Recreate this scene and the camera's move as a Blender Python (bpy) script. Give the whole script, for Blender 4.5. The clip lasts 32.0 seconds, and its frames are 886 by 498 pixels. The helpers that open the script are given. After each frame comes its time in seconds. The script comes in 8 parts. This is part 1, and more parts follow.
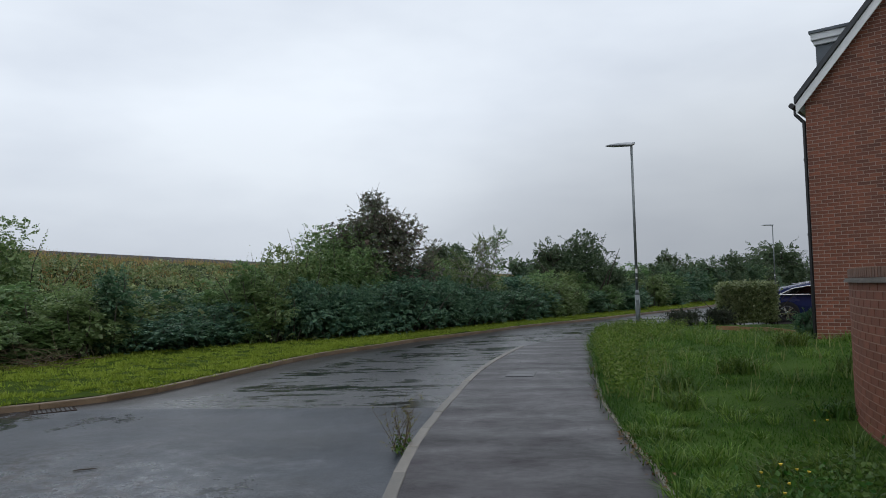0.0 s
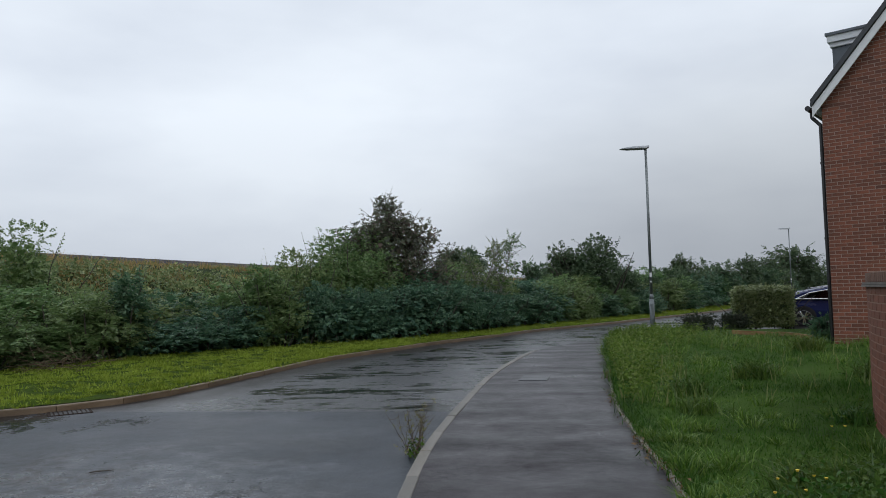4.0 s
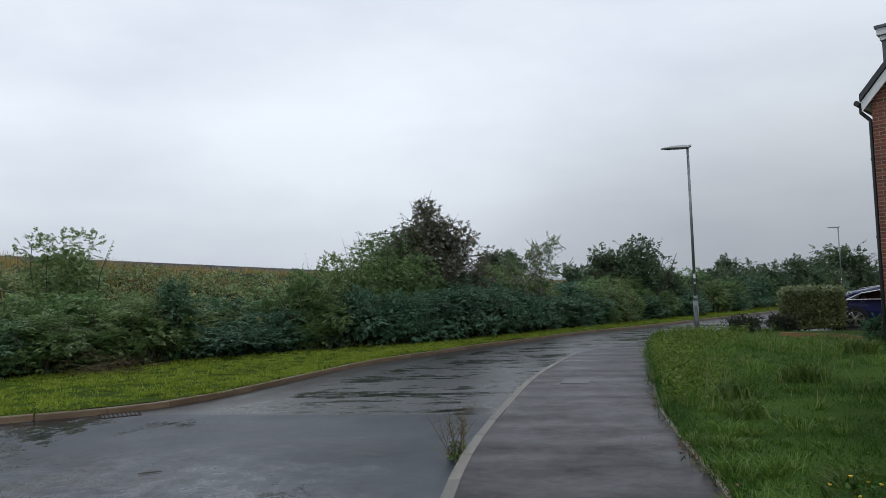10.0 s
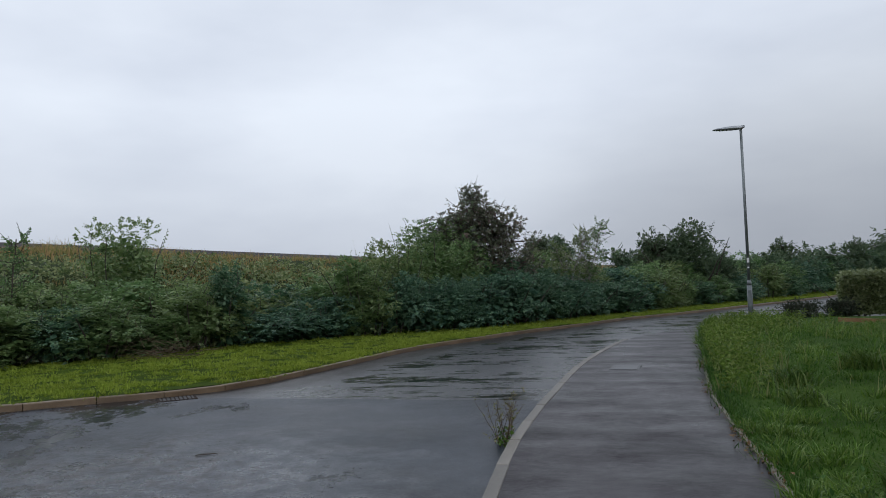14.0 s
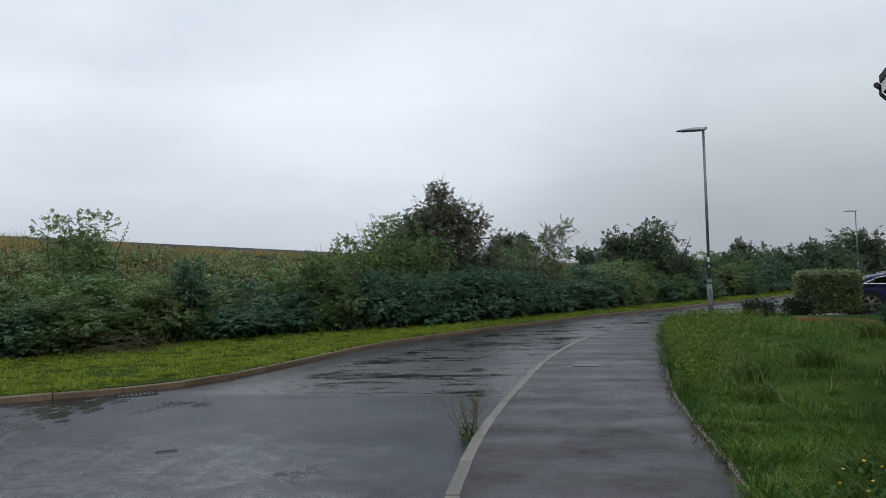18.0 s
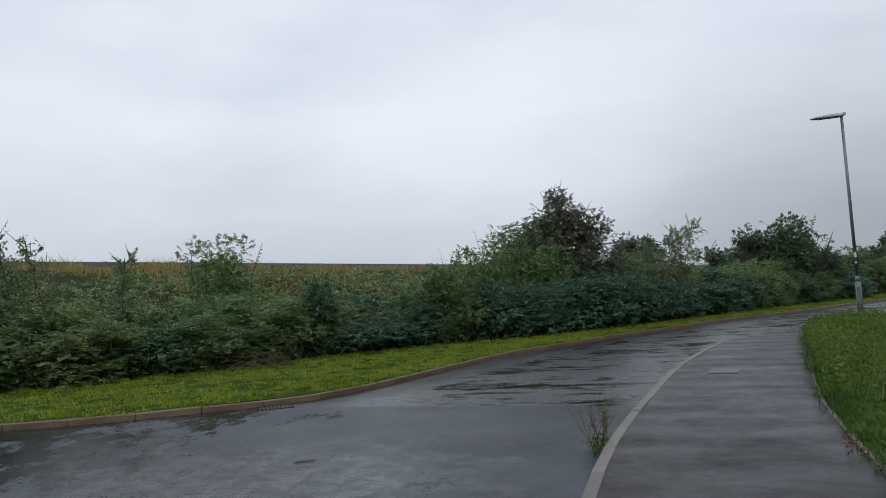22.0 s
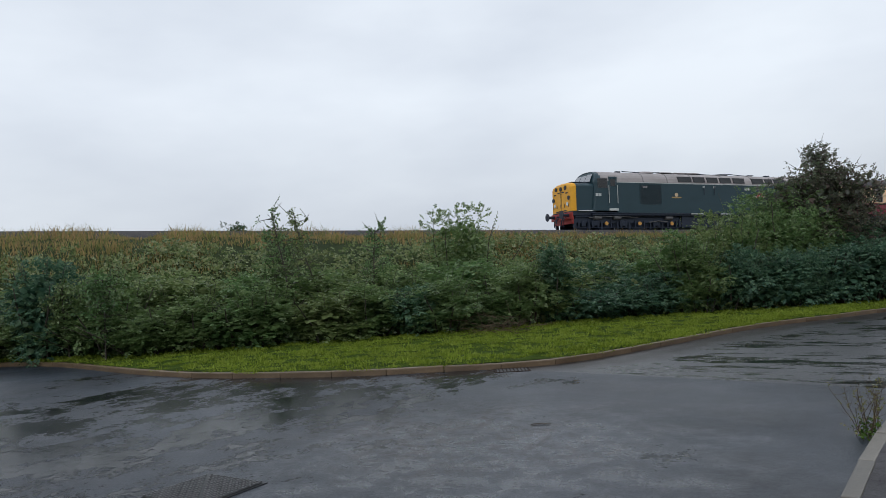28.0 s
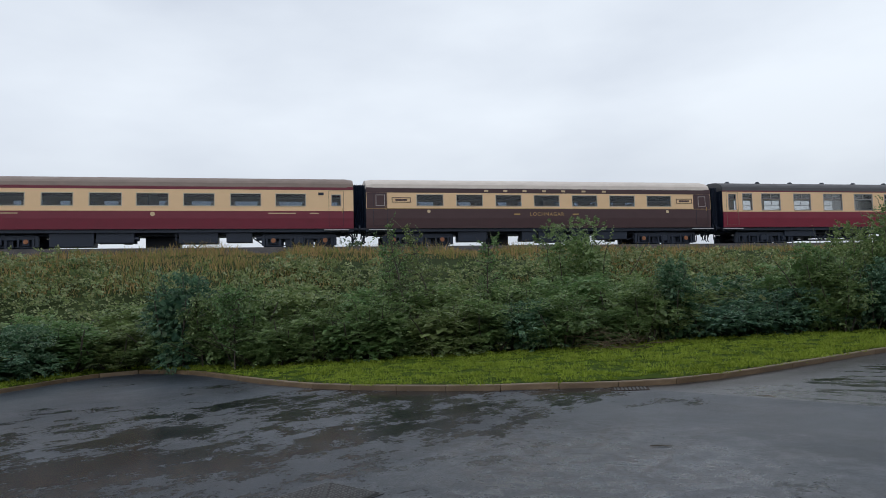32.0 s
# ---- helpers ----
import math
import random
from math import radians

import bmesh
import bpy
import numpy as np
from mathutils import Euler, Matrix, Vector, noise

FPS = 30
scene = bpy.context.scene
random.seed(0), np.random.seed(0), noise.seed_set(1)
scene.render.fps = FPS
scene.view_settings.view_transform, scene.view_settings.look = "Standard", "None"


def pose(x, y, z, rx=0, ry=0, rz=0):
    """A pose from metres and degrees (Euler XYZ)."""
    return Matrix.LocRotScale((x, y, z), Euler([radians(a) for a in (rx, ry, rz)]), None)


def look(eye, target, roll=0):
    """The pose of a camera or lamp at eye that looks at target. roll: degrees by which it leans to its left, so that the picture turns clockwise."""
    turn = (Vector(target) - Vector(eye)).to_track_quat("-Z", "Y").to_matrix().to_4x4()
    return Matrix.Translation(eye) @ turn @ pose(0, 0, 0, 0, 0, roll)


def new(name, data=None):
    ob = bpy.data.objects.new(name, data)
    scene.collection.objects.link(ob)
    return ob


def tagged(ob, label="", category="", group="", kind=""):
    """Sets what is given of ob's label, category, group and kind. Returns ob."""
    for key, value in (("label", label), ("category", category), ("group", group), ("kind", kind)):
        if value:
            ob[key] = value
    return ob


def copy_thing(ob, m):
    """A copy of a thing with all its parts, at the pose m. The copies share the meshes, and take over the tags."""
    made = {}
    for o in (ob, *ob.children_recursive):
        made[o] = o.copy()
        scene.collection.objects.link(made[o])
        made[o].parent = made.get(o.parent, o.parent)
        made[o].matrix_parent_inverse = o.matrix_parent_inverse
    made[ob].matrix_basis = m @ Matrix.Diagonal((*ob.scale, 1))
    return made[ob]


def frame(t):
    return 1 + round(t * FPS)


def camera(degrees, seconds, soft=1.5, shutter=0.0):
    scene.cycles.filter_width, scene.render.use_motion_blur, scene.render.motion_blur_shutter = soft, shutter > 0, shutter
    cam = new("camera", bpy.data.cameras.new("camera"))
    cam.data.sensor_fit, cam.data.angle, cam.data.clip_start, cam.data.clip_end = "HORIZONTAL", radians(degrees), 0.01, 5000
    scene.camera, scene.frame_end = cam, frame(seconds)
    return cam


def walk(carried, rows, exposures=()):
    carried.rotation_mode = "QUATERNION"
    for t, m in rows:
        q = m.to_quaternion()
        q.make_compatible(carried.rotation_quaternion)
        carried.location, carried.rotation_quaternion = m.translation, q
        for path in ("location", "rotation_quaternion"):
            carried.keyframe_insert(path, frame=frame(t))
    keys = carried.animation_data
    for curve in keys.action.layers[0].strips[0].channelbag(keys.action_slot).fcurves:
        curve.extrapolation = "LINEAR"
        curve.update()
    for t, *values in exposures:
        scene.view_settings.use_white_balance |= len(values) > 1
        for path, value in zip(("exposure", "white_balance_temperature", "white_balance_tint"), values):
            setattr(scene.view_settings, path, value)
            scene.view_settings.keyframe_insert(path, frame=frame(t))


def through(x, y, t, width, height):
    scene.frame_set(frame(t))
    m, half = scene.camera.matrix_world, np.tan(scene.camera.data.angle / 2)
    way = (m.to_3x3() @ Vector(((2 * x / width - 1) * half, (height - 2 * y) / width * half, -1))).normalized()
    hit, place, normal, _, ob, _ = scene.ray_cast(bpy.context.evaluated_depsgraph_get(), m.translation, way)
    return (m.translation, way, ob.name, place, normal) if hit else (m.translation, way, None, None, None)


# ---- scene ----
from mathutils import geometry

cam = camera(63.12, 32.0, soft=0.75)
EYE = 1.55
# seconds, yaw, pitch, roll of the hand-held camera on the pavement
PATH = [
    (0.0, -0.19, 3.07, 1.47),
    (0.5, -1.68, 2.09, 1.13),
    (1.0, 0.71, 2.79, 0.86),
    (1.5, 2.78, 3.01, 1.20),
    (2.0, 2.40, 2.90, 1.59),
    (2.5, 0.81, 2.83, 0.80),
    (3.0, 2.11, 4.07, 1.76),
    (3.5, 1.24, 3.87, 1.25),
    (5.5, 0.30, 2.06, 1.75),
    (6.0, 2.07, 3.11, 1.92),
    (6.5, 0.81, 2.68, 2.80),
    (7.0, 0.20, 2.52, 2.49),
    (7.5, 0.03, 0.76, 0.38),
    (8.0, -0.09, 2.40, 0.92),
    (8.5, 0.91, 1.56, 2.29),
    (9.0, 0.25, 1.18, 2.77),
    (9.5, 2.37, 2.45, 1.64),
    (10.0, 4.02, 3.72, 1.77),
    (10.5, 2.32, 4.05, 2.07),
    (11.0, 0.71, 4.57, 1.49),
    (11.5, -1.75, 5.53, 1.56),
    (12.0, 0.31, 5.91, 2.88),
    (12.5, 5.80, 5.21, 2.42),
    (13.0, 6.09, 3.57, 2.16),
    (13.5, 7.30, 3.42, 1.92),
    (14.0, 7.75, 2.73, 2.02),
    (14.5, 7.04, 2.44, 2.28),
    (16.5, 6.86, 2.53, 2.37),
    (17.0, 5.96, 2.27, 2.03),
    (17.5, 5.29, 2.18, 2.19),
    (18.0, 5.03, 2.36, 1.53),
    (18.5, 5.97, 2.15, 2.37),
    (19.0, 6.43, 2.09, 2.75),
    (19.5, 6.55, 2.67, 2.80),
    (20.0, 6.58, 2.65, 2.47),
    (20.5, 10.66, 3.53, 1.97),
    (21.0, 12.57, 3.35, 3.14),
    (21.5, 13.82, 3.52, 3.20),
    (22.0, 14.66, 3.59, 3.63),
    (22.5, 13.80, 3.20, 3.44),
    (23.0, 14.48, 3.20, 3.06),
    (23.5, 15.98, 3.55, 2.60),
    (24.0, 16.31, 3.23, 2.90),
    (24.5, 16.12, 3.55, 2.90),
    (26.5, 24.28, 2.91, 3.54),
    (27.0, 26.03, 3.14, 3.83),
    (27.5, 29.72, 2.55, 3.65),
    (28.0, 33.13, 2.04, 3.21),
    (28.5, 34.24, 2.85, 3.86),
    (29.0, 35.85, 4.20, 4.25),
    (29.5, 37.33, 3.83, 2.83),
    (30.0, 37.83, 3.50, 2.85),
    (30.5, 39.43, 3.27, 2.90),
    (31.0, 40.75, 5.23, 2.19),
    (31.5, 42.37, 3.85, 2.46),
    (32.0, 42.14, 3.71, 2.96),
]
walk(cam, [(t, pose(0, 0, EYE, 90 + pitch, roll, yaw)) for t, yaw, pitch, roll in PATH],
     [(0.0, 0.0, 6500, 10), (10.5, 0.0, 6500, 10), (11.5, -0.03, 6450, 11), (12.3, -0.08, 6320, 13.5), (13.2, -0.10, 6320, 13.5), (14.2, -0.06, 6420, 11),
      (16.5, -0.03, 6500, 9), (20.0, -0.03, 6500, 9), (21.5, -0.08, 6480, 10), (24.5, -0.08, 6460, 10), (27.0, -0.06, 6500, 10), (28.5, -0.02, 6500, 10), (32.0, 0.0, 6500, 10)])

# ---------------------------------------------------------------- light
sun_dir = (radians(42), radians(150))
world = bpy.data.worlds.new("overcast_sky")
scene.world = world
world.use_nodes = True
wn, wl = world.node_tree.nodes, world.node_tree.links
wn.clear()
w_out = wn.new("ShaderNodeOutputWorld")
w_bg = wn.new("ShaderNodeBackground")
w_sky = wn.new("ShaderNodeTexSky")
w_sky.sky_type, w_sky.sun_disc = "NISHITA", False
w_sky.sun_elevation, w_sky.sun_rotation = sun_dir
w_sky.air_density, w_sky.dust_density = 1.5, 4.0
w_dim = wn.new("ShaderNodeVectorMath")
w_dim.operation = "SCALE"
w_dim.inputs["Scale"].default_value = 0.05
w_tc = wn.new("ShaderNodeTexCoord")
w_map = wn.new("ShaderNodeMapping")
w_map.inputs["Scale"].default_value = (1.2, 1.2, 3.2)
w_noise = wn.new("ShaderNodeTexNoise")
w_noise.inputs["Scale"].default_value, w_noise.inputs["Detail"].default_value = 1.5, 5.0
w_noise.inputs["Roughness"].default_value = 0.5
w_ramp = wn.new("ShaderNodeValToRGB")
w_ramp.color_ramp.elements[0].position, w_ramp.color_ramp.elements[0].color = 0.32, (0.585, 0.642, 0.735, 1)
w_ramp.color_ramp.elements[1].position, w_ramp.color_ramp.elements[1].color = 0.68, (0.785, 0.848, 0.925, 1)
w_mix = wn.new("ShaderNodeMix")
w_mix.data_type = "RGBA"
w_mix.inputs["Factor"].default_value = 0.93
wl.new(w_tc.outputs["Generated"], w_map.inputs["Vector"])
wl.new(w_map.outputs["Vector"], w_noise.inputs["Vector"])
wl.new(w_noise.outputs["Fac"], w_ramp.inputs["Fac"])
wl.new(w_sky.outputs["Color"], w_dim.inputs[0])
wl.new(w_dim.outputs["Vector"], w_mix.inputs["A"])
wl.new(w_ramp.outputs["Color"], w_mix.inputs["B"])
# the cloud is heavier towards one side of the sky
w_dot = wn.new("ShaderNodeVectorMath")
w_dot.operation = "DOT_PRODUCT"
w_dot.inputs[1].default_value = (0.50, 0.866, -0.03)
w_shade = wn.new("ShaderNodeMapRange")
w_shade.interpolation_type = "SMOOTHSTEP"
w_shade.inputs["From Min"].default_value, w_shade.inputs["From Max"].default_value = 0.77, 1.0
w_shade.inputs["To Min"].default_value, w_shade.inputs["To Max"].default_value = 1.02, 0.66
w_tone = wn.new("ShaderNodeVectorMath")
w_tone.operation = "SCALE"
w_flat = wn.new("ShaderNodeVectorMath")
w_flat.operation = "MULTIPLY"
w_flat.inputs[1].default_value = (1.0, 1.0, 1.9)
w_unit = wn.new("ShaderNodeVectorMath")
w_unit.operation = "NORMALIZE"
wl.new(w_tc.outputs["Generated"], w_flat.inputs[0])
wl.new(w_flat.outputs["Vector"], w_unit.inputs[0])
wl.new(w_unit.outputs["Vector"], w_dot.inputs[0])
wl.new(w_dot.outputs["Value"], w_shade.inputs["Value"])
wl.new(w_mix.outputs["Result"], w_tone.inputs[0])
# an overcast sky is dimmer towards the horizon
w_sep = wn.new("ShaderNodeSeparateXYZ")
wl.new(w_tc.outputs["Generated"], w_sep.inputs[0])
w_rise = wn.new("ShaderNodeMapRange")
w_rise.inputs["From Min"].default_value, w_rise.inputs["From Max"].default_value = 0.0, 0.24
w_rise.inputs["To Min"].default_value, w_rise.inputs["To Max"].default_value = 0.82, 1.05
wl.new(w_sep.outputs["Z"], w_rise.inputs["Value"])
w_both = wn.new("ShaderNodeMath")
w_both.operation = "MULTIPLY"
wl.new(w_shade.outputs["Result"], w_both.inputs[0])
wl.new(w_rise.outputs["Result"], w_both.inputs[1])
wl.new(w_both.outputs["Value"], w_tone.inputs["Scale"])
wl.new(w_tone.outputs["Vector"], w_bg.inputs["Color"])
w_bg.inputs["Strength"].default_value = 1.075
wl.new(w_bg.outputs["Background"], w_out.inputs["Surface"])
sun_data = bpy.data.lights.new("sun", "SUN")
sun_data.energy, sun_data.angle, sun_data.color = 0.5, radians(40), (1.0, 0.97, 0.93)
sun = new("sun", sun_data)
sun.matrix_world = look((0, 0, 60), (0 - 60 * math.sin(sun_dir[1]) * 0.9, 0 - 60 * math.cos(sun_dir[1]) * 0.9, 0))


# ---------------------------------------------------------------- materials
def nodes_of(name):
    m = bpy.data.materials.new(name)
    m.use_nodes = True
    nt = m.node_tree
    return m, nt, nt.nodes["Principled BSDF"]


def noise_node(nt, scale, detail=4.0, rough=0.55, stretch=None, coord="Object"):
    tc = nt.nodes.new("ShaderNodeTexCoord")
    n = nt.nodes.new("ShaderNodeTexNoise")
    n.inputs["Scale"].default_value, n.inputs["Detail"].default_value, n.inputs["Roughness"].default_value = scale, detail, rough
    if stretch:
        mp = nt.nodes.new("ShaderNodeMapping")
        mp.inputs["Scale"].default_value = stretch[:3]
        if len(stretch) > 3:
            mp.inputs["Rotation"].default_value = (0, 0, radians(stretch[3]))
        nt.links.new(tc.outputs[coord], mp.inputs["Vector"])
        nt.links.new(mp.outputs["Vector"], n.inputs["Vector"])
    else:
        nt.links.new(tc.outputs[coord], n.inputs["Vector"])
    return n.outputs["Fac"]


def ramp(nt, fac, stops):
    r = nt.nodes.new("ShaderNodeValToRGB")
    e = r.color_ramp.elements
    while len(e) < len(stops):
        e.new(0.5)
    for el, (p, c) in zip(e, stops):
        el.position = p
        el.color = (*c, 1) if len(c) == 3 else c
    nt.links.new(fac, r.inputs["Fac"])
    return r.outputs["Color"]


def mixed(nt, fac, a, b, mode="MIX"):
    m = nt.nodes.new("ShaderNodeMix")
    m.data_type, m.blend_type = "RGBA", mode
    for key, v in (("Factor", fac), ("A", a), ("B", b)):
        if hasattr(v, "is_output"):
            nt.links.new(v, m.inputs[key])
        elif key == "Factor":
            m.inputs[key].default_value = v
        else:
            m.inputs[key].default_value = (*v, 1)
    return m.outputs["Result"]


def maths(nt, op, a, b=0.0):
    m = nt.nodes.new("ShaderNodeMath")
    m.operation = op
    for i, v in enumerate((a, b)):
        if hasattr(v, "is_output"):
            nt.links.new(v, m.inputs[i])
        else:
            m.inputs[i].default_value = v
    return m.outputs[0]


def bump(nt, bsdf, height, strength=0.3, distance=0.01):
    b = nt.nodes.new("ShaderNodeBump")
    b.inputs["Strength"].default_value, b.inputs["Distance"].default_value = strength, distance
    nt.links.new(height, b.inputs["Height"])
    nt.links.new(b.outputs["Normal"], bsdf.inputs["Normal"])


def surface(name, dark, light, scale=6.0, rough=0.6, rough_var=0.15, metal=0.0, grain=60.0, bump_strength=0.15, bump_distance=0.004, spread=(0.3, 0.7), random_value=0.0, spec=0.5):
    """A two-scale surface: broad stains between two colours, a fine grain and some relief."""
    m, nt, b = nodes_of(name)
    broad, fine = noise_node(nt, scale), noise_node(nt, grain, 3.0)
    fac = maths(nt, "ADD", maths(nt, "MULTIPLY", broad, 0.7), maths(nt, "MULTIPLY", fine, 0.3))
    col = ramp(nt, fac, ((spread[0], dark), (spread[1], light)))
    if random_value:
        info = nt.nodes.new("ShaderNodeObjectInfo")
        val = maths(nt, "ADD", maths(nt, "MULTIPLY", info.outputs["Random"], random_value), 1 - random_value / 2)
        hsv = nt.nodes.new("ShaderNodeHueSaturation")
        nt.links.new(val, hsv.inputs["Value"])
        nt.links.new(col, hsv.inputs["Color"])
        col = hsv.outputs["Color"]
    nt.links.new(col, b.inputs["Base Color"])
    nt.links.new(maths(nt, "ADD", maths(nt, "MULTIPLY", broad, rough_var * 2), rough - rough_var), b.inputs["Roughness"])
    b.inputs["Metallic"].default_value = metal
    b.inputs["Specular IOR Level"].default_value = spec
    if bump_strength:
        bump(nt, b, fine, bump_strength, bump_distance)
    return m


def leaf_material(name, colours, gloss=0.35, through=0.25, spec=0.4):
    """Wet leaves: colour varies from leaf to leaf and in broad drifts, and light comes through them."""
    m, nt, b = nodes_of(name)
    geo = nt.nodes.new("ShaderNodeNewGeometry")
    rnd = geo.outputs["Random Per Island"]
    n = len(colours)
    col = ramp(nt, rnd, [(i / (n - 1), c) for i, c in enumerate(colours)])
    drift = noise_node(nt, 0.9, 2.0)
    hsv = nt.nodes.new("ShaderNodeHueSaturation")
    nt.links.new(col, hsv.inputs["Color"])
    nt.links.new(maths(nt, "ADD", maths(nt, "MULTIPLY", drift, 0.9), 0.55), hsv.inputs["Value"])
    info = nt.nodes.new("ShaderNodeObjectInfo")
    nt.links.new(maths(nt, "ADD", maths(nt, "MULTIPLY", info.outputs["Random"], 0.05), 0.475), hsv.inputs["Hue"])
    nt.links.new(hsv.outputs["Color"], b.inputs["Base Color"])
    b.inputs["Roughness"].default_value = gloss
    b.inputs["Specular IOR Level"].default_value = spec
    tr = nt.nodes.new("ShaderNodeBsdfTranslucent")
    nt.links.new(hsv.outputs["Color"], tr.inputs["Color"])
    mix = nt.nodes.new("ShaderNodeMixShader")
    mix.inputs["Fac"].default_value = through
    out = nt.nodes["Material Output"]
    nt.links.new(b.outputs["BSDF"], mix.inputs[1])
    nt.links.new(tr.outputs["BSDF"], mix.inputs[2])
    nt.links.new(mix.outputs["Shader"], out.inputs["Surface"])
    return m


def wet_asphalt(name, base_dark, base_light, wet_low, wet_high, stretch, patch_scale=0.35, reflect_tint=0.0, chips=0.4, edge=(0.42, 0.60), puddled=False, gloss=(0.30, 0.80), specks=0.1, gutter=False, ripples=False, pool=0.5, shares=(0.55, 0.25, 0.20)):
    """Wet tarmac: stone grain, a shifting film of water, and a brown tint painted as a reflection."""
    m, nt, b = nodes_of(name)
    grain = maths(nt, "ADD", maths(nt, "MULTIPLY", noise_node(nt, 130.0, 3.0), 0.4), maths(nt, "MULTIPLY", noise_node(nt, 48.0, 3.0, 0.8), 0.6))
    broad = noise_node(nt, 0.6, 5.0)
    film = noise_node(nt, patch_scale, 12.0, 0.70, stretch)
    film2 = noise_node(nt, patch_scale * 4.0, 4.0, 0.6, stretch)
    streak = noise_node(nt, patch_scale * 14.0, 5.0, 0.7, (stretch[0], stretch[1] * 0.7, 1.0, stretch[3]))
    wet = maths(nt, "ADD", maths(nt, "MULTIPLY", film, shares[0]), maths(nt, "ADD", maths(nt, "MULTIPLY", film2, shares[1]), maths(nt, "MULTIPLY", streak, shares[2])))
    speck = noise_node(nt, 15.0, 5.0, 0.75)
    wet = maths(nt, "ADD", wet, maths(nt, "MULTIPLY", maths(nt, "SUBTRACT", speck, 0.5), specks))
    if puddled:
        # water gathers towards the low side of the road
        tc = nt.nodes.new("ShaderNodeTexCoord")
        sep = nt.nodes.new("ShaderNodeSeparateXYZ")
        nt.links.new(tc.outputs["Object"], sep.inputs[0])
        low = nt.nodes.new("ShaderNodeMapRange")
        low.inputs["From Min"].default_value, low.inputs["From Max"].default_value = -3.0, -6.5
        low.inputs["To Min"].default_value, low.inputs["To Max"].default_value = -0.13, 0.025
        nt.links.new(sep.outputs["X"], low.inputs["Value"])
        rim = nt.nodes.new("ShaderNodeMapRange")
        rim.inputs["From Min"].default_value, rim.inputs["From Max"].default_value = -9.5, -14.5
        rim.inputs["To Min"].default_value, rim.inputs["To Max"].default_value = 0.0, -0.16
        nt.links.new(sep.outputs["X"], rim.inputs["Value"])
        wet = maths(nt, "ADD", wet, maths(nt, "ADD", low.outputs["Result"], rim.outputs["Result"]))
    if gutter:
        # along the far kerb a ragged strip is darker, browner and duller
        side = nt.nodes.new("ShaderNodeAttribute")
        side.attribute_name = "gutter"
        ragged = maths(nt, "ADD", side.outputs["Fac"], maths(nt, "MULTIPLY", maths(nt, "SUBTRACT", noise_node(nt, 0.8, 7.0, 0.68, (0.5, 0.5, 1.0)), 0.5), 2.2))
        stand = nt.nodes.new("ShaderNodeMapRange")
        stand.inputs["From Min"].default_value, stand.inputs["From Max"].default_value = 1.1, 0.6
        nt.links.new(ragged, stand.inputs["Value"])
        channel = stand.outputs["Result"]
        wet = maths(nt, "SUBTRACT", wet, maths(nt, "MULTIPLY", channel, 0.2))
    if ripples:
        # water lies in the troughs between the roller's ripples
        rc = nt.nodes.new("ShaderNodeTexCoord")
        rs = nt.nodes.new("ShaderNodeSeparateXYZ")
        nt.links.new(rc.outputs["Object"], rs.inputs[0])
        run = maths(nt, "ADD", rs.outputs["Y"], maths(nt, "ADD", maths(nt, "MULTIPLY", rs.outputs["X"], 0.12), maths(nt, "MULTIPLY", noise_node(nt, 1.1, 3.0), 0.7)))
        crest = maths(nt, "SINE", maths(nt, "MULTIPLY", run, 2 * math.pi / 0.84))
        wet = maths(nt, "ADD", wet, maths(nt, "MULTIPLY", crest, 0.06))
    wetness = ramp(nt, wet, ((edge[0], (0, 0, 0)), (edge[1], (1, 1, 1))))
    col = ramp(nt, maths(nt, "ADD", maths(nt, "MULTIPLY", grain, 0.5), maths(nt, "MULTIPLY", broad, 0.5)), ((0.40, base_dark), (0.60, base_light)))
    col = mixed(nt, wetness, col, mixed(nt, 0.7, col, (0.004, 0.005, 0.006)))
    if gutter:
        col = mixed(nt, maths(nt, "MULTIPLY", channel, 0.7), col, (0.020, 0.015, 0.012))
    if reflect_tint:
        tint_patches = ramp(nt, noise_node(nt, 0.8, 7.0, 0.72, (1.0, 0.35, 1.0, 30)), ((0.38, (0, 0, 0)), (0.52, (1, 1, 1))))
        # brown colour painted here for the passing train's reflection, with thin traces elsewhere
        pc = nt.nodes.new("ShaderNodeTexCoord")
        heap = nt.nodes.new("ShaderNodeVectorMath")
        heap.operation = "DISTANCE"
        heap.inputs[1].default_value = (-3.8, 6.0, 0.0)
        nt.links.new(pc.outputs["Object"], heap.inputs[0])
        drift = nt.nodes.new("ShaderNodeMapRange")
        drift.interpolation_type = "SMOOTHSTEP"
        drift.inputs["From Min"].default_value, drift.inputs["From Max"].default_value = 2.3, 0.5
        drift.inputs["To Min"].default_value, drift.inputs["To Max"].default_value = 0.06, 0.32
        nt.links.new(heap.outputs["Value"], drift.inputs["Value"])
        tint_flecks = ramp(nt, noise_node(nt, 7.0, 8.0, 0.75), ((0.47, (0, 0, 0)), (0.56, (1, 1, 1))))
        reflect_mask = maths(nt, "MULTIPLY", maths(nt, "MULTIPLY", maths(nt, "MULTIPLY", tint_patches, reflect_tint), drift.outputs["Result"]), tint_flecks)
        col = mixed(nt, reflect_mask, col, (0.10, 0.056, 0.028))
    nt.links.new(col, b.inputs["Base Color"])
    damp = maths(nt, "MULTIPLY", maths(nt, "SUBTRACT", noise_node(nt, 0.9, 6.0, 0.65), 0.5), 0.30)
    rough = maths(nt, "MAXIMUM", 0.05, maths(nt, "ADD", damp, maths(nt, "ADD", maths(nt, "MULTIPLY", wetness, wet_low - wet_high), wet_high)))
    sheen = nt.nodes.new("ShaderNodeMapRange")
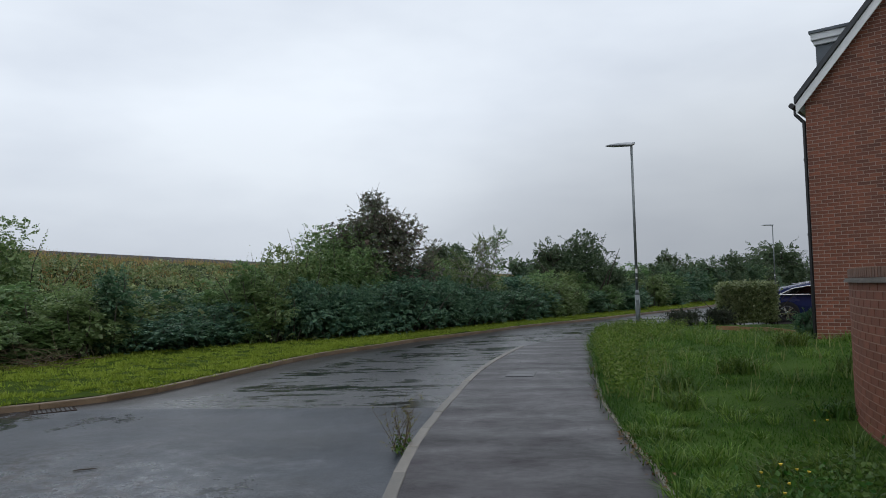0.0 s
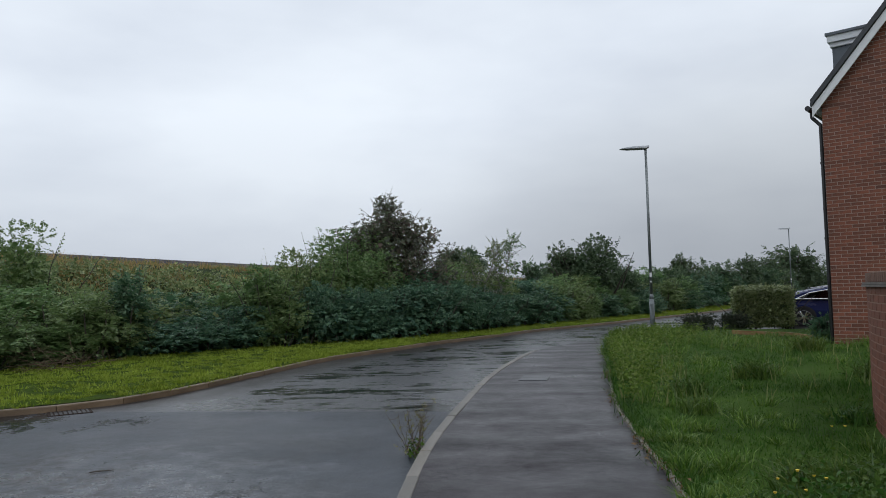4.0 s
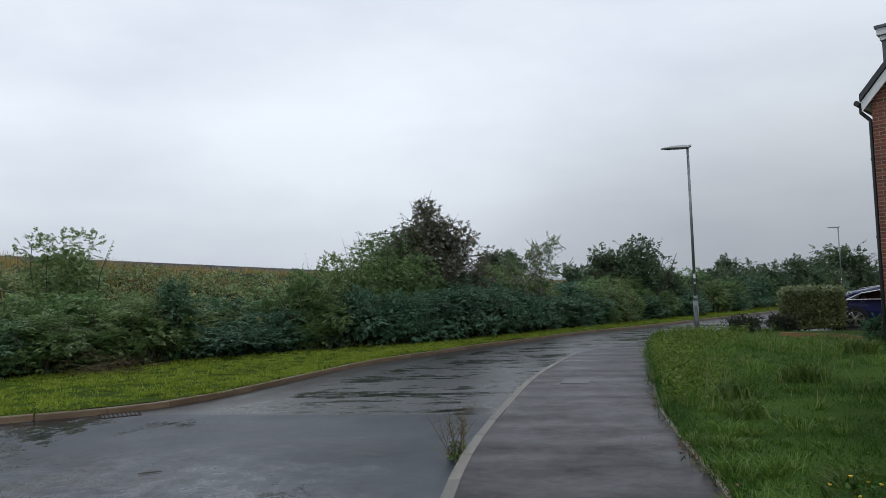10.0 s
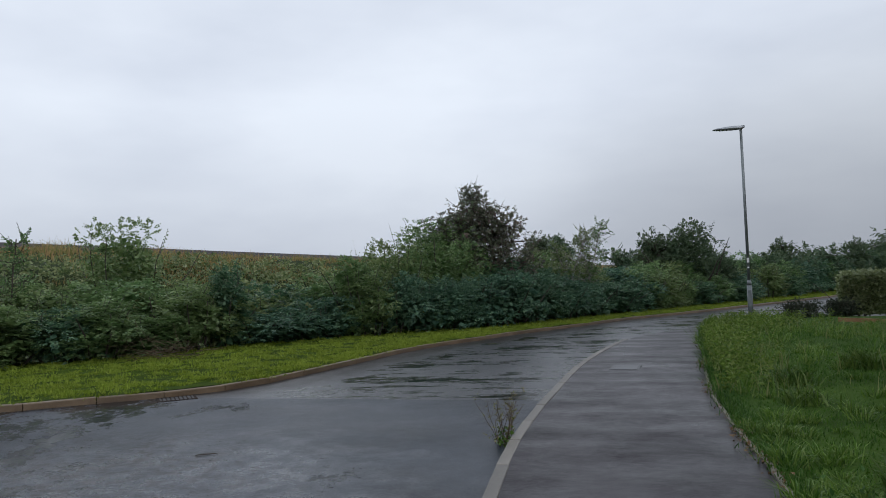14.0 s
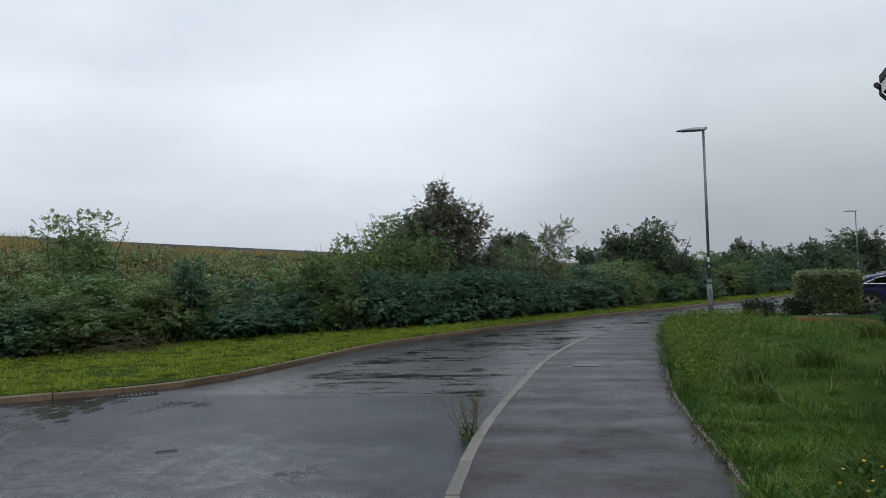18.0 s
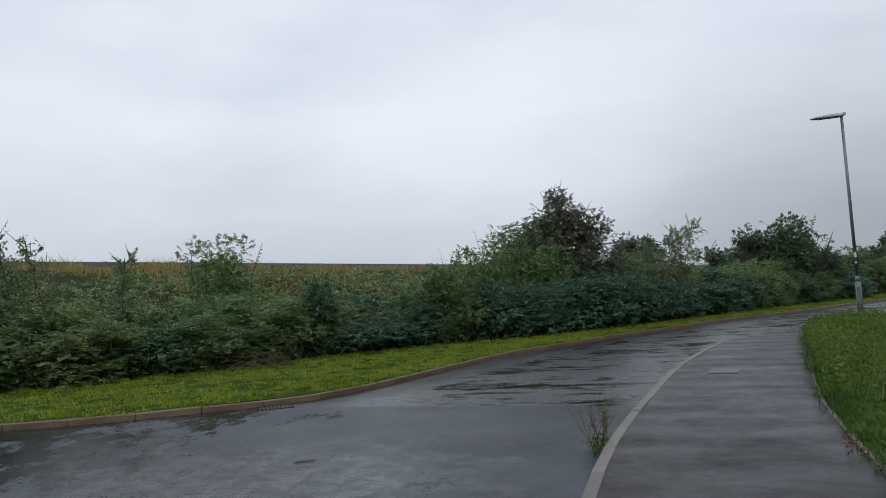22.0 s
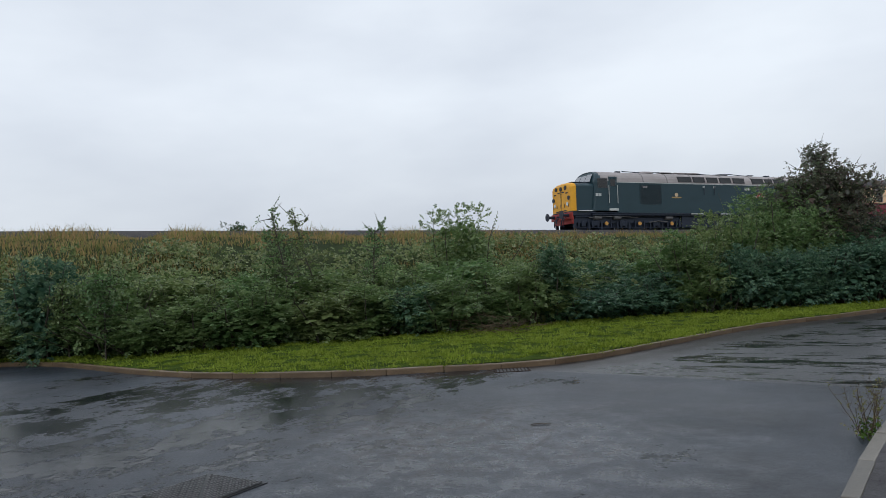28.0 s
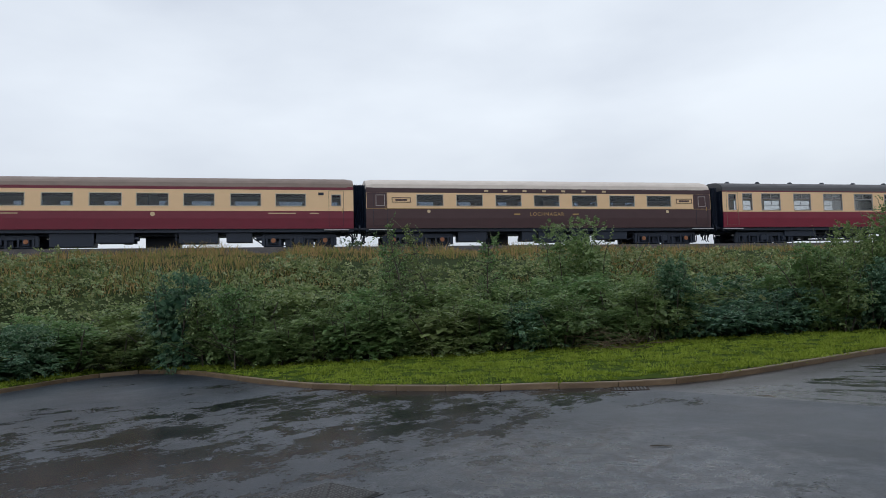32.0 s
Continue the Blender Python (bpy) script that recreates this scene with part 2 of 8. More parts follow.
    sheen.inputs["From Min"].default_value, sheen.inputs["From Max"].default_value = 0.35, 0.65
    sheen.inputs["To Min"].default_value, sheen.inputs["To Max"].default_value = gloss
    nt.links.new(noise_node(nt, 0.32, 5.0, 0.6), sheen.inputs["Value"])
    shine = sheen.outputs["Result"]
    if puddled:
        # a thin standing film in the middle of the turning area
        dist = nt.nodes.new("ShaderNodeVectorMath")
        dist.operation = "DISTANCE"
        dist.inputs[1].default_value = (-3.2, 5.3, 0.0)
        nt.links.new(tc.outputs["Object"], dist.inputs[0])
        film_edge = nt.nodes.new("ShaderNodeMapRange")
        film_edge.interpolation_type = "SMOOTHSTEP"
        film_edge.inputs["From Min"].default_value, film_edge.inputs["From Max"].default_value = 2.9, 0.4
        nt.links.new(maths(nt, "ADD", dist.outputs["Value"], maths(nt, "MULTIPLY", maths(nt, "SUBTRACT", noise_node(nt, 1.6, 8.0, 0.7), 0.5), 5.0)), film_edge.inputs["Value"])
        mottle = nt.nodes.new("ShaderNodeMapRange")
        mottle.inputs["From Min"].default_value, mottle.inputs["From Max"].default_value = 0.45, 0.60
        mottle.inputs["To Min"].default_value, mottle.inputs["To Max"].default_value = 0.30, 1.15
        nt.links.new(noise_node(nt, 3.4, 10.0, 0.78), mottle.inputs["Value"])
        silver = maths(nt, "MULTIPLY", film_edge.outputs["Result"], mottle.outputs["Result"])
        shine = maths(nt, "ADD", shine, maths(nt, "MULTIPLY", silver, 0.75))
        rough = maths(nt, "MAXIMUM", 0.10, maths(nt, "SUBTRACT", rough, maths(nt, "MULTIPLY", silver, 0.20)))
    if reflect_tint:
        rough = maths(nt, "ADD", rough, maths(nt, "MULTIPLY", reflect_mask, 0.5))
    nt.links.new(maths(nt, "ADD", rough, maths(nt, "MULTIPLY", grain, 0.06)), b.inputs["Roughness"])
    stones = nt.nodes.new("ShaderNodeMapRange")
    stones.inputs["From Min"].default_value, stones.inputs["From Max"].default_value = 0.40, 0.60
    stones.inputs["To Min"].default_value, stones.inputs["To Max"].default_value = 0.35, 1.55
    nt.links.new(grain, stones.inputs["Value"])
    shine = maths(nt, "MULTIPLY", shine, stones.outputs["Result"])
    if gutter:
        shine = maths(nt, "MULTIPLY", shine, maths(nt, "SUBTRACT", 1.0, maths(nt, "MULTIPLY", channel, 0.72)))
    if reflect_tint:
        shine = maths(nt, "MULTIPLY", shine, maths(nt, "SUBTRACT", 1.0, maths(nt, "MULTIPLY", reflect_mask, 0.95)))
    # pools mirror like water; low values leave painted darkness for the hedge's reflection
    water = maths(nt, "MULTIPLY", wetness, 0.8)
    shine = maths(nt, "ADD", maths(nt, "MULTIPLY", shine, maths(nt, "SUBTRACT", 1.0, water)), maths(nt, "MULTIPLY", water, pool))
    nt.links.new(shine, b.inputs["Specular IOR Level"])
    rip = noise_node(nt, 9.0, 2.0)
    h = maths(nt, "ADD", maths(nt, "MULTIPLY", grain, maths(nt, "SUBTRACT", 1.0, maths(nt, "MULTIPLY", wetness, 0.85))), maths(nt, "MULTIPLY", rip, 0.5))
    bump(nt, b, h, chips, 0.006)
    return m


def glass_material(name, tint=(0.5, 0.55, 0.58), rough=0.03, clear=0.7):
    m, nt, b = nodes_of(name)
    tr = nt.nodes.new("ShaderNodeBsdfTransparent")
    tr.inputs["Color"].default_value = (*tint, 1)
    gl = nt.nodes.new("ShaderNodeBsdfGlossy")
    gl.inputs["Roughness"].default_value = rough
    fr = nt.nodes.new("ShaderNodeFresnel")
    fr.inputs["IOR"].default_value = 1.5
    mix = nt.nodes.new("ShaderNodeMixShader")
    nt.links.new(maths(nt, "ADD", fr.outputs[0], 1 - clear - 0.04), mix.inputs["Fac"])
    nt.links.new(tr.outputs[0], mix.inputs[1])
    nt.links.new(gl.outputs[0], mix.inputs[2])
    nt.links.new(mix.outputs[0], nt.nodes["Material Output"].inputs["Surface"])
    return m


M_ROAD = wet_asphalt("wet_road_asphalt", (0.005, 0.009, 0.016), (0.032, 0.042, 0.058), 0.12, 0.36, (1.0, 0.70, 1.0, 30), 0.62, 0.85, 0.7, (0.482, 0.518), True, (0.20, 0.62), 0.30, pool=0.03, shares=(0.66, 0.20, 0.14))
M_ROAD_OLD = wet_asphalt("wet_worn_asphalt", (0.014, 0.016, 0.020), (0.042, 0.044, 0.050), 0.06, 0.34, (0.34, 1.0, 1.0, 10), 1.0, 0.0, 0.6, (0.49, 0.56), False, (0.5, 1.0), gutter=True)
M_PAVE = wet_asphalt("wet_pavement_asphalt", (0.007, 0.0048, 0.0068), (0.041, 0.0305, 0.038), 0.16, 0.50, (0.75, 1.0, 1.0, 8), 1.3, 0.0, 0.8, (0.26, 0.84), False, (0.05, 0.21), 0.15, ripples=True)
M_KERB = surface("kerb_concrete", (0.075, 0.048, 0.026), (0.175, 0.122, 0.072), 5.0, 0.5, 0.12, grain=60, bump_strength=0.4, random_value=0.4)
M_KERB_PALE = surface("pale_kerb_concrete", (0.085, 0.076, 0.064), (0.20, 0.182, 0.155), 6.0, 0.45, 0.12, grain=60, bump_strength=0.4, random_value=0.4)
M_EDGING = surface("edging_concrete", (0.12, 0.10, 0.08), (0.26, 0.23, 0.19), 7.0, 0.6, grain=80, bump_strength=0.4, random_value=0.3)
M_SOIL = surface("field_soil_and_grass", (0.016, 0.026, 0.010), (0.045, 0.062, 0.022), 0.4, 0.9, 0.05, grain=14, bump_strength=0.6, bump_distance=0.05, spec=0.1)
M_VERGE = surface("mown_turf", (0.022, 0.040, 0.006), (0.058, 0.092, 0.011), 3.5, 0.9, 0.05, grain=30, bump_strength=0.8, bump_distance=0.03, spec=0.05)
M_LAWN = surface("rough_turf", (0.022, 0.050, 0.007), (0.058, 0.11, 0.014), 1.2, 0.9, 0.05, grain=25, bump_strength=0.7, bump_distance=0.03, spec=0.1)
M_BLADE = leaf_material("mown_grass_blades", ((0.113, 0.158, 0.016), (0.205, 0.265, 0.026), (0.330, 0.381, 0.065), (0.148, 0.204, 0.020)), 0.6, 0.38, 0.15)
M_LONG = leaf_material("long_grass_blades", ((0.022, 0.061, 0.007), (0.046, 0.113, 0.012), (0.088, 0.170, 0.025), (0.032, 0.090, 0.009), (0.098, 0.170, 0.033)), 0.5, 0.38, 0.25)
M_TUFT = leaf_material("coarse_tuft_blades", ((0.052, 0.105, 0.013), (0.097, 0.178, 0.024), (0.156, 0.242, 0.045), (0.193, 0.251, 0.072)), 0.45, 0.38, 0.3)
M_LITTER = leaf_material("fallen_brown_leaves", ((0.06, 0.035, 0.018), (0.13, 0.075, 0.03), (0.20, 0.13, 0.06), (0.09, 0.07, 0.03)), 0.5, 0.1, 0.3)
M_SEED = leaf_material("seeding_grass", ((0.196, 0.195, 0.07), (0.28, 0.273, 0.112), (0.14, 0.208, 0.042)), 0.6, 0.35, 0.2)
M_STRAW = leaf_material("dry_grass_blades", ((0.321, 0.232, 0.097), (0.424, 0.307, 0.134), (0.219, 0.225, 0.075), (0.161, 0.210, 0.063)), 0.6, 0.35, 0.15)
M_HEDGE = leaf_material("hedge_leaves", ((0.037, 0.092, 0.057), (0.060, 0.132, 0.077), (0.096, 0.184, 0.103), (0.149, 0.242, 0.137)), 0.40, 0.33, 0.32)
M_HAZEL = leaf_material("light_hedge_leaves", ((0.080, 0.138, 0.049), (0.122, 0.201, 0.069), (0.175, 0.258, 0.095), (0.224, 0.297, 0.132)), 0.38, 0.38, 0.42)
M_BRAMBLE = leaf_material("bramble_leaves", ((0.081, 0.143, 0.057), (0.151, 0.217, 0.082), (0.231, 0.286, 0.118), (0.325, 0.355, 0.184)), 0.36, 0.35, 0.45)
M_THORN = leaf_material("thorn_tree_leaves", ((0.091, 0.099, 0.082), (0.118, 0.135, 0.093), (0.132, 0.168, 0.092), (0.181, 0.120, 0.115)), 0.45, 0.38, 0.3)
M_BIRCH = leaf_material("birch_leaves", ((0.085, 0.14, 0.042), (0.125, 0.19, 0.06), (0.17, 0.235, 0.09)), 0.4, 0.4)
M_CLIPPED = leaf_material("clipped_hedge_leaves", ((0.0787, 0.1268, 0.045), (0.1573, 0.2291, 0.085), (0.3145, 0.39, 0.2), (0.185, 0.2438, 0.1)), 0.34, 0.35, 0.5)
M_HEATHER = leaf_material("dark_shrub_leaves", ((0.037, 0.048, 0.031), (0.057, 0.072, 0.047), (0.086, 0.097, 0.064)), 0.6, 0.2, 0.2)
M_FARTREE = leaf_material("far_tree_leaves", ((0.056, 0.093, 0.053), (0.079, 0.124, 0.066), (0.111, 0.158, 0.080)), 0.5, 0.38, 0.25)
M_BARK = surface("wet_bark", (0.03, 0.024, 0.018), (0.09, 0.075, 0.06), 8.0, 0.75, grain=50, bump_strength=0.5)
M_BIRCH_BARK = surface("birch_bark", (0.10, 0.095, 0.085), (0.35, 0.33, 0.30), 7.0, 0.7, grain=40, bump_strength=0.3)
M_DEADWOOD = surface("dead_stems", (0.05, 0.033, 0.018), (0.12, 0.08, 0.042), 8.0, 0.8)
M_FLOWER = surface("yellow_petals", (0.55, 0.36, 0.02), (0.75, 0.55, 0.04), 20.0, 0.6, bump_strength=0.0)
M_BRICK = surface("red_brick", (0.105, 0.034, 0.019), (0.25, 0.080, 0.043), 14.0, 0.75, 0.1, grain=120, bump_strength=0.4, random_value=0.5)
M_BRICK_SET = surface("red_brick_courses", (0.11, 0.034, 0.021), (0.27, 0.085, 0.05), 3.0, 0.75, 0.1, grain=120, bump_strength=0.4)
M_MORTAR = surface("pale_mortar", (0.28, 0.22, 0.185), (0.43, 0.355, 0.31), 2.0, 0.85, grain=150, bump_strength=0.3)
M_WALL_MORTAR = surface("garden_wall_mortar", (0.20, 0.11, 0.075), (0.34, 0.22, 0.165), 6.0, 0.85, grain=150, bump_strength=0.3)
M_COPING = surface("grey_coping", (0.10, 0.09, 0.08), (0.20, 0.175, 0.155), 8.0, 0.7, grain=90, bump_strength=0.3)
M_WHITE = surface("white_painted_board", (0.68, 0.69, 0.70), (0.82, 0.83, 0.84), 3.0, 0.45, bump_strength=0.05)
M_ROOF_TILE = surface("slate_grey_tile", (0.022, 0.024, 0.028), (0.06, 0.064, 0.07), 4.0, 0.5, bump_strength=0.3)
M_BLACK_PVC = surface("black_pvc", (0.008, 0.008, 0.009), (0.018, 0.018, 0.02), 5.0, 0.35, bump_strength=0.02)
M_LEAD = surface("lead_grey_cladding", (0.07, 0.085, 0.10), (0.13, 0.15, 0.17), 3.0, 0.5, bump_strength=0.08)
M_GALV = surface("galvanised_steel", (0.13, 0.15, 0.155), (0.25, 0.275, 0.28), 9.0, 0.45, 0.1, metal=0.5, grain=50, bump_strength=0.05)
M_LAMP_HEAD = surface("grey_lamp_housing", (0.30, 0.32, 0.34), (0.44, 0.46, 0.48), 7.0, 0.4, 0.08, metal=0.3, bump_strength=0.03)
M_STICKER = surface("white_label", (0.70, 0.71, 0.72), (0.80, 0.80, 0.80), 10.0, 0.5, bump_strength=0.0)
M_DARK = surface("dark_plastic", (0.008, 0.009, 0.010), (0.02, 0.021, 0.023), 8.0, 0.5, bump_strength=0.05)
M_IRON = surface("cast_iron", (0.018, 0.019, 0.021), (0.05, 0.051, 0.054), 10.0, 0.38, 0.12, metal=0.4, grain=80, bump_strength=0.2)
M_GRATE = surface("rusty_iron", (0.012, 0.008, 0.006), (0.04, 0.026, 0.018), 10.0, 0.85, 0.05, grain=80, bump_strength=0.3, spec=0.15)
M_COVER = surface("worn_steel_cover", (0.05, 0.052, 0.056), (0.12, 0.122, 0.126), 9.0, 0.45, 0.1, grain=80, bump_strength=0.2)
M_TIMBER = surface("orange_timber_edging", (0.20, 0.10, 0.045), (0.34, 0.18, 0.08), 6.0, 0.7, grain=60, bump_strength=0.3)
M_GLASS = glass_material("window_glass", (0.45, 0.48, 0.5), 0.03, 0.75)
M_CAR_GLASS = glass_material("tinted_car_glass", (0.06, 0.07, 0.08), 0.05, 0.94)
M_CLEAR_GLASS = glass_material("clear_carriage_glass", (0.86, 0.87, 0.87), 0.04, 0.96)
M_TRAIN_GLASS = glass_material("carriage_glass", (0.58, 0.62, 0.66), 0.04, 0.955)
M_CAB_GLASS = glass_material("cab_glass", (0.16, 0.18, 0.20), 0.03, 0.55)
M_BALLAST = surface("track_ballast", (0.028, 0.026, 0.028), (0.10, 0.092, 0.092), 2.0, 0.9, grain=28, bump_strength=0.9, bump_distance=0.05)
M_RAIL = surface("rail_steel", (0.07, 0.05, 0.04), (0.16, 0.12, 0.10), 6.0, 0.5, metal=0.6)
M_SLEEPER = surface("concrete_sleeper", (0.16, 0.15, 0.14), (0.28, 0.27, 0.25), 6.0, 0.8)


def paint(name, colour, gloss=0.3, grime=0.35, scale=1.4, dust=0.03, spec=0.5):
    """Vehicle paint with road dirt in broad drifts."""
    m, nt, b = nodes_of(name)
    dirt = ramp(nt, noise_node(nt, scale, 6.0, 0.62, (1.0, 1.0, 2.2)), ((0.38, (0, 0, 0)), (0.78, (1, 1, 1))))
    fine = noise_node(nt, 40.0, 3.0)
    col = mixed(nt, maths(nt, "MULTIPLY", dirt, grime), colour, tuple(0.55 * c + dust for c in colour))
    nt.links.new(col, b.inputs["Base Color"])
    nt.links.new(maths(nt, "ADD", maths(nt, "MULTIPLY", dirt, 0.25), gloss), b.inputs["Roughness"])
    b.inputs["Specular IOR Level"].default_value = spec
    bump(nt, b, fine, 0.03, 0.002)
    return m


M_LOCO_GREEN = paint("brunswick_green_paint", (0.010, 0.040, 0.054), 0.34, 0.30, dust=0.012)
M_LOCO_ROOF = paint("grey_roof_paint", (0.37, 0.335, 0.33), 0.5, 0.75, 1.1)
M_ROOF_SEAM = paint("dark_roof_seam", (0.11, 0.108, 0.11), 0.5, 0.4)
M_GRILLE = paint("dark_green_grille", (0.005, 0.018, 0.027), 0.5, 0.2, dust=0.005)
M_LOCO_YELLOW = paint("warning_yellow_paint", (0.85, 0.40, 0.012), 0.38, 0.25)
M_CREST = paint("crest_red", (0.40, 0.05, 0.06), 0.45, 0.3)
M_RED = paint("buffer_red_paint", (0.36, 0.030, 0.022), 0.45, 0.4)
M_WHITE_LINE = paint("white_lining", (0.55, 0.57, 0.56), 0.45, 0.4)
M_UNDER = paint("underframe_black", (0.014, 0.022, 0.042), 0.45, 0.5, 5.0, dust=0.012, spec=0.4)
M_NAVY_END = paint("carriage_end_black", (0.004, 0.010, 0.026), 0.5, 0.3, dust=0.004, spec=0.25)
M_CRIMSON = paint("crimson_paint", (0.205, 0.011, 0.034), 0.34, dust=0.008)
M_MAROON = paint("maroon_paint", (0.165, 0.012, 0.032), 0.34, dust=0.010)
M_CREAM = paint("cream_paint", (0.80, 0.55, 0.325), 0.4, 0.10)
M_UMBER = paint("umber_paint", (0.062, 0.028, 0.032), 0.38, dust=0.01)
M_GOLD = paint("gold_lettering", (0.42, 0.26, 0.09), 0.45, 0.2)
M_ROOF_DARK = paint("dark_grey_carriage_roof", (0.06, 0.058, 0.065), 0.5, 0.5)
M_ROOF_BROWN = paint("brown_grey_carriage_roof", (0.22, 0.165, 0.14), 0.5, 0.6)
M_ROOF_PALE = paint("pale_grey_carriage_roof", (0.62, 0.55, 0.50), 0.5, 0.4)
M_FRAME = paint("pale_window_trim", (0.50, 0.44, 0.36), 0.4, 0.2)
M_LETTER = paint("pale_gold_lettering", (0.62, 0.48, 0.30), 0.45, 0.2)
M_BLIND = surface("pale_seat_cloth", (0.42, 0.36, 0.27), (0.58, 0.51, 0.40), 4.0, 0.9)
M_INTERIOR = surface("carriage_lining", (0.16, 0.13, 0.10), (0.26, 0.22, 0.17), 2.0, 0.8)
M_AXLE = paint("yellow_axle_cover", (0.70, 0.36, 0.08), 0.5, 0.4)
M_AXLE_RUST = paint("orange_axle_cover", (0.32, 0.12, 0.05), 0.5, 0.5)
M_CAR = paint("metallic_blue_car_paint", (0.012, 0.022, 0.085), 0.14, 0.1)
M_CHROME = surface("bright_trim", (0.60, 0.61, 0.62), (0.75, 0.76, 0.77), 5.0, 0.15, 0.05, metal=0.9, bump_strength=0.0)
M_TYRE = surface("tyre_rubber", (0.010, 0.010, 0.011), (0.022, 0.022, 0.023), 12.0, 0.8)


# ---------------------------------------------------------------- mesh helpers
RNG = np.random.default_rng(7)


def fast_mesh(name, verts, faces, material=None, smooth=False):
    """A mesh from an array of points and an array of equal-sided faces."""
    me = bpy.data.meshes.new(name)
    verts, faces = np.asarray(verts, np.float32), np.asarray(faces, np.int32)
    k = faces.shape[1]
    me.vertices.add(len(verts))
    me.vertices.foreach_set("co", verts.ravel())
    me.loops.add(faces.size)
    me.loops.foreach_set("vertex_index", faces.ravel())
    me.polygons.add(len(faces))
    me.polygons.foreach_set("loop_start", np.arange(0, faces.size, k, dtype=np.int32))
    me.polygons.foreach_set("use_smooth", np.full(len(faces), smooth))
    me.update(calc_edges=True)
    if material:
        me.materials.append(material)
    return me


def part(name, shape, material, parent=None, label="", smooth=False):
    """Links a bmesh or a mesh as one object, under parent if given."""
    if isinstance(shape, bmesh.types.BMesh):
        me = bpy.data.meshes.new(name)
        shape.normal_update()
        shape.to_mesh(me)
        shape.free()
        me.materials.append(material)
        if smooth:
            me.polygons.foreach_set("use_smooth", np.full(len(me.polygons), True))
    else:
        me = shape
        if material and not me.materials:
            me.materials.append(material)
    ob = new(name, me)
    if parent:
        ob.parent = parent
    if label:
        tagged(ob, label)
    return ob


def empty(name, m, label, category, group=""):
    ob = new(name)
    ob.empty_display_size = 0.2
    ob.matrix_basis = m
    return tagged(ob, label, category, group)


def add_box(bm, cx, cy, cz, sx, sy, sz, bevel=0.0, m=None):
    r = bmesh.ops.create_cube(bm, size=1.0, matrix=(m or Matrix()) @ Matrix.Translation((cx, cy, cz)) @ Matrix.Diagonal((sx, sy, sz, 1)))
    if bevel:
        edges = list({e for v in r["verts"] for e in v.link_edges})
        bmesh.ops.bevel(bm, geom=edges, offset=bevel, segments=2, affect="EDGES", profile=0.6)
    return bm


def box(cx, cy, cz, sx, sy, sz, bevel=0.0):
    return add_box(bmesh.new(), cx, cy, cz, sx, sy, sz, bevel)


def add_cyl(bm, p, q, r1, r2=None, n=14, caps=True):
    p, q = Vector(p), Vector(q)
    d = q - p
    m = Matrix.Translation((p + q) / 2) @ d.to_track_quat("Z", "Y").to_matrix().to_4x4()
    bmesh.ops.create_cone(bm, cap_ends=caps, segments=n, radius1=r1, radius2=r1 if r2 is None else r2, depth=d.length, matrix=m)
    return bm


def cyl(p, q, r1, r2=None, n=14):
    return add_cyl(bmesh.new(), p, q, r1, r2, n)


def resample(points, step):
    """A smooth line through the points, with stations about step apart."""
    p = np.asarray(points, float)
    ext = np.vstack([2 * p[0] - p[1], p, 2 * p[-1] - p[-2]])
    out = []
    for i in range(1, len(ext) - 2):
        a, b, c, d = ext[i - 1:i + 3]
        n = max(2, int(np.ceil(np.linalg.norm(c - b) / step * 2)))
        for t in np.arange(n) / n:
            out.append(0.5 * (2 * b + (c - a) * t + (2 * a - 5 * b + 4 * c - d) * t ** 2 + (3 * b - a - 3 * c + d) * t ** 3))
    out = np.array(out + [p[-1]])
    s = np.r_[0, np.cumsum(np.linalg.norm(np.diff(out, axis=0), axis=1))]
    g = np.linspace(0, s[-1], max(2, int(round(s[-1] / step)) + 1))
    return np.stack([np.interp(g, s, out[:, i]) for i in range(p.shape[1])], -1)


def offset_line(line, d):
    """The line moved d metres to its left."""
    t = np.gradient(line, axis=0)
    t /= np.linalg.norm(t, axis=1)[:, None]
    return line + d * np.stack([-t[:, 1], t[:, 0]], -1)


def strip(name, left, right, height, material, across=8):
    """A sheet between two lines of equal length; height(x, y) gives its relief."""
    w = np.linspace(0, 1, across + 1)[None, :, None]
    g = left[:, None] * (1 - w) + right[:, None] * w
    n, k = g.shape[:2]
    xy = g.reshape(-1, 2)
    v = np.c_[xy, height(xy)]
    i = np.arange(n * k).reshape(n, k)
    f = np.stack([i[:-1, :-1], i[:-1, 1:], i[1:, 1:], i[1:, :-1]], -1).reshape(-1, 4)
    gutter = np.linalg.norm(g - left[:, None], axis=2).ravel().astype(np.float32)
    e = v[f[0]]
    if np.cross(e[1] - e[0], e[2] - e[0])[2] < 0:
        f = f[:, ::-1]
    me = fast_mesh(name, v, f, material, True)
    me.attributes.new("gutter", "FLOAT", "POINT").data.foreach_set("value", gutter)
    return me


def filled(name, loop, inner, height, material):
    """A sheet inside a closed line, with relief carried by the inner points."""
    n = len(loop)
    pts = [Vector(p) for p in np.concatenate([loop, inner]).tolist()]
    v, _, f, *_ = geometry.delaunay_2d_cdt(pts, [(i, (i + 1) % n) for i in range(n)], [], 1, 1e-4)
    v, f = np.array([p[:] for p in v]), np.array(f)
    a, b, c = v[f[:, 0]], v[f[:, 1]], v[f[:, 2]]
    turn = (b - a)[:, 0] * (c - a)[:, 1] - (b - a)[:, 1] * (c - a)[:, 0]
    f[turn < 0] = f[turn < 0][:, ::-1]
    return fast_mesh(name, np.c_[v, height(v)], f, material, True)


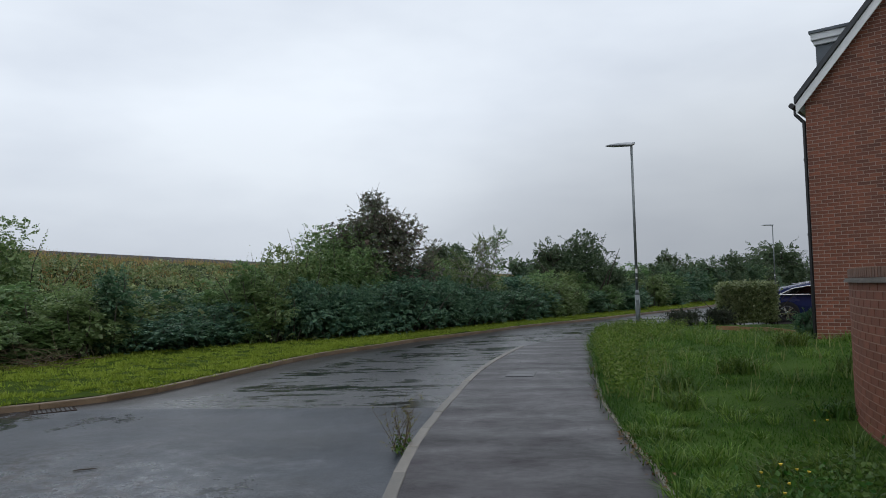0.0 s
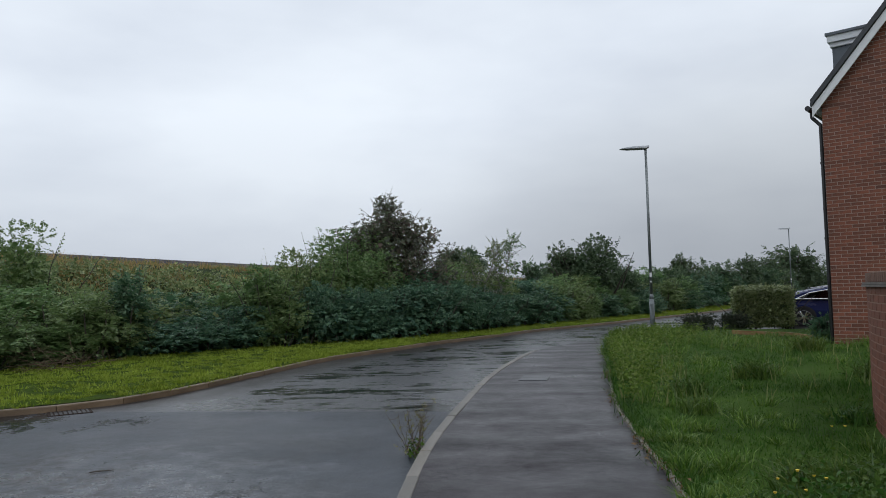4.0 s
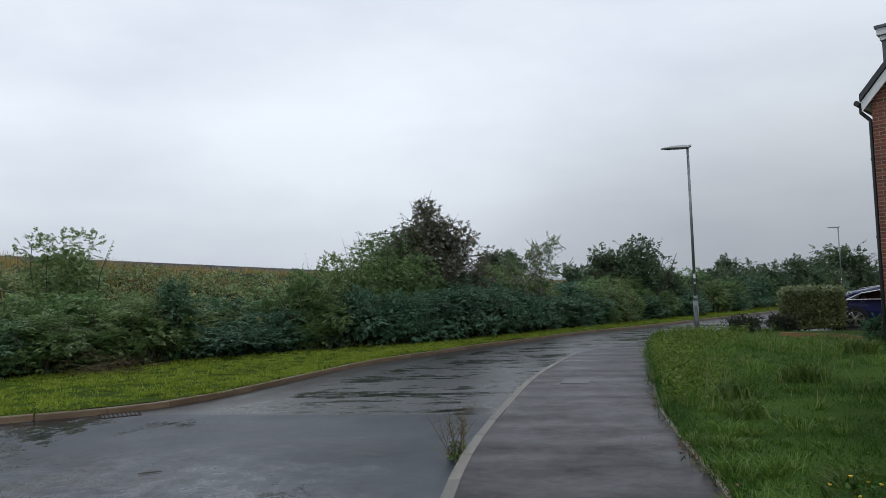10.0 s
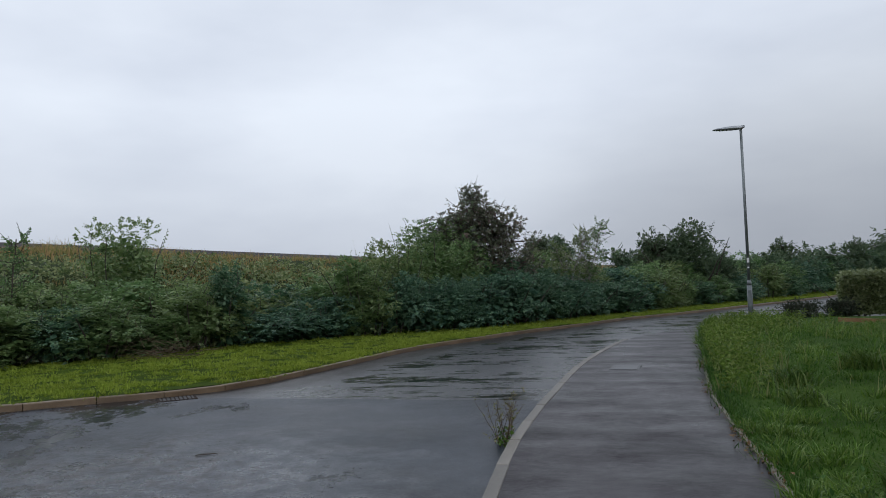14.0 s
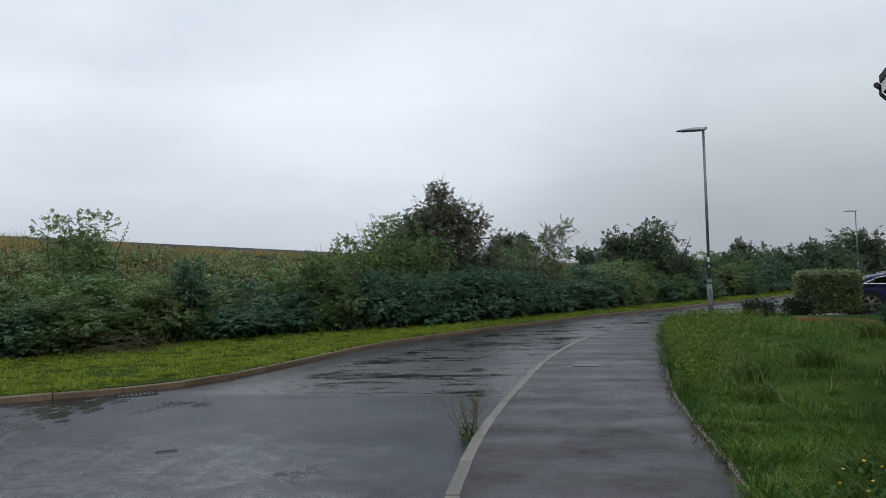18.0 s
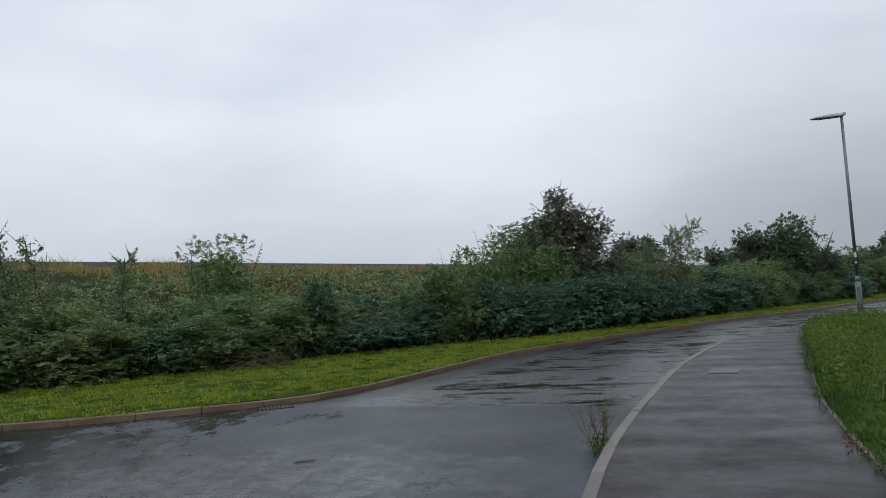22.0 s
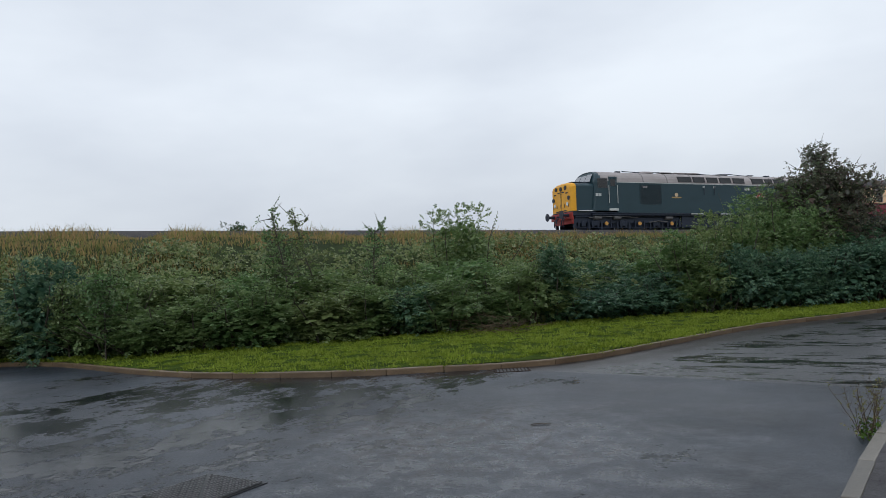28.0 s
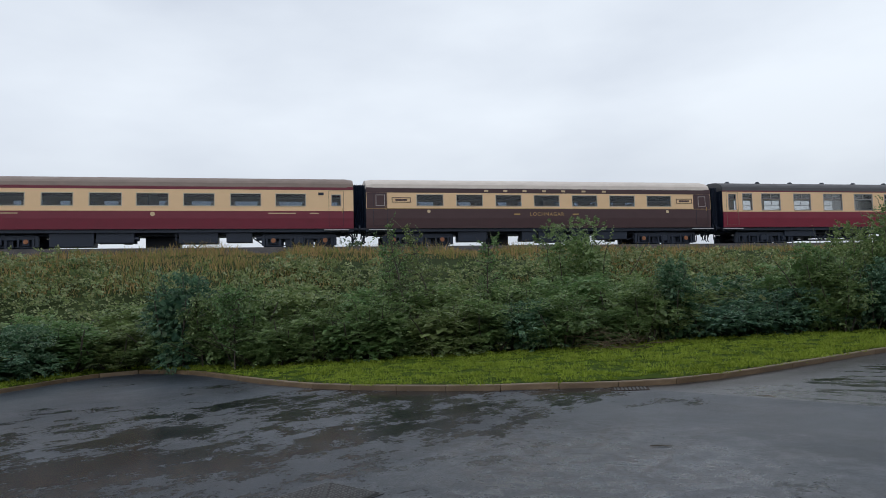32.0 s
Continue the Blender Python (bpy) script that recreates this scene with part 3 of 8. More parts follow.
def left_of(xy, line):
    """Signed distance of points from a line, positive on its left."""
    t = np.gradient(line, axis=0)
    t /= np.linalg.norm(t, axis=1)[:, None]
    out = np.empty(len(xy))
    for k in range(0, len(xy), 4000):
        p = xy[k:k + 4000]
        i = np.argmin(np.sum((p[:, None] - line[None]) ** 2, axis=2), axis=1)
        out[k:k + 4000] = t[i, 0] * (p - line[i])[:, 1] - t[i, 1] * (p - line[i])[:, 0]
    return out


def wave(xy, scale, seed=0.0):
    """Smooth pseudo-random relief, about -1 to 1."""
    x, y = xy[..., 0] * scale + seed * 1.7, xy[..., 1] * scale - seed * 2.3
    return (np.sin(x * 1.3 + 1.7 * np.sin(y * 0.9 + seed)) + np.sin(y * 1.7 + 1.3 * np.sin(x * 1.1 - seed)) + 0.6 * np.sin(2.3 * x - 1.9 * y + seed)) / 2.6


def smooth01(x):
    x = np.clip(x, 0, 1)
    return x * x * (3 - 2 * x)


# ---------------------------------------------------------------- the plan
PHI = radians(53.5)
TRACK_N = np.array([-math.sin(PHI), math.cos(PHI)])
TRACK_U = np.array([-math.cos(PHI), -math.sin(PHI)])
TRACK_Q = 38.6
RAIL_Z, RAIL_SLOPE = 4.28, 0.029


def rail_z(s):
    """Height of the rail head at s metres along the line: a steady gradient that levels out at both ends."""
    s = np.asarray(s, float)
    low, high = -62.0, 60.0
    return RAIL_Z + RAIL_SLOPE * (low + 8 * np.logaddexp(0, (s - low) / 8) - 8 * np.logaddexp(0, (s - high) / 8))


def track_point(s, q=TRACK_Q):
    return TRACK_N * q + TRACK_U * s


FAR_KERB = resample([(-8, -12), (-12, -5), (-15.3, 1), (-17.05, 5), (-17.8, 6.4), (-18.2, 7.6), (-17.6, 8.5), (-15.6, 8.65), (-13.2, 8.3), (-11.7, 8.15), (-10, 8.2),
                     (-7.75, 8.85), (-7.1, 9.2), (-6.31, 9.73), (-5.25, 10.38), (-4.6, 11.4), (-4.1, 13), (-3.75, 14.2), (-3.17, 16.3), (-2.39, 18.1), (-1.68, 19.2), (-0.78, 21.0),
                     (1.17, 23.8), (3.26, 27), (5.83, 29.9), (9.6, 34.7), (14.8, 41.4), (24, 54), (48, 84)], 0.915)
NEAR_KERB = resample([(-4, -13), (-1.6, -6), (-0.62, 0), (-0.5, 3), (-0.45, 5.2), (-0.40, 6.0), (-0.335, 6.9), (-0.23, 7.7), (-0.09, 8.7), (0.04, 9.5), (0.38, 11.6), (0.70, 13.2),
                      (1.18, 15.1), (1.7, 16.9), (2.2, 18.1), (4.1, 20.9), (7.2, 25), (10.8, 29.5), (14.2, 33.8), (19.5, 40.5), (28.5, 52), (52, 82)], 0.915)
PAVE_EDGE = resample([(-1.6, -14), (0.9, -6), (1.25, 0), (1.38, 3), (1.49, 4.62), (1.6, 5.56), (1.66, 6.44), (1.78, 7.49), (1.91, 8.74), (2.21, 10.47), (2.62, 12.6), (3.27, 15.83),
                      (3.8, 17.9), (5.3, 20.6), (8.6, 24.2), (12.2, 28.4), (15.6, 32.7), (21, 39.3), (30, 50.6), (53.5, 80.5)], 0.915)
HEDGE_LINE = resample([(-13.5, -4.5), (-16.6, 1.2), (-18, 5), (-18.6, 7.2), (-17.6, 8.8), (-15.2, 9.3), (-13.1, 10.9), (-11.5, 12.5), (-9.6, 14.6), (-8, 16.6), (-6.5, 18.7), (-5, 20),
                       (-3.7, 20.9), (-2.4, 22.1), (-0.85, 23.6), (1.2, 26.4), (3.4, 29.5), (5.9, 32.5), (9, 36.4), (13.8, 43.2), (22.8, 56), (46.5, 86)], 0.6)


def terrain(xy):
    xy = np.asarray(xy, float)
    q, s = xy @ TRACK_N, xy @ TRACK_U
    crest = rail_z(s) - 0.42
    up = smooth01((q - 20.5) / 14.2)
    down = smooth01((q - 44.0) / 12.0)
    z = -0.12 + (crest + 0.12) * up * (1 - down) + 0.10 * wave(xy, 0.5, 3) * up
    return z


# ---------------------------------------------------------------- ground, road, pavement
def build_ground():
    a = np.r_[np.linspace(-2600, -90, 18), np.arange(-80, 80.1, 1.0), np.linspace(90, 2600, 18)]
    gx, gy = np.meshgrid(a, a, indexing="ij")
    xy = np.stack([gx, gy], -1).reshape(-1, 2)
    v = np.c_[xy, terrain(xy)]
    n = len(a)
    i = np.arange(n * n).reshape(n, n)
    f = np.stack([i[:-1, :-1], i[1:, :-1], i[1:, 1:], i[:-1, 1:]], -1).reshape(-1, 4)
    tagged(part("ground", fast_mesh("ground", v, f, M_SOIL, True), None), "rough grassy ground and railway embankment", "ground", kind="structure")


def match_lines(a, b, n):
    """Both lines at n stations, paired by their share of length."""
    def at(l):
        s = np.r_[0, np.cumsum(np.linalg.norm(np.diff(l, axis=0), axis=1))]
        g = np.linspace(0, s[-1], n)
        return np.stack([np.interp(g, s, l[:, 0]), np.interp(g, s, l[:, 1])], -1)
    return at(a), at(b)


def path_z(xy):
    """The footpath, with shallow cross ripples left by the roller."""
    t = xy[:, 1] + 0.12 * xy[:, 0] + 0.10 * wave(xy, 0.9, 6)
    return 0.094 + 0.003 * wave(xy, 0.8, 2) + 0.0055 * np.sin(2 * np.pi * t / 0.84) * (0.65 + 0.35 * wave(xy, 0.6, 4))


def build_road():
    def road_z(xy):
        return 0.0 * xy[:, 0]
    split = 9.7
    far, near = FAR_KERB, NEAR_KERB
    # The resurfaced near part ends at a straight joint across the carriageway.
    fi = int(np.argmin(np.hypot(far[:, 0] + 5.4, far[:, 1] - 10.3)))
    ni = int(np.argmin(np.hypot(near[:, 0] - 0.12, near[:, 1] - split)))
    l, r = match_lines(far[:fi + 1], near[:ni + 1], 60)
    tagged(part("road", strip("road", l, r, road_z, M_ROAD, 30), None), "dark wet tarmac road with puddles and a brown painted reflection", "road", kind="structure")
    l, r = match_lines(far[fi:], near[ni:], 120)
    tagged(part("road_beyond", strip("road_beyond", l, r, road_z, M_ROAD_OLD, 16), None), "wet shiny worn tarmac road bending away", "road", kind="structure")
    l, r = match_lines(offset_line(NEAR_KERB, -0.09), PAVE_EDGE, 1300)
    tagged(part("pavement", strip("pavement", l, r, path_z, M_PAVE, 9), None), "wet grey tarmac footpath", "pavement", kind="structure")


def build_kerbs():
    def stones(name, line, width, top, material, label, where):
        holder = tagged(part(name, strip(name, line, offset_line(line, where * width * 0.9), lambda xy: 0 * xy[:, 0] - 0.02 + top * 0.5, material, 1), None), label, "kerb", kind="structure")
        mesh = None
        for a, b in zip(line[:-1], line[1:]):
            mid, d = (a + b) / 2, b - a
            ln = float(np.linalg.norm(d))
            if np.hypot(*mid) > 62:
                continue
            if mesh is None:
                bm = box(0, 0, 0, 0.907, width, 0.30, 0.014)
                mesh = bpy.data.meshes.new("kerbstone")
                bm.to_mesh(mesh)
                bm.free()
                mesh.materials.append(material)
            ob = new("kerbstone", mesh)
            nrm = np.array([-d[1], d[0]]) / ln
            c = mid + where * nrm * width / 2
            h = top(mid) if callable(top) else top
            ob.matrix_basis = pose(c[0], c[1], h - 0.15 + RNG.uniform(-0.004, 0.004), RNG.uniform(-0.6, 0.6), 0, math.degrees(math.atan2(d[1], d[0])) + RNG.uniform(-0.4, 0.4)) @ Matrix.Diagonal((ln / 0.915, 1, 1, 1))
            ob.parent = holder
    stones("kerb_far", FAR_KERB, 0.125, 0.090, M_KERB, "brown-grey concrete kerb along the far verge", 1)
    stones("kerb_edging", PAVE_EDGE, 0.05, 0.112, M_EDGING, "thin concrete edging along the footpath", -1)
    low = NEAR_KERB[:, 1] < 17.9
    stones("kerb_near", NEAR_KERB[low], 0.105, 0.105, M_KERB_PALE, "pale concrete kerb along the footpath", -1)
    stones("kerb_dropped", NEAR_KERB[~low], 0.125, 0.03, M_KERB_PALE, "dropped concrete kerb, almost flush with the road", -1)


def verge_z(xy):
    """Lumpy turf that lies level with the kerb along its edge."""
    fade = smooth01(left_of(xy, FAR_KERB) / 0.45)
    return 0.093 + fade * (0.010 + np.maximum(-0.02, 0.016 * wave(xy, 1.4, 1) + 0.032 * wave(xy, 5.0, 5) + 0.018 * wave(xy, 11.0, 2)))


def lawn_z(xy):
    """The rough lawn climbs gently from the footpath to the house."""
    d = np.hypot(xy[:, 0] - 8.2, xy[:, 1] - 15.6)
    return 0.115 + 0.17 * smooth01((11.0 - d) / 9.0) + 0.015 * wave(xy, 1.5, 4) - 0.10 * smooth01((np.hypot(xy[:, 0], xy[:, 1]) - 23.0) / 3.0)


def build_verges():
    near = offset_line(resample(FAR_KERB, 0.3), 0.122)
    back = offset_line(HEDGE_LINE, 1.6)
    l, r = match_lines(near, back, 200)
    relief = inside_strip(l, r, 26000, lambda c: 1 / (6 + np.hypot(c[:, 0], c[:, 1])))
    relief = relief[left_of(relief, near) > 0.06]
    loop = np.concatenate([near, back[::-1]])
    tagged(part("verge", filled("verge", loop, relief, verge_z, M_VERGE), None), "mown bright green grass verge", "verge", kind="structure")
    out = PAVE_EDGE + np.array([16.0, -3.0])
    tagged(part("lawn", strip("lawn", offset_line(PAVE_EDGE, -0.05), out, lawn_z, M_LAWN, 30), None), "rough overgrown green lawn", "lawn", kind="structure")


# ---------------------------------------------------------------- grass
def blades(name, xy, z, height, width, material, lean=0.5, bend=0.35, az=None, plain=False):
    """Bent grass blades, one per root; az: the way each leans; plain: one facet a blade, for short turf."""
    n = len(xy)
    ang = RNG.uniform(0, 2 * np.pi, n)
    az = RNG.uniform(0, 2 * np.pi, n) if az is None else az
    h = height * RNG.uniform(0.55, 1.25, n)
    w = np.stack([np.cos(ang), np.sin(ang), np.zeros(n)], -1) * (width * RNG.uniform(0.7, 1.3, n))[:, None]
    tilt = RNG.uniform(0.1, 1, n) * lean
    d = np.stack([np.cos(az) * np.sin(tilt), np.sin(az) * np.sin(tilt), np.cos(tilt)], -1)
    base = np.c_[xy, z]
    if plain:
        v = np.stack([base - w, base + w, base + d * h[:, None]], 1).reshape(-1, 3)
        return fast_mesh(name, v, np.arange(n * 3).reshape(-1, 3), material)
    mid = base + d * (h * 0.55)[:, None]
    d2 = d.copy()
    d2[:, :2] *= 1.0 + bend * 3
    d2[:, 2] *= 1 - bend * RNG.uniform(0.2, 1.5, n)
    tip = mid + d2 * (h * 0.5)[:, None]
    v = np.stack([base - w, base + w, mid + w * 0.7, mid - w * 0.7, tip], 1).reshape(-1, 3)
    o = np.arange(n)[:, None] * 5
    f = np.concatenate([o + [0, 1, 2], o + [0, 2, 3], o + [3, 2, 4]])
    return fast_mesh(name, v, f, material)


def inside_strip(a, b, n, density=None):
    """Random points between two paired lines, even by area."""
    mid = np.linalg.norm(np.diff((a + b) / 2, axis=0), axis=1) * np.linalg.norm((a - b)[:-1] + (a - b)[1:], axis=1) / 2
    if density is not None:
        mid = mid * density((a[:-1] + b[:-1]) / 2)
    i = RNG.choice(len(mid), n, p=mid / mid.sum())
    u, w = RNG.random(n)[:, None], RNG.random(n)[:, None]
    return (a[i] * (1 - u) + a[i + 1] * u) * (1 - w) + (b[i] * (1 - u) + b[i + 1] * u) * w


def build_grass():
    near = lambda c: np.where(c[:, 1] < -1, 0.02, 1.0) / (6 + np.hypot(c[:, 0], c[:, 1]))
    l, r = match_lines(offset_line(FAR_KERB, 0.13), offset_line(HEDGE_LINE, 0.8), 200)
    # short blades grow in small tussocks with thatch showing between them
    heart = inside_strip(l, r, 5200, near)
    heart = heart[left_of(heart, FAR_KERB) > 0.17]
    size = RNG.uniform(0.6, 1.5, len(heart))
    n = 70
    spread = RNG.normal(0, 0.095, (len(heart), n, 2)) * size[:, None, None]
    xy = (heart[:, None] + spread).reshape(-1, 2)
    flow = np.arctan2(spread[..., 1], spread[..., 0]).ravel() + RNG.normal(0, 0.7, len(xy))
    tall = 0.014 + 0.070 * np.repeat(size, n) * np.exp(-np.sum(spread.reshape(-1, 2) ** 2, axis=1) / 0.035)
    tagged(part("grass", blades("grass", xy, verge_z(xy) - 0.01, tall, 0.013, M_BLADE, 1.3, az=flow, plain=True), None), "short mown green grass in tussocks on the verge", "grass", kind="stuff")
    loose = inside_strip(l, r, 22000, near)
    loose = loose[left_of(loose, FAR_KERB) > 0.12]
    tagged(part("thin_grass", blades("thin_grass", loose, verge_z(loose) - 0.01, 0.035, 0.008, M_LONG, 1.1, plain=True), None), "thin short grass between the tussocks", "grass", kind="stuff")
    a = offset_line(PAVE_EDGE, -0.03)
    sel = (a[:, 1] > 1.5) & (a[:, 1] < 30)
    out = a + np.array([9.5, -1.2])

    def free(p):
        return p[(np.hypot(p[:, 0] - WALL_C[0], p[:, 1] - WALL_C[1]) > WALL_R + 0.1) & ~in_house(p)]
    xy = free(inside_strip(a[sel], out[sel], 190000, lambda c: 1 / (4 + np.hypot(c[:, 0], c[:, 1]))))
    rough = np.clip(0.5 + 0.6 * wave(xy, 1.1, 9) + 0.3 * wave(xy, 3.7, 2), 0, 1.2)
    short = 1 - 0.6 * smooth01((np.hypot(xy[:, 0], xy[:, 1]) - 18.6) / 0.8)
    tagged(part("lawn_grass", blades("lawn_grass", xy, lawn_z(xy) - 0.01, (0.03 + 0.05 * rough) * short, 0.006, M_LONG, 1.0, plain=True), None), "wet green grass on the lawn", "grass", kind="stuff")
    # coarse tufts whose blades arch outwards, thickest along the footpath and towards the house
    core = free(inside_strip(a[sel], out[sel], 2600, lambda c: 1 / (4 + np.hypot(c[:, 0], c[:, 1]))))
    edge_x = np.interp(core[:, 1], a[:, 1], a[:, 0])
    want = 0.08 + 0.7 * np.exp(-((core[:, 0] - edge_x) / 1.1) ** 2) + 0.5 * smooth01((core[:, 1] - 12.5) / 3.0) + 0.35 * np.clip(wave(core, 0.9, 5), 0, 1)
    core = core[(RNG.random(len(core)) < want) & (np.hypot(core[:, 0], core[:, 1]) < 19.2)]
    n = 46
    size = RNG.uniform(0.55, 1.45, len(core)) * (1 + 0.35 * smooth01((core[:, 1] - 10) / 6))
    spread = RNG.normal(0, 0.055, (len(core), n, 2)) * size[:, None, None]
    root = (core[:, None] + spread).reshape(-1, 2)
    flow = np.arctan2(spread[..., 1], spread[..., 0]).ravel() + RNG.normal(0, 0.5, len(root)) + np.repeat(RNG.normal(0, 0.4, len(core)), n)
    tagged(part("long_grass", blades("long_grass", root, lawn_z(root) - 0.01, 0.15 * np.repeat(size, n), 0.006, M_TUFT, 0.95, 0.5, az=flow), None), "long arching tufts of pale green grass", "grass", kind="stuff")
    xy = np.concatenate([xy, root])
    seed = xy[(RNG.random(len(xy)) < 0.006 + 0.02 * (xy[:, 0] < 1.4 + xy[:, 1] * 0.19)) & (xy[:, 1] > 8.5) & (np.hypot(xy[:, 0], xy[:, 1]) < 18.8)]
    tagged(part("seed_heads", blades("seed_heads", seed, lawn_z(seed), 0.27 + 0.07 * wave(seed, 0.9, 2), 0.008, M_SEED, 0.45, 0.2), None), "pale seeding grass stalks in the lawn", "grass", kind="stuff")
    edge = resample(a[sel], 0.1)
    edge = np.repeat(edge, 26, axis=0) + RNG.normal(0, 0.07, (len(edge) * 26, 2)) + [0.09, 0]
    h = (0.11 + 0.07 * wave(edge, 2.5, 3)) * (1 + 1.1 * smooth01((edge[:, 1] - 9) / 6))
    tagged(part("edge_grass", blades("edge_grass", edge, lawn_z(edge) - 0.01, h, 0.005, M_LONG, 1.1, 0.5), None), "ragged grass overhanging the footpath edging", "grass", kind="stuff")
    # leafy weeds stand thick along the footpath and at the far end of the lawn
    m = 900
    y = 8.5 + 10.8 * np.sqrt(RNG.random(m))
    off = np.abs(RNG.normal(0, 0.55, m)) * (0.6 + 1.6 * smooth01((y - 14) / 5)) + 0.08
    root = np.stack([np.interp(y, a[:, 1], a[:, 0]) + off, y], -1)
    root = root[np.hypot(root[:, 0], root[:, 1]) < 20.2]
    m = len(root)
    way = np.c_[RNG.normal(-0.05, 0.28, m), RNG.normal(0, 0.28, m), np.ones(m)]
    tagged(part("leafy_weeds", leaf_mesh("leafy_weeds", [fans(RNG, np.c_[root, lawn_z(root)], way, 0.30, 9, 0.085, 0.05, 0.05, 0.22)], M_TUFT), None), "pale green leafy weeds crowding the lawn edge", "weeds", kind="stuff")
    rim = resample(a[sel], 0.06)
    rim = rim[np.clip(0.35 + 0.6 * wave(rim, 1.3, 8), 0.05, 1) > RNG.random(len(rim))]
    rim = np.repeat(rim, 7, axis=0)
    rim = rim + np.c_[RNG.normal(-0.02, 0.05, len(rim)), RNG.normal(0, 0.05, len(rim))]
    at = np.c_[rim, 0.112 + np.abs(RNG.normal(0, 0.008, len(rim)))]
    tagged(part("leaf_litter", leaves("leaf_litter", at, 0.035, M_LITTER, 1.6), None), "brown fallen leaves and debris along the footpath edging", "leaf litter", kind="stuff")


def build_embankment_growth():
    """Brambles on the slope and a band of dry grass below the track."""
    rng = np.random.default_rng(31)
    n = 3800
    s, q = rng.uniform(-75, 34, n), rng.uniform(14.5, 32.5, n)
    xy = TRACK_N * q[:, None] + TRACK_U * s[:, None]
    side = np.interp(xy @ TRACK_U, (HEDGE_LINE @ TRACK_U)[::-1], (HEDGE_LINE @ TRACK_N)[::-1])
    top = 30.3 + 1.6 * wave(xy, 0.35, 4) + np.where(s > 8, 1.6, 0)
    keep = (q > side + 0.9) & (q < top) & (rng.random(n) < np.clip(1.4 - (np.hypot(*xy.T) - 18) / 45, 0.25, 1))
    xy, q = xy[keep], q[keep]
    # each mound is a heap of arching leafy canes
    wide = rng.uniform(0.45, 1.15, len(xy))
    tall = wide * rng.uniform(0.7, 1.15, len(xy)) * (1 - 0.45 * smooth01((q - 27) / 4)) + 0.35 * smooth01((25 - q) / 6)
    per = 6
    n = 40000
    which = rng.choice(len(xy), n, p=wide ** 2 / np.sum(wide ** 2))
    d = ball(rng, n, 0.55)
    d[:, 2] = np.abs(d[:, 2])
    foot = np.c_[xy, terrain(xy)][which]
    at = foot + d * np.stack([wide[which], wide[which], tall[which]], -1) * rng.uniform(0.62, 1.0, n)[:, None]
    corners = fans(rng, at, d + rng.normal(0, 0.35, d.shape) + (0, 0, 0.1), 0.36, per, 0.125, 0.45, 0.1, 0.40)
    tagged(part("brambles", leaf_mesh("brambles", [corners], M_BRAMBLE), None), "dense green bramble thicket on the embankment slope", "brambles", kind="stuff")
    n = 64000
    s, q = RNG.uniform(-80, 40, n), RNG.uniform(28.0, 35.7, n)
    xy = TRACK_N * q[:, None] + TRACK_U * s[:, None]
    keep = wave(xy, 0.28, 11) + 0.5 * wave(xy, 1.3, 2) + smooth01((q - 30.0) / 4) * 0.9 > 0.05
    xy = xy[keep]
    h = (0.36 + 0.24 * wave(xy, 0.9, 3)) * (1 - 0.30 * smooth01(((xy @ TRACK_N) - 31.5) / 3.0) * np.where((xy @ TRACK_U) < -12, 1.0, 0.4))
    h = h * (1 + 0.6 * smooth01(((xy @ TRACK_N) - 33.6) / 1.2) * np.clip(0.6 + wave(xy, 0.8, 7), 0, 1.3))
    tagged(part("dry_grass", blades("dry_grass", xy, terrain(xy) - 0.03, h, 0.016, M_STRAW, 0.5, 0.4), None), "tall brown and green seeding grass below the track", "grass", kind="stuff")


# ---------------------------------------------------------------- shrubs and trees
def leaves(name, at, size, material, up=0.4):
    """Folded four-point leaves at the given places, facing all ways but rather up."""
    n = len(at)
    d = RNG.normal(0, 1, (n, 3))
    d[:, 2] *= 0.6
    d /= np.linalg.norm(d, axis=1)[:, None]
    nr = RNG.normal(0, 1, (n, 3))
    nr[:, 2] = np.abs(nr[:, 2]) + up * 1.5
    side = np.cross(d, nr)
    side /= np.linalg.norm(side, axis=1)[:, None] + 1e-9
    nr = np.cross(side, d)
    s = (size * RNG.uniform(0.6, 1.3, n))[:, None]
    w = s * 0.34
    base, tip = at - d * s * 0.5, at + d * s * 0.5 - nr * s * 0.08
    mid = at + nr * s * 0.09
    v = np.stack([base, mid + side * w, tip, mid - side * w], 1).reshape(-1, 3)
    o = np.arange(n)[:, None] * 4
    f = np.concatenate([o + [0, 1, 2], o + [0, 2, 3]])
    return fast_mesh(name, v, f, material)


def tube(points, radii, n=5):
    """A tapering limb along points, as arrays of points and faces."""
    points = np.asarray(points, float)
    v, f = [], []
    for i, (p, r) in enumerate(zip(points, radii)):
        t = points[min(i + 1, len(points) - 1)] - points[max(i - 1, 0)]
        t /= np.linalg.norm(t) + 1e-9
        a = np.cross(t, (0.3, 1.0, 0.1))
        a /= np.linalg.norm(a) + 1e-9
        b = np.cross(t, a)
        for k in range(n):
            w = 2 * np.pi * k / n
            v.append(p + r * (np.cos(w) * a + np.sin(w) * b))
    for i in range(len(points) - 1):
        for k in range(n):
            f.append((i * n + k, i * n + (k + 1) % n, (i + 1) * n + (k + 1) % n, (i + 1) * n + k))
    return v, f


def limbs(specs, material, name="branches"):
    v, f = [], []
    for points, radii, n in specs:
        a, b = tube(points, radii, n)
        o = len(v)
        v += a
        f += [tuple(i + o for i in q) for q in b]
    return fast_mesh(name, np.array(v), np.array(f), material, True)


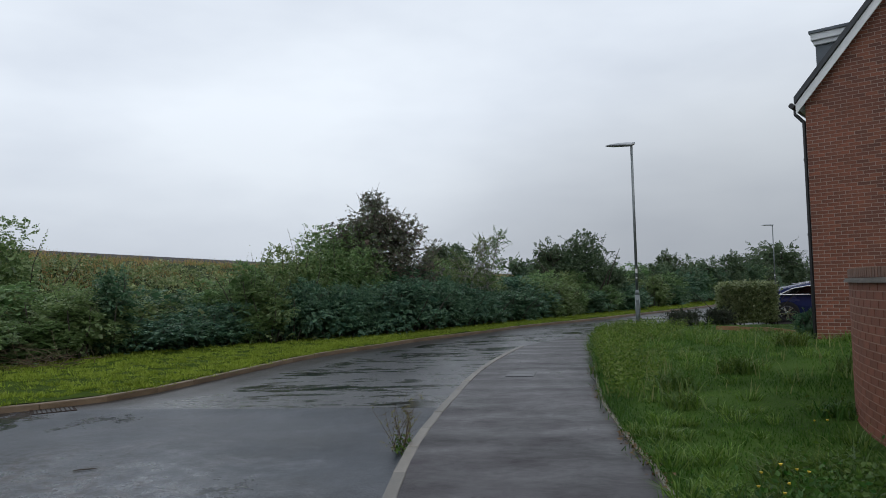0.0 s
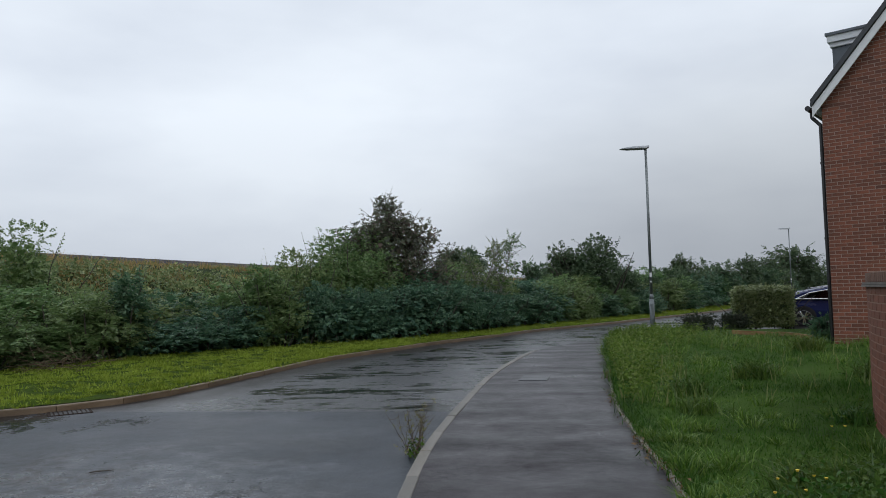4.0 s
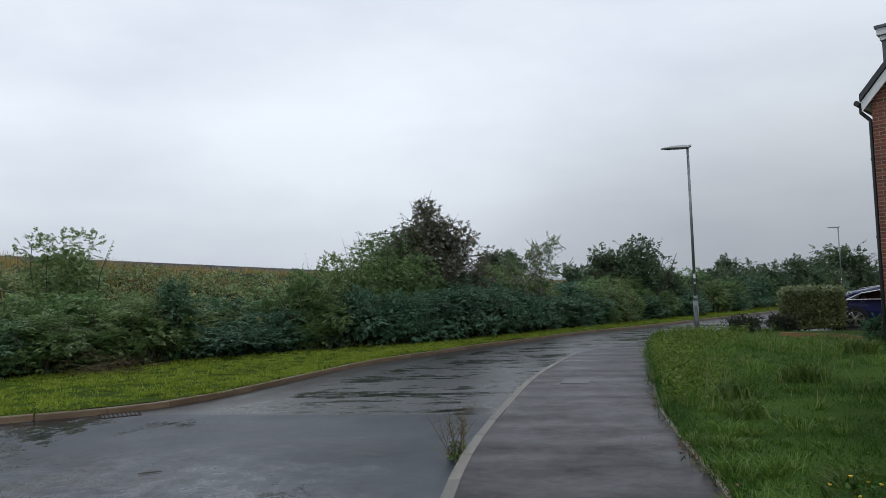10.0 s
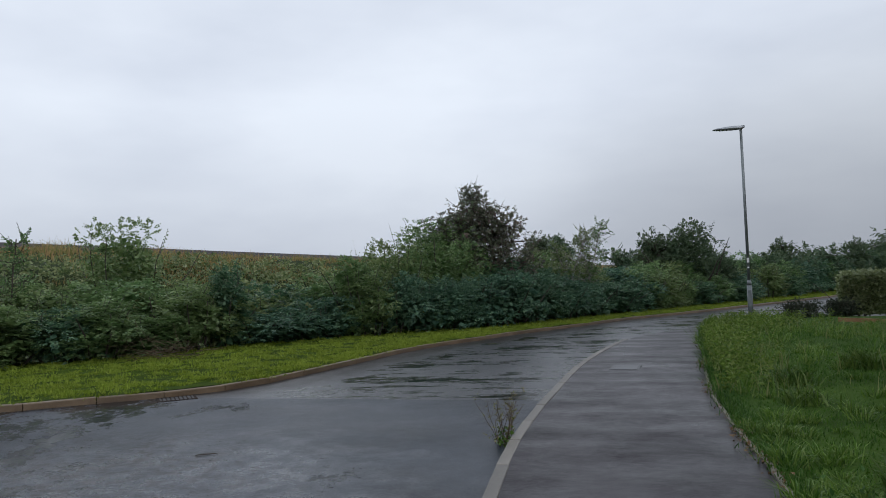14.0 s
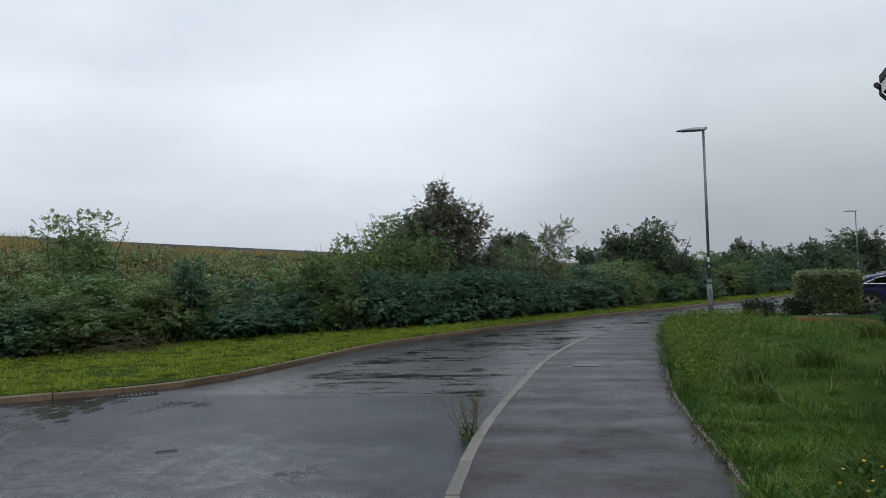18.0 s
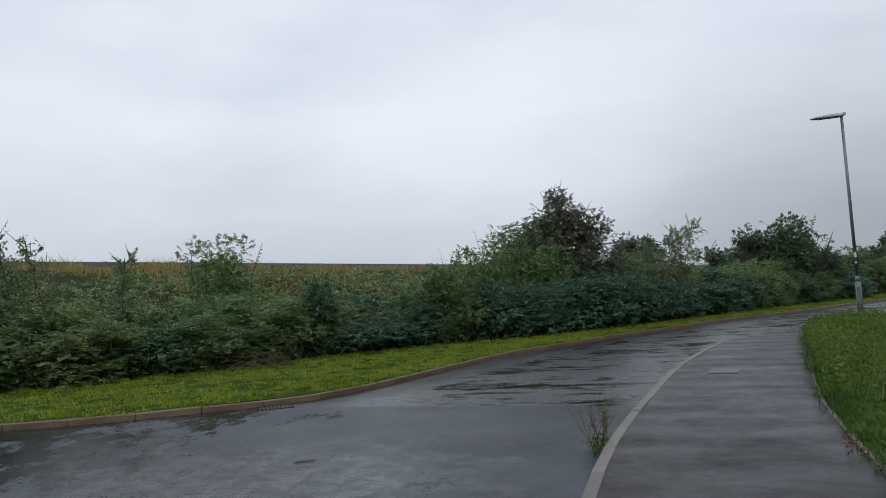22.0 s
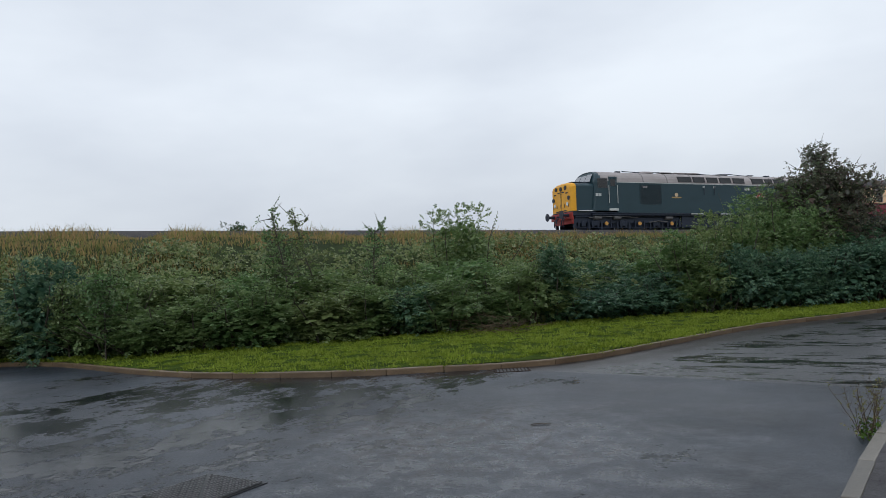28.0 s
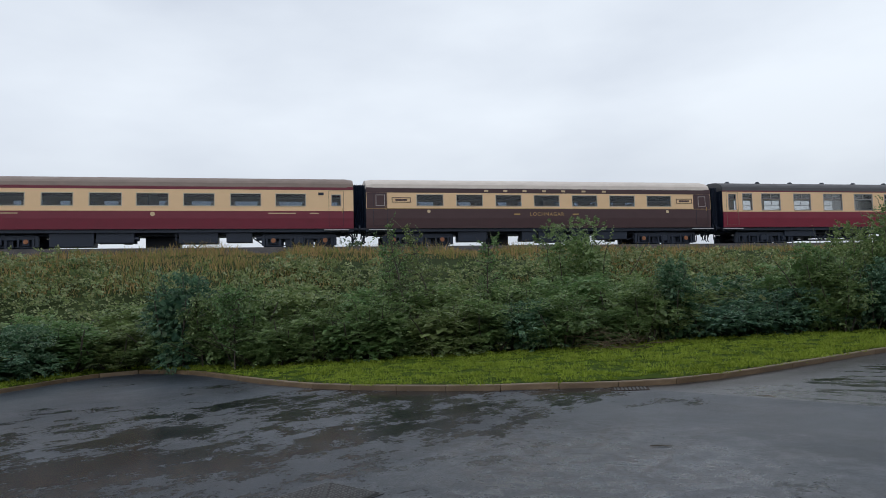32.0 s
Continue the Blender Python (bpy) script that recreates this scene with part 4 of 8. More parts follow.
def twig(rng, start, direction, length, wander=0.25, steps=5):
    pts, p, d = [np.array(start, float)], np.array(start, float), np.array(direction, float)
    d /= np.linalg.norm(d)
    for _ in range(steps):
        d = d + rng.normal(0, wander, 3)
        d /= np.linalg.norm(d)
        p = p + d * length / steps
        pts.append(p.copy())
    return np.array(pts)


def fans(rng, at, way, length, per, leaf, droop=0.25, hang=0.0, slim=0.36):
    """Leafy shoots: each has leaves set left and right along its stem and one at its tip. Returns the leaf corners."""
    n = len(at)
    way = way / (np.linalg.norm(way, axis=1)[:, None] + 1e-9)
    side = np.cross(way, (0.13, 0.07, 1.0)) + rng.normal(0, 0.25, (n, 3))
    side -= way * np.sum(side * way, axis=1)[:, None]
    side /= np.linalg.norm(side, axis=1)[:, None] + 1e-9
    face = np.cross(side, way)
    u = np.linspace(0.12, 1.0, per)[None, :, None]
    ln = (length * rng.uniform(0.6, 1.3, n))[:, None, None]
    down = np.array([0.0, 0.0, -1.0])
    pos = at[:, None] + way[:, None] * ln * u + down * droop * ln * u ** 2
    turn = np.where(np.arange(per) % 2 == 0, 1.0, -1.0)[None, :, None] * np.where(np.arange(per) == per - 1, 0.15, 1.0)[None, :, None]
    d = way[:, None] * 0.55 + side[:, None] * 0.85 * turn + down * hang + rng.normal(0, 0.22, (n, per, 3))
    d /= np.linalg.norm(d, axis=2)[..., None] + 1e-9
    nr = face[:, None] + rng.normal(0, 0.34, (n, per, 3))
    w = np.cross(d, nr)
    w /= np.linalg.norm(w, axis=2)[..., None] + 1e-9
    nr = np.cross(w, d)
    z = leaf * rng.uniform(0.7, 1.25, (n, per, 1)) * (1.1 - 0.35 * u)
    mid = pos + d * z * 0.48 + nr * z * 0.07
    tip = pos + d * z + down * z * 0.12
    return np.stack([pos, mid + w * z * slim, tip, mid - w * z * slim], 2).reshape(-1, 3)


def fan_stem(at, way, length, droop=0.25):
    u = np.linspace(0, 1.0, 5)[:, None]
    return at + np.asarray(way) * length * u - np.array([0, 0, droop]) * length * u ** 2


def leaf_mesh(name, corners, material):
    v = np.concatenate(corners)
    o = np.arange(len(v) // 4)[:, None] * 4
    return fast_mesh(name, v, np.concatenate([o + [0, 1, 2], o + [0, 2, 3]]), material)


def ball(rng, n, lift=0.0):
    d = rng.normal(0, 1, (n, 3))
    d[:, 2] += lift
    return d / np.linalg.norm(d, axis=1)[:, None]


def make_bush(seed, leaf_mat, bark, count=6000, leaf=0.092, height=2.5, width=1.1, spikes=9, label="", name="hedge_shrub", category="shrub", low=0.05, trunk=0.035, hang=0.15, per=7, lobes=20, stems=6):
    """A many-stemmed shrub: stems from the ground, leafy lobes with hollows between them, and some shoots that stand proud of the rest."""
    rng = np.random.default_rng(seed)
    ob = empty(name, Matrix(), label, category)
    specs, corners = [], []
    for k in range(stems):
        a = 2 * np.pi * k / stems + rng.uniform(-0.4, 0.4)
        foot = np.array([0.3 * np.cos(a) * width, 0.3 * np.sin(a) * width, 0.0])
        lean = rng.uniform(0.10, 0.42) * width
        stem = twig(rng, foot, (np.cos(a) * lean, np.sin(a) * lean, 1.0), height * rng.uniform(0.7, 0.9), 0.10, 5)
        specs.append((stem, np.linspace(trunk, 0.010, 6), 4))
    # lobes of the crown, each a tuft of shoots that point away from its middle
    h = (np.arange(lobes) + rng.random(lobes)) / lobes
    a = rng.uniform(0, 2 * np.pi, lobes)
    prof = np.sqrt(np.clip(1.0 - (np.abs(h - 0.38) / 0.66) ** 2.4, 0.05, 1))
    rad = width * rng.uniform(0.42 if lobes < 40 else 0.12, 0.78, lobes) * prof
    big = width * rng.uniform(0.30, 0.50, lobes) * (1 - 0.25 * h)
    mid = np.stack([rad * np.cos(a), rad * np.sin(a), low + 0.12 * height + h * height * 0.72], -1)
    n = count // per
    which = rng.choice(lobes, n, p=big ** 2 / np.sum(big ** 2))
    d = ball(rng, n, 0.35)
    at = mid[which] + d * (big[which] * rng.uniform(0.55, 0.95, n))[:, None]
    keep = at[:, 2] > low
    at, d = at[keep], d[keep]
    corners.append(fans(rng, at, d + (0, 0, 0.25) + rng.normal(0, 0.25, d.shape), leaf * 2.4, per, leaf, 0.3, hang))
    # larger shaded leaves inside close the view through
    m = count // 8
    d = ball(rng, m)
    inner = d * (rng.random(m) ** 0.4)[:, None] * (width * 0.62, width * 0.62, height * 0.36) + (0, 0, low + height * 0.42)
    corners.append(fans(rng, inner, d, leaf * 1.4, 1, leaf * 2.2, 0.1, 0.3, 0.42))
    for k in range(spikes):
        a, r = rng.uniform(0, 2 * np.pi), width * 0.7 * np.sqrt(rng.random())
        foot = np.array([r * np.cos(a), r * np.sin(a), height * rng.uniform(0.62, 0.80)])
        way = np.array([0.25 * np.cos(a) + rng.normal(0, 0.1), 0.25 * np.sin(a) + rng.normal(0, 0.1), 1.0])
        ln = min(0.75, height * rng.uniform(0.16, 0.34))
        specs.append((fan_stem(foot, way, ln, 0.0), np.linspace(0.009, 0.004, 5), 3))
        corners.append(fans(rng, foot[None], way[None], ln * 1.02, 12, leaf * 0.95, 0.0, 0.1))
    tagged(part("woody_frame", limbs(specs, bark, "woody_frame"), None, ob), kind="stuff")
    part("foliage", leaf_mesh("foliage", corners, leaf_mat), None, ob)
    return ob


def make_tree(seed, leaf_mat, bark, height, spread, count, leaf, label, name="tree", trunk=0.12, first=0.25, clump=0.3, droop=0.0, airy=0.0, levels=26, heart_share=0.45, heart_top=0.46, shoots=14, per=6):
    """A tree: tapered trunk, limbs, twigs, and leafy shoots in uneven clumps round the limbs' ends."""
    rng = np.random.default_rng(seed)
    ob = empty(name, Matrix(), label, "tree")
    axis = twig(rng, (0, 0, 0), (rng.normal(0, 0.06), rng.normal(0, 0.06), 1), height * 0.95, 0.07, 9)
    trunk_spec = [(axis, np.linspace(trunk, 0.012, 10), 8)]
    specs, spots, ends, corners = [], [], [], []
    for k in range(levels):
        f = first + (1 - first) * (k + rng.random()) / levels
        i = min(int(f * 9), 8)
        p = axis[i] + (axis[i + 1] - axis[i]) * (f * 9 - i)
        a = k * 2.4 + rng.uniform(-0.5, 0.5)
        reach = spread * (np.sin(np.pi * min(1, (f - first) / (1 - first) * 0.82 + 0.16)) ** 0.8) * rng.uniform(0.65, 1.1)
        limb = twig(rng, p, (np.cos(a), np.sin(a), rng.uniform(0.15, 0.8) - droop), max(reach, 0.25), 0.18, 5)
        specs.append((limb, np.linspace(trunk * 0.35, 0.006, 6), 4))
        ends.append(limb[2:])
        for j in range(4):
            b = limb[rng.integers(1, 6)]
            t = twig(rng, b, np.r_[rng.normal(0, 1, 2), rng.uniform(-0.3, 0.9) - droop], reach * rng.uniform(0.2, 0.5) + 0.15, 0.25, 3)
            specs.append((t, np.linspace(0.010, 0.004, 4), 3))
            spots.append(t[1:])
    for k in range(int(shoots * (1 + airy))):
        b = spots[rng.integers(0, len(spots))][-1]
        if b[2] > height * 0.5:
            way = np.array([rng.normal(0, 0.45), rng.normal(0, 0.45), 1.0])
            ln = height * rng.uniform(0.05, 0.12)
            specs.append((fan_stem(b, way, ln, 0.05), np.linspace(0.009, 0.004, 5), 3))
            corners.append(fans(rng, b[None], way[None], ln, 11, leaf * 0.9, 0.05, 0.1))
    if airy >= 0.5:
        pts = np.concatenate(spots)
        n = count // 4
        at = pts[rng.integers(0, len(pts), n)]
        corners.append(fans(rng, at, rng.normal(0, 1, (n, 3)) + (0, 0, 0.2), leaf * 2.0, 4, leaf, 0.5, 0.3))
    else:
        ends = np.concatenate(ends)
        lobes = ends[rng.integers(0, len(ends), levels * 2)]
        m = int(levels * 2.5 * heart_share) + 6
        d = ball(rng, m)
        heart = d * rng.uniform(0.55, 0.85, m)[:, None] * (spread * 0.80, spread * 0.80, height * (1 - first * 0.6) * heart_top) + (0, 0, height * (heart_top + first * 0.25))
        lobes = np.concatenate([lobes, heart])
        big = np.r_[np.full(levels * 2, clump * (0.75 if heart_share < 0.8 else 0.55)), np.full(m, clump * 1.15)] * rng.uniform(0.6, 1.25, len(lobes))
        n = int(count * (1 + heart_share) * 0.8) // per
        which = rng.choice(len(lobes), n, p=big ** 2 / np.sum(big ** 2))
        d = ball(rng, n, 0.3)
        at = lobes[which] + d * (big[which] * rng.uniform(0.4, 0.95, n))[:, None]
        keep = at[:, 2] > height * first * 0.4
        at, d = at[keep], d[keep]
        corners.append(fans(rng, at, d + (0, 0, 0.2) + rng.normal(0, 0.3, d.shape), leaf * 2.2, per, leaf, 0.25, 0.12))
        tips = np.stack([t[-1] for t in spots])
        lead = np.stack([t[-1] - t[-2] for t in spots])
        corners.append(fans(rng, tips - lead * 0.5, lead, leaf * 2.5, 7, leaf * 0.9, 0.15, 0.1))
        inner = lobes[rng.integers(0, len(lobes), count // 12)]
        inner = inner * (0.85, 0.85, 0.96) + rng.normal(0, clump * 0.3, inner.shape)
        corners.append(fans(rng, inner, ball(rng, len(inner)), leaf, 1, leaf * 2.0, 0.1, 0.3, 0.42))
    part("trunk", limbs(trunk_spec, bark, "trunk"), None, ob)
    tagged(part("woody_frame", limbs(specs, bark, "woody_frame"), None, ob), kind="stuff")
    part("crown", leaf_mesh("crown", corners, leaf_mat), None, ob)
    return ob


SAPLINGS = ((-16.35, 9.2, 1.7), (-15.0, 9.25, 1.9))


def polar(az, r):
    return np.array([-r * math.sin(radians(az)), r * math.cos(radians(az))])


def build_hedge():
    """Front row of shrubs behind the verge, then taller growth and single trees."""
    dark_label = "dark green dense hedge shrub behind the grass verge"
    light_label = "lighter green hazel shrub in the hedge row"
    kinds = [make_bush(11, M_HEDGE, M_BARK, label=dark_label, height=2.3, width=1.15, low=0.12, hang=0.8, leaf=0.084, count=7000),
             make_bush(12, M_HEDGE, M_BARK, label=dark_label, height=2.6, width=1.0, low=0.12, hang=0.75, leaf=0.082, count=7000),
             make_bush(13, M_HAZEL, M_BARK, label=light_label, height=2.5, width=1.05, low=0.12),
             make_bush(14, M_HEDGE, M_BARK, label=dark_label, height=2.2, width=1.2, leaf=0.084, low=0.12, hang=0.75, count=7000),
             make_bush(15, M_HAZEL, M_BARK, label=light_label, height=2.7, width=0.95, leaf=0.088, spikes=16, low=0.1),
             make_bush(16, M_HEDGE, M_BARK, 2600, 0.125, label=dark_label, height=2.4, width=1.15, low=0.4, stems=3, per=5),
             make_bush(17, M_HAZEL, M_BARK, 2600, 0.12, label=light_label, height=2.5, width=1.1, low=0.4, stems=3, per=5, spikes=14)]
    used = set()
    rng = np.random.default_rng(5)
    line = resample(HEDGE_LINE, 1.05)
    inner = offset_line(line, 0.85)
    for i, p in enumerate(inner):
        r, az = np.hypot(*p), math.degrees(math.atan2(-p[0], p[1]))
        if r > 75 or p[1] < -1:
            continue
        for row in range(2 if r < 60 else 1):
            at = p + (offset_line(line, 0.72 + 1.5 * row)[i] - line[i]) + rng.normal(0, 0.18, 2) - (p - line[i])
            k = int(rng.integers(0, 5))
            if -5 < az < 12 and row == 0:
                k = (0, 1, 3, 0, 3)[k]
            elif az > 38 and rng.random() < 0.5:
                k = (2, 4)[k % 2]
            elif row == 1 and rng.random() < 0.5:
                k = (2, 4)[k % 2]
            if row == 1 or r > 46:
                k = 6 if k in (2, 4) else 5
            tall = float(np.interp(az, [-30, -20, -16.5, -14.5, -8, -4, 3, 9, 13, 16, 20, 30, 40, 50, 58, 66, 75], [2.9, 2.95, 2.8, 2.15, 2.35, 2.6, 3.1, 3.1, 2.6, 2.15, 1.9, 2.05, 2.15, 2.1, 1.9, 1.7, 1.6]))
            h = (tall + 0.25 * row) * rng.uniform(0.86, 1.12) / 2.45
            wd = 1.0 * rng.uniform(0.9, 1.2)
            m = pose(at[0], at[1], float(terrain(at[None])[0]) + 0.18, 0, 0, rng.uniform(0, 360)) @ Matrix.Diagonal((wd, wd, h, 1))
            if k in used:
                copy_thing(kinds[k], m)
            else:
                used.add(k)
                kinds[k].matrix_basis = m
    for ob in kinds:
        ob["group"] = "hedge row"

    def put(ob, az, r, z=None, turn=0.0, scale=1.0):
        p = polar(az, r)
        zz = float(terrain(p[None])[0]) if z is None else z
        ob.matrix_basis = pose(p[0], p[1], zz + 0.05, 0, 0, turn) @ Matrix.Diagonal((scale, scale, scale, 1))
        return ob
    put(make_tree(21, M_THORN, M_BARK, 5.25, 1.7, 8000, 0.08, "dark reddish-green hawthorn tree with ragged twigs", "hawthorn_tree", 0.13, 0.16, 0.34, levels=56, heart_share=0.22, heart_top=0.42, shoots=34), 4.9, 26.0)
    put(make_bush(22, M_HAZEL, M_BARK, 24000, 0.078, 3.9, 2.35, 22, "broad green rounded shrubby tree beside the hawthorn", "hazel_tree", "tree", lobes=54, trunk=0.06), 8.2, 25.0)
    put(make_bush(27, M_HAZEL, M_BARK, 15000, 0.078, 2.95, 1.9, 22, "broad green rounded shrubby tree in the hedge", "hazel_tree", "tree", lobes=44, trunk=0.05), 11.6, 23.6)
    put(make_tree(23, M_THORN, M_BARK, 4.5, 1.95, 9000, 0.08, "dark hawthorn with bare twigs at its top", "hawthorn_tree", 0.11, 0.10, 0.34, levels=52, heart_share=0.32, heart_top=0.43, shoots=34), 2.7, 26.4)
    put(make_tree(28, M_THORN, M_BARK, 4.3, 1.5, 6500, 0.10, "dark hawthorn filling the gap between taller trees", "hawthorn_tree", 0.11, 0.08, 0.42, levels=40, heart_share=0.35, heart_top=0.44), 6.8, 25.6)
    put(make_bush(24, M_FARTREE, M_BARK, 13000, 0.10, 4.55, 1.95, 18, "rounded olive-green tree behind the hedge", "round_tree", "tree", lobes=54, trunk=0.08), -11.1, 38.5)
    put(make_tree(29, M_FARTREE, M_BARK, 3.5, 2.2, 8000, 0.12, "low rounded green tree behind the hedge", "round_tree", 0.15, 0.05, 0.5, levels=34, heart_share=0.4), -9.2, 39.5)
    put(make_tree(26, M_FARTREE, M_BARK, 2.5, 1.5, 6000, 0.12, "low rounded green tree behind the hedge", "round_tree", 0.15, 0.05, 0.5, levels=34, heart_share=0.4), -13.2, 40.5)
    for k, (az, h) in enumerate(((-1.9, 3.7), (-3.4, 3.9), (-4.2, 3.4), (-2.7, 3.3), (-0.9, 3.0))):
        put(make_tree(30 + k, M_BIRCH, M_BIRCH_BARK, h, 0.75, 1150, 0.075, "slender young birch with thin foliage", "birch_sapling", 0.035, 0.25, 0.20, airy=0.9, levels=22), az, 27.6 + 0.5 * k, turn=50 * k)
    for k, (az, h, r) in enumerate(((42.3, 3.75, 18.8), (45.0, 3.65, 18.6), (38.7, 3.15, 19.2), (46.4, 3.0, 19.2))):
        put(make_tree(40 + k, M_HAZEL, M_BARK, h, 0.42, 700, 0.075, "thin young sapling rising above the hedge", "hedge_sapling", 0.022, 0.35, 0.12, airy=0.9, levels=16), az, r, turn=70 * k)
    put(make_bush(50, M_HAZEL, M_BARK, 10000, 0.08, 4.1, 1.6, 2, "light green rounded bush above the brambles", "elder_bush", "shrub", lobes=40), 31.6, 22.8)
    put(make_bush(51, M_HEDGE, M_BARK, 4600, 0.10, 2.35, 0.7, 8, "dark green upright shrub with waving top shoots", "tall_shrub"), 24.5, 19.6)
    put(make_bush(52, M_HAZEL, M_BARK, 4600, 0.09, 2.7, 0.8, 12, "green upright shrub with tall shoots", "tall_shrub"), 15.0, 21.6)
    put(make_bush(53, M_HEDGE, M_BARK, 6400, 0.09, 2.6, 1.0, 8, "dark green upright shrub among brambles", "tall_shrub"), 62.0, 19.6)
    put(make_bush(54, M_HAZEL, M_BARK, 5600, 0.09, 2.2, 1.0, 8, "dark green shrub at the end of the verge", "tall_shrub"), 58.0, 18.6)
    for k, (x, y, h) in enumerate(SAPLINGS):
        sap = make_tree(70 + k, M_HAZEL, M_BARK, h, 0.5, 1500, 0.08, "small sapling with a bare stem in front of the hedge", "hedge_sapling", 0.022, 0.3, 0.16, airy=0.6, levels=20)
        sap.matrix_basis = pose(x, y, 0.1, 0, 0, 60 * k)
    # hedge and trees in the distance along the bending road
    far = [make_tree(60, M_FARTREE, M_BARK, 5.2, 3.0, 3400, 0.26, "far dark green tree beyond the road bend", "far_tree", 0.16, 0.12, 0.7, levels=22),
           make_tree(61, M_FARTREE, M_BARK, 4.4, 3.4, 3400, 0.26, "far dark green tree beyond the road bend", "far_tree", 0.16, 0.1, 0.7, levels=22)]
    spots = [(-14.8, 44, 0.44), (-16.5, 47, 0.60), (-18.2, 51, 0.68), (-19.9, 55, 0.68), (-21.4, 59, 0.70), (-22.8, 63, 0.66), (-24.0, 70, 0.72), (-25.2, 80, 1.12), (-27.6, 84, 0.8), (-29.2, 86, 0.8), (-31, 88, 0.8),
             (-6.6, 50, 0.62), (-8.2, 52, 0.66), (0.2, 55, 0.5), (-1.6, 56, 0.48)]
    for i, (az, r, s) in enumerate(spots):
        ob = far[i] if i < 2 else copy_thing(far[i % 2], Matrix())
        p = polar(az, r)
        ob.matrix_basis = pose(p[0], p[1], float(terrain(p[None])[0]), 0, 0, 83 * i) @ Matrix.Diagonal((s, s, s, 1))
    p = polar(48.5, 118)
    conifer = make_tree(65, M_FARTREE, M_BARK, 7.0, 3.4, 3000, 0.3, "dark far tree beyond the railway", "far_tree", 0.2, 0.1, 0.6, levels=20)
    conifer.matrix_basis = pose(p[0], p[1], 4.2)


# ---------------------------------------------------------------- house and garden wall
HOUSE_YAW = -40.0
WALL_C, WALL_R = polar(-64.1, 10.57), 6.0
HOUSE_CORNER = polar(-27.4, 17.0)
GABLE_DIR = np.array([math.cos(radians(HOUSE_YAW)), math.sin(radians(HOUSE_YAW))])
GABLE_BACK = np.array([-math.sin(radians(HOUSE_YAW)), math.cos(radians(HOUSE_YAW))])
HOUSE_W, HOUSE_L, EAVE_H, HOUSE_Z, PITCH = 8.6, 9.0, 5.12, 0.25, 50.0


def in_house(xy):
    d = xy - HOUSE_CORNER
    a, b = d @ GABLE_DIR, d @ GABLE_BACK
    return (a > -0.1) & (a < HOUSE_W + 0.1) & (b > -0.05) & (b < HOUSE_L)


def boxes_mesh(name, centres, sizes, material, axes=None):
    """Many small blocks in one mesh; axes: a 3x3 frame shared by all."""
    c, s = np.asarray(centres, float), np.asarray(sizes, float) / 2
    corner = np.array([[x, y, z] for x in (-1, 1) for y in (-1, 1) for z in (-1, 1)], float)
    v = corner[None] * s[:, None]
    if axes is not None:
        v = v @ np.asarray(axes)
    v = (v + c[:, None]).reshape(-1, 3)
    q = np.array([[0, 1, 3, 2], [4, 6, 7, 5], [0, 4, 5, 1], [2, 3, 7, 6], [0, 2, 6, 4], [1, 5, 7, 3]])
    f = (np.arange(len(c))[:, None, None] * 8 + q[None]).reshape(-1, 4)
    return fast_mesh(name, v, f, material)


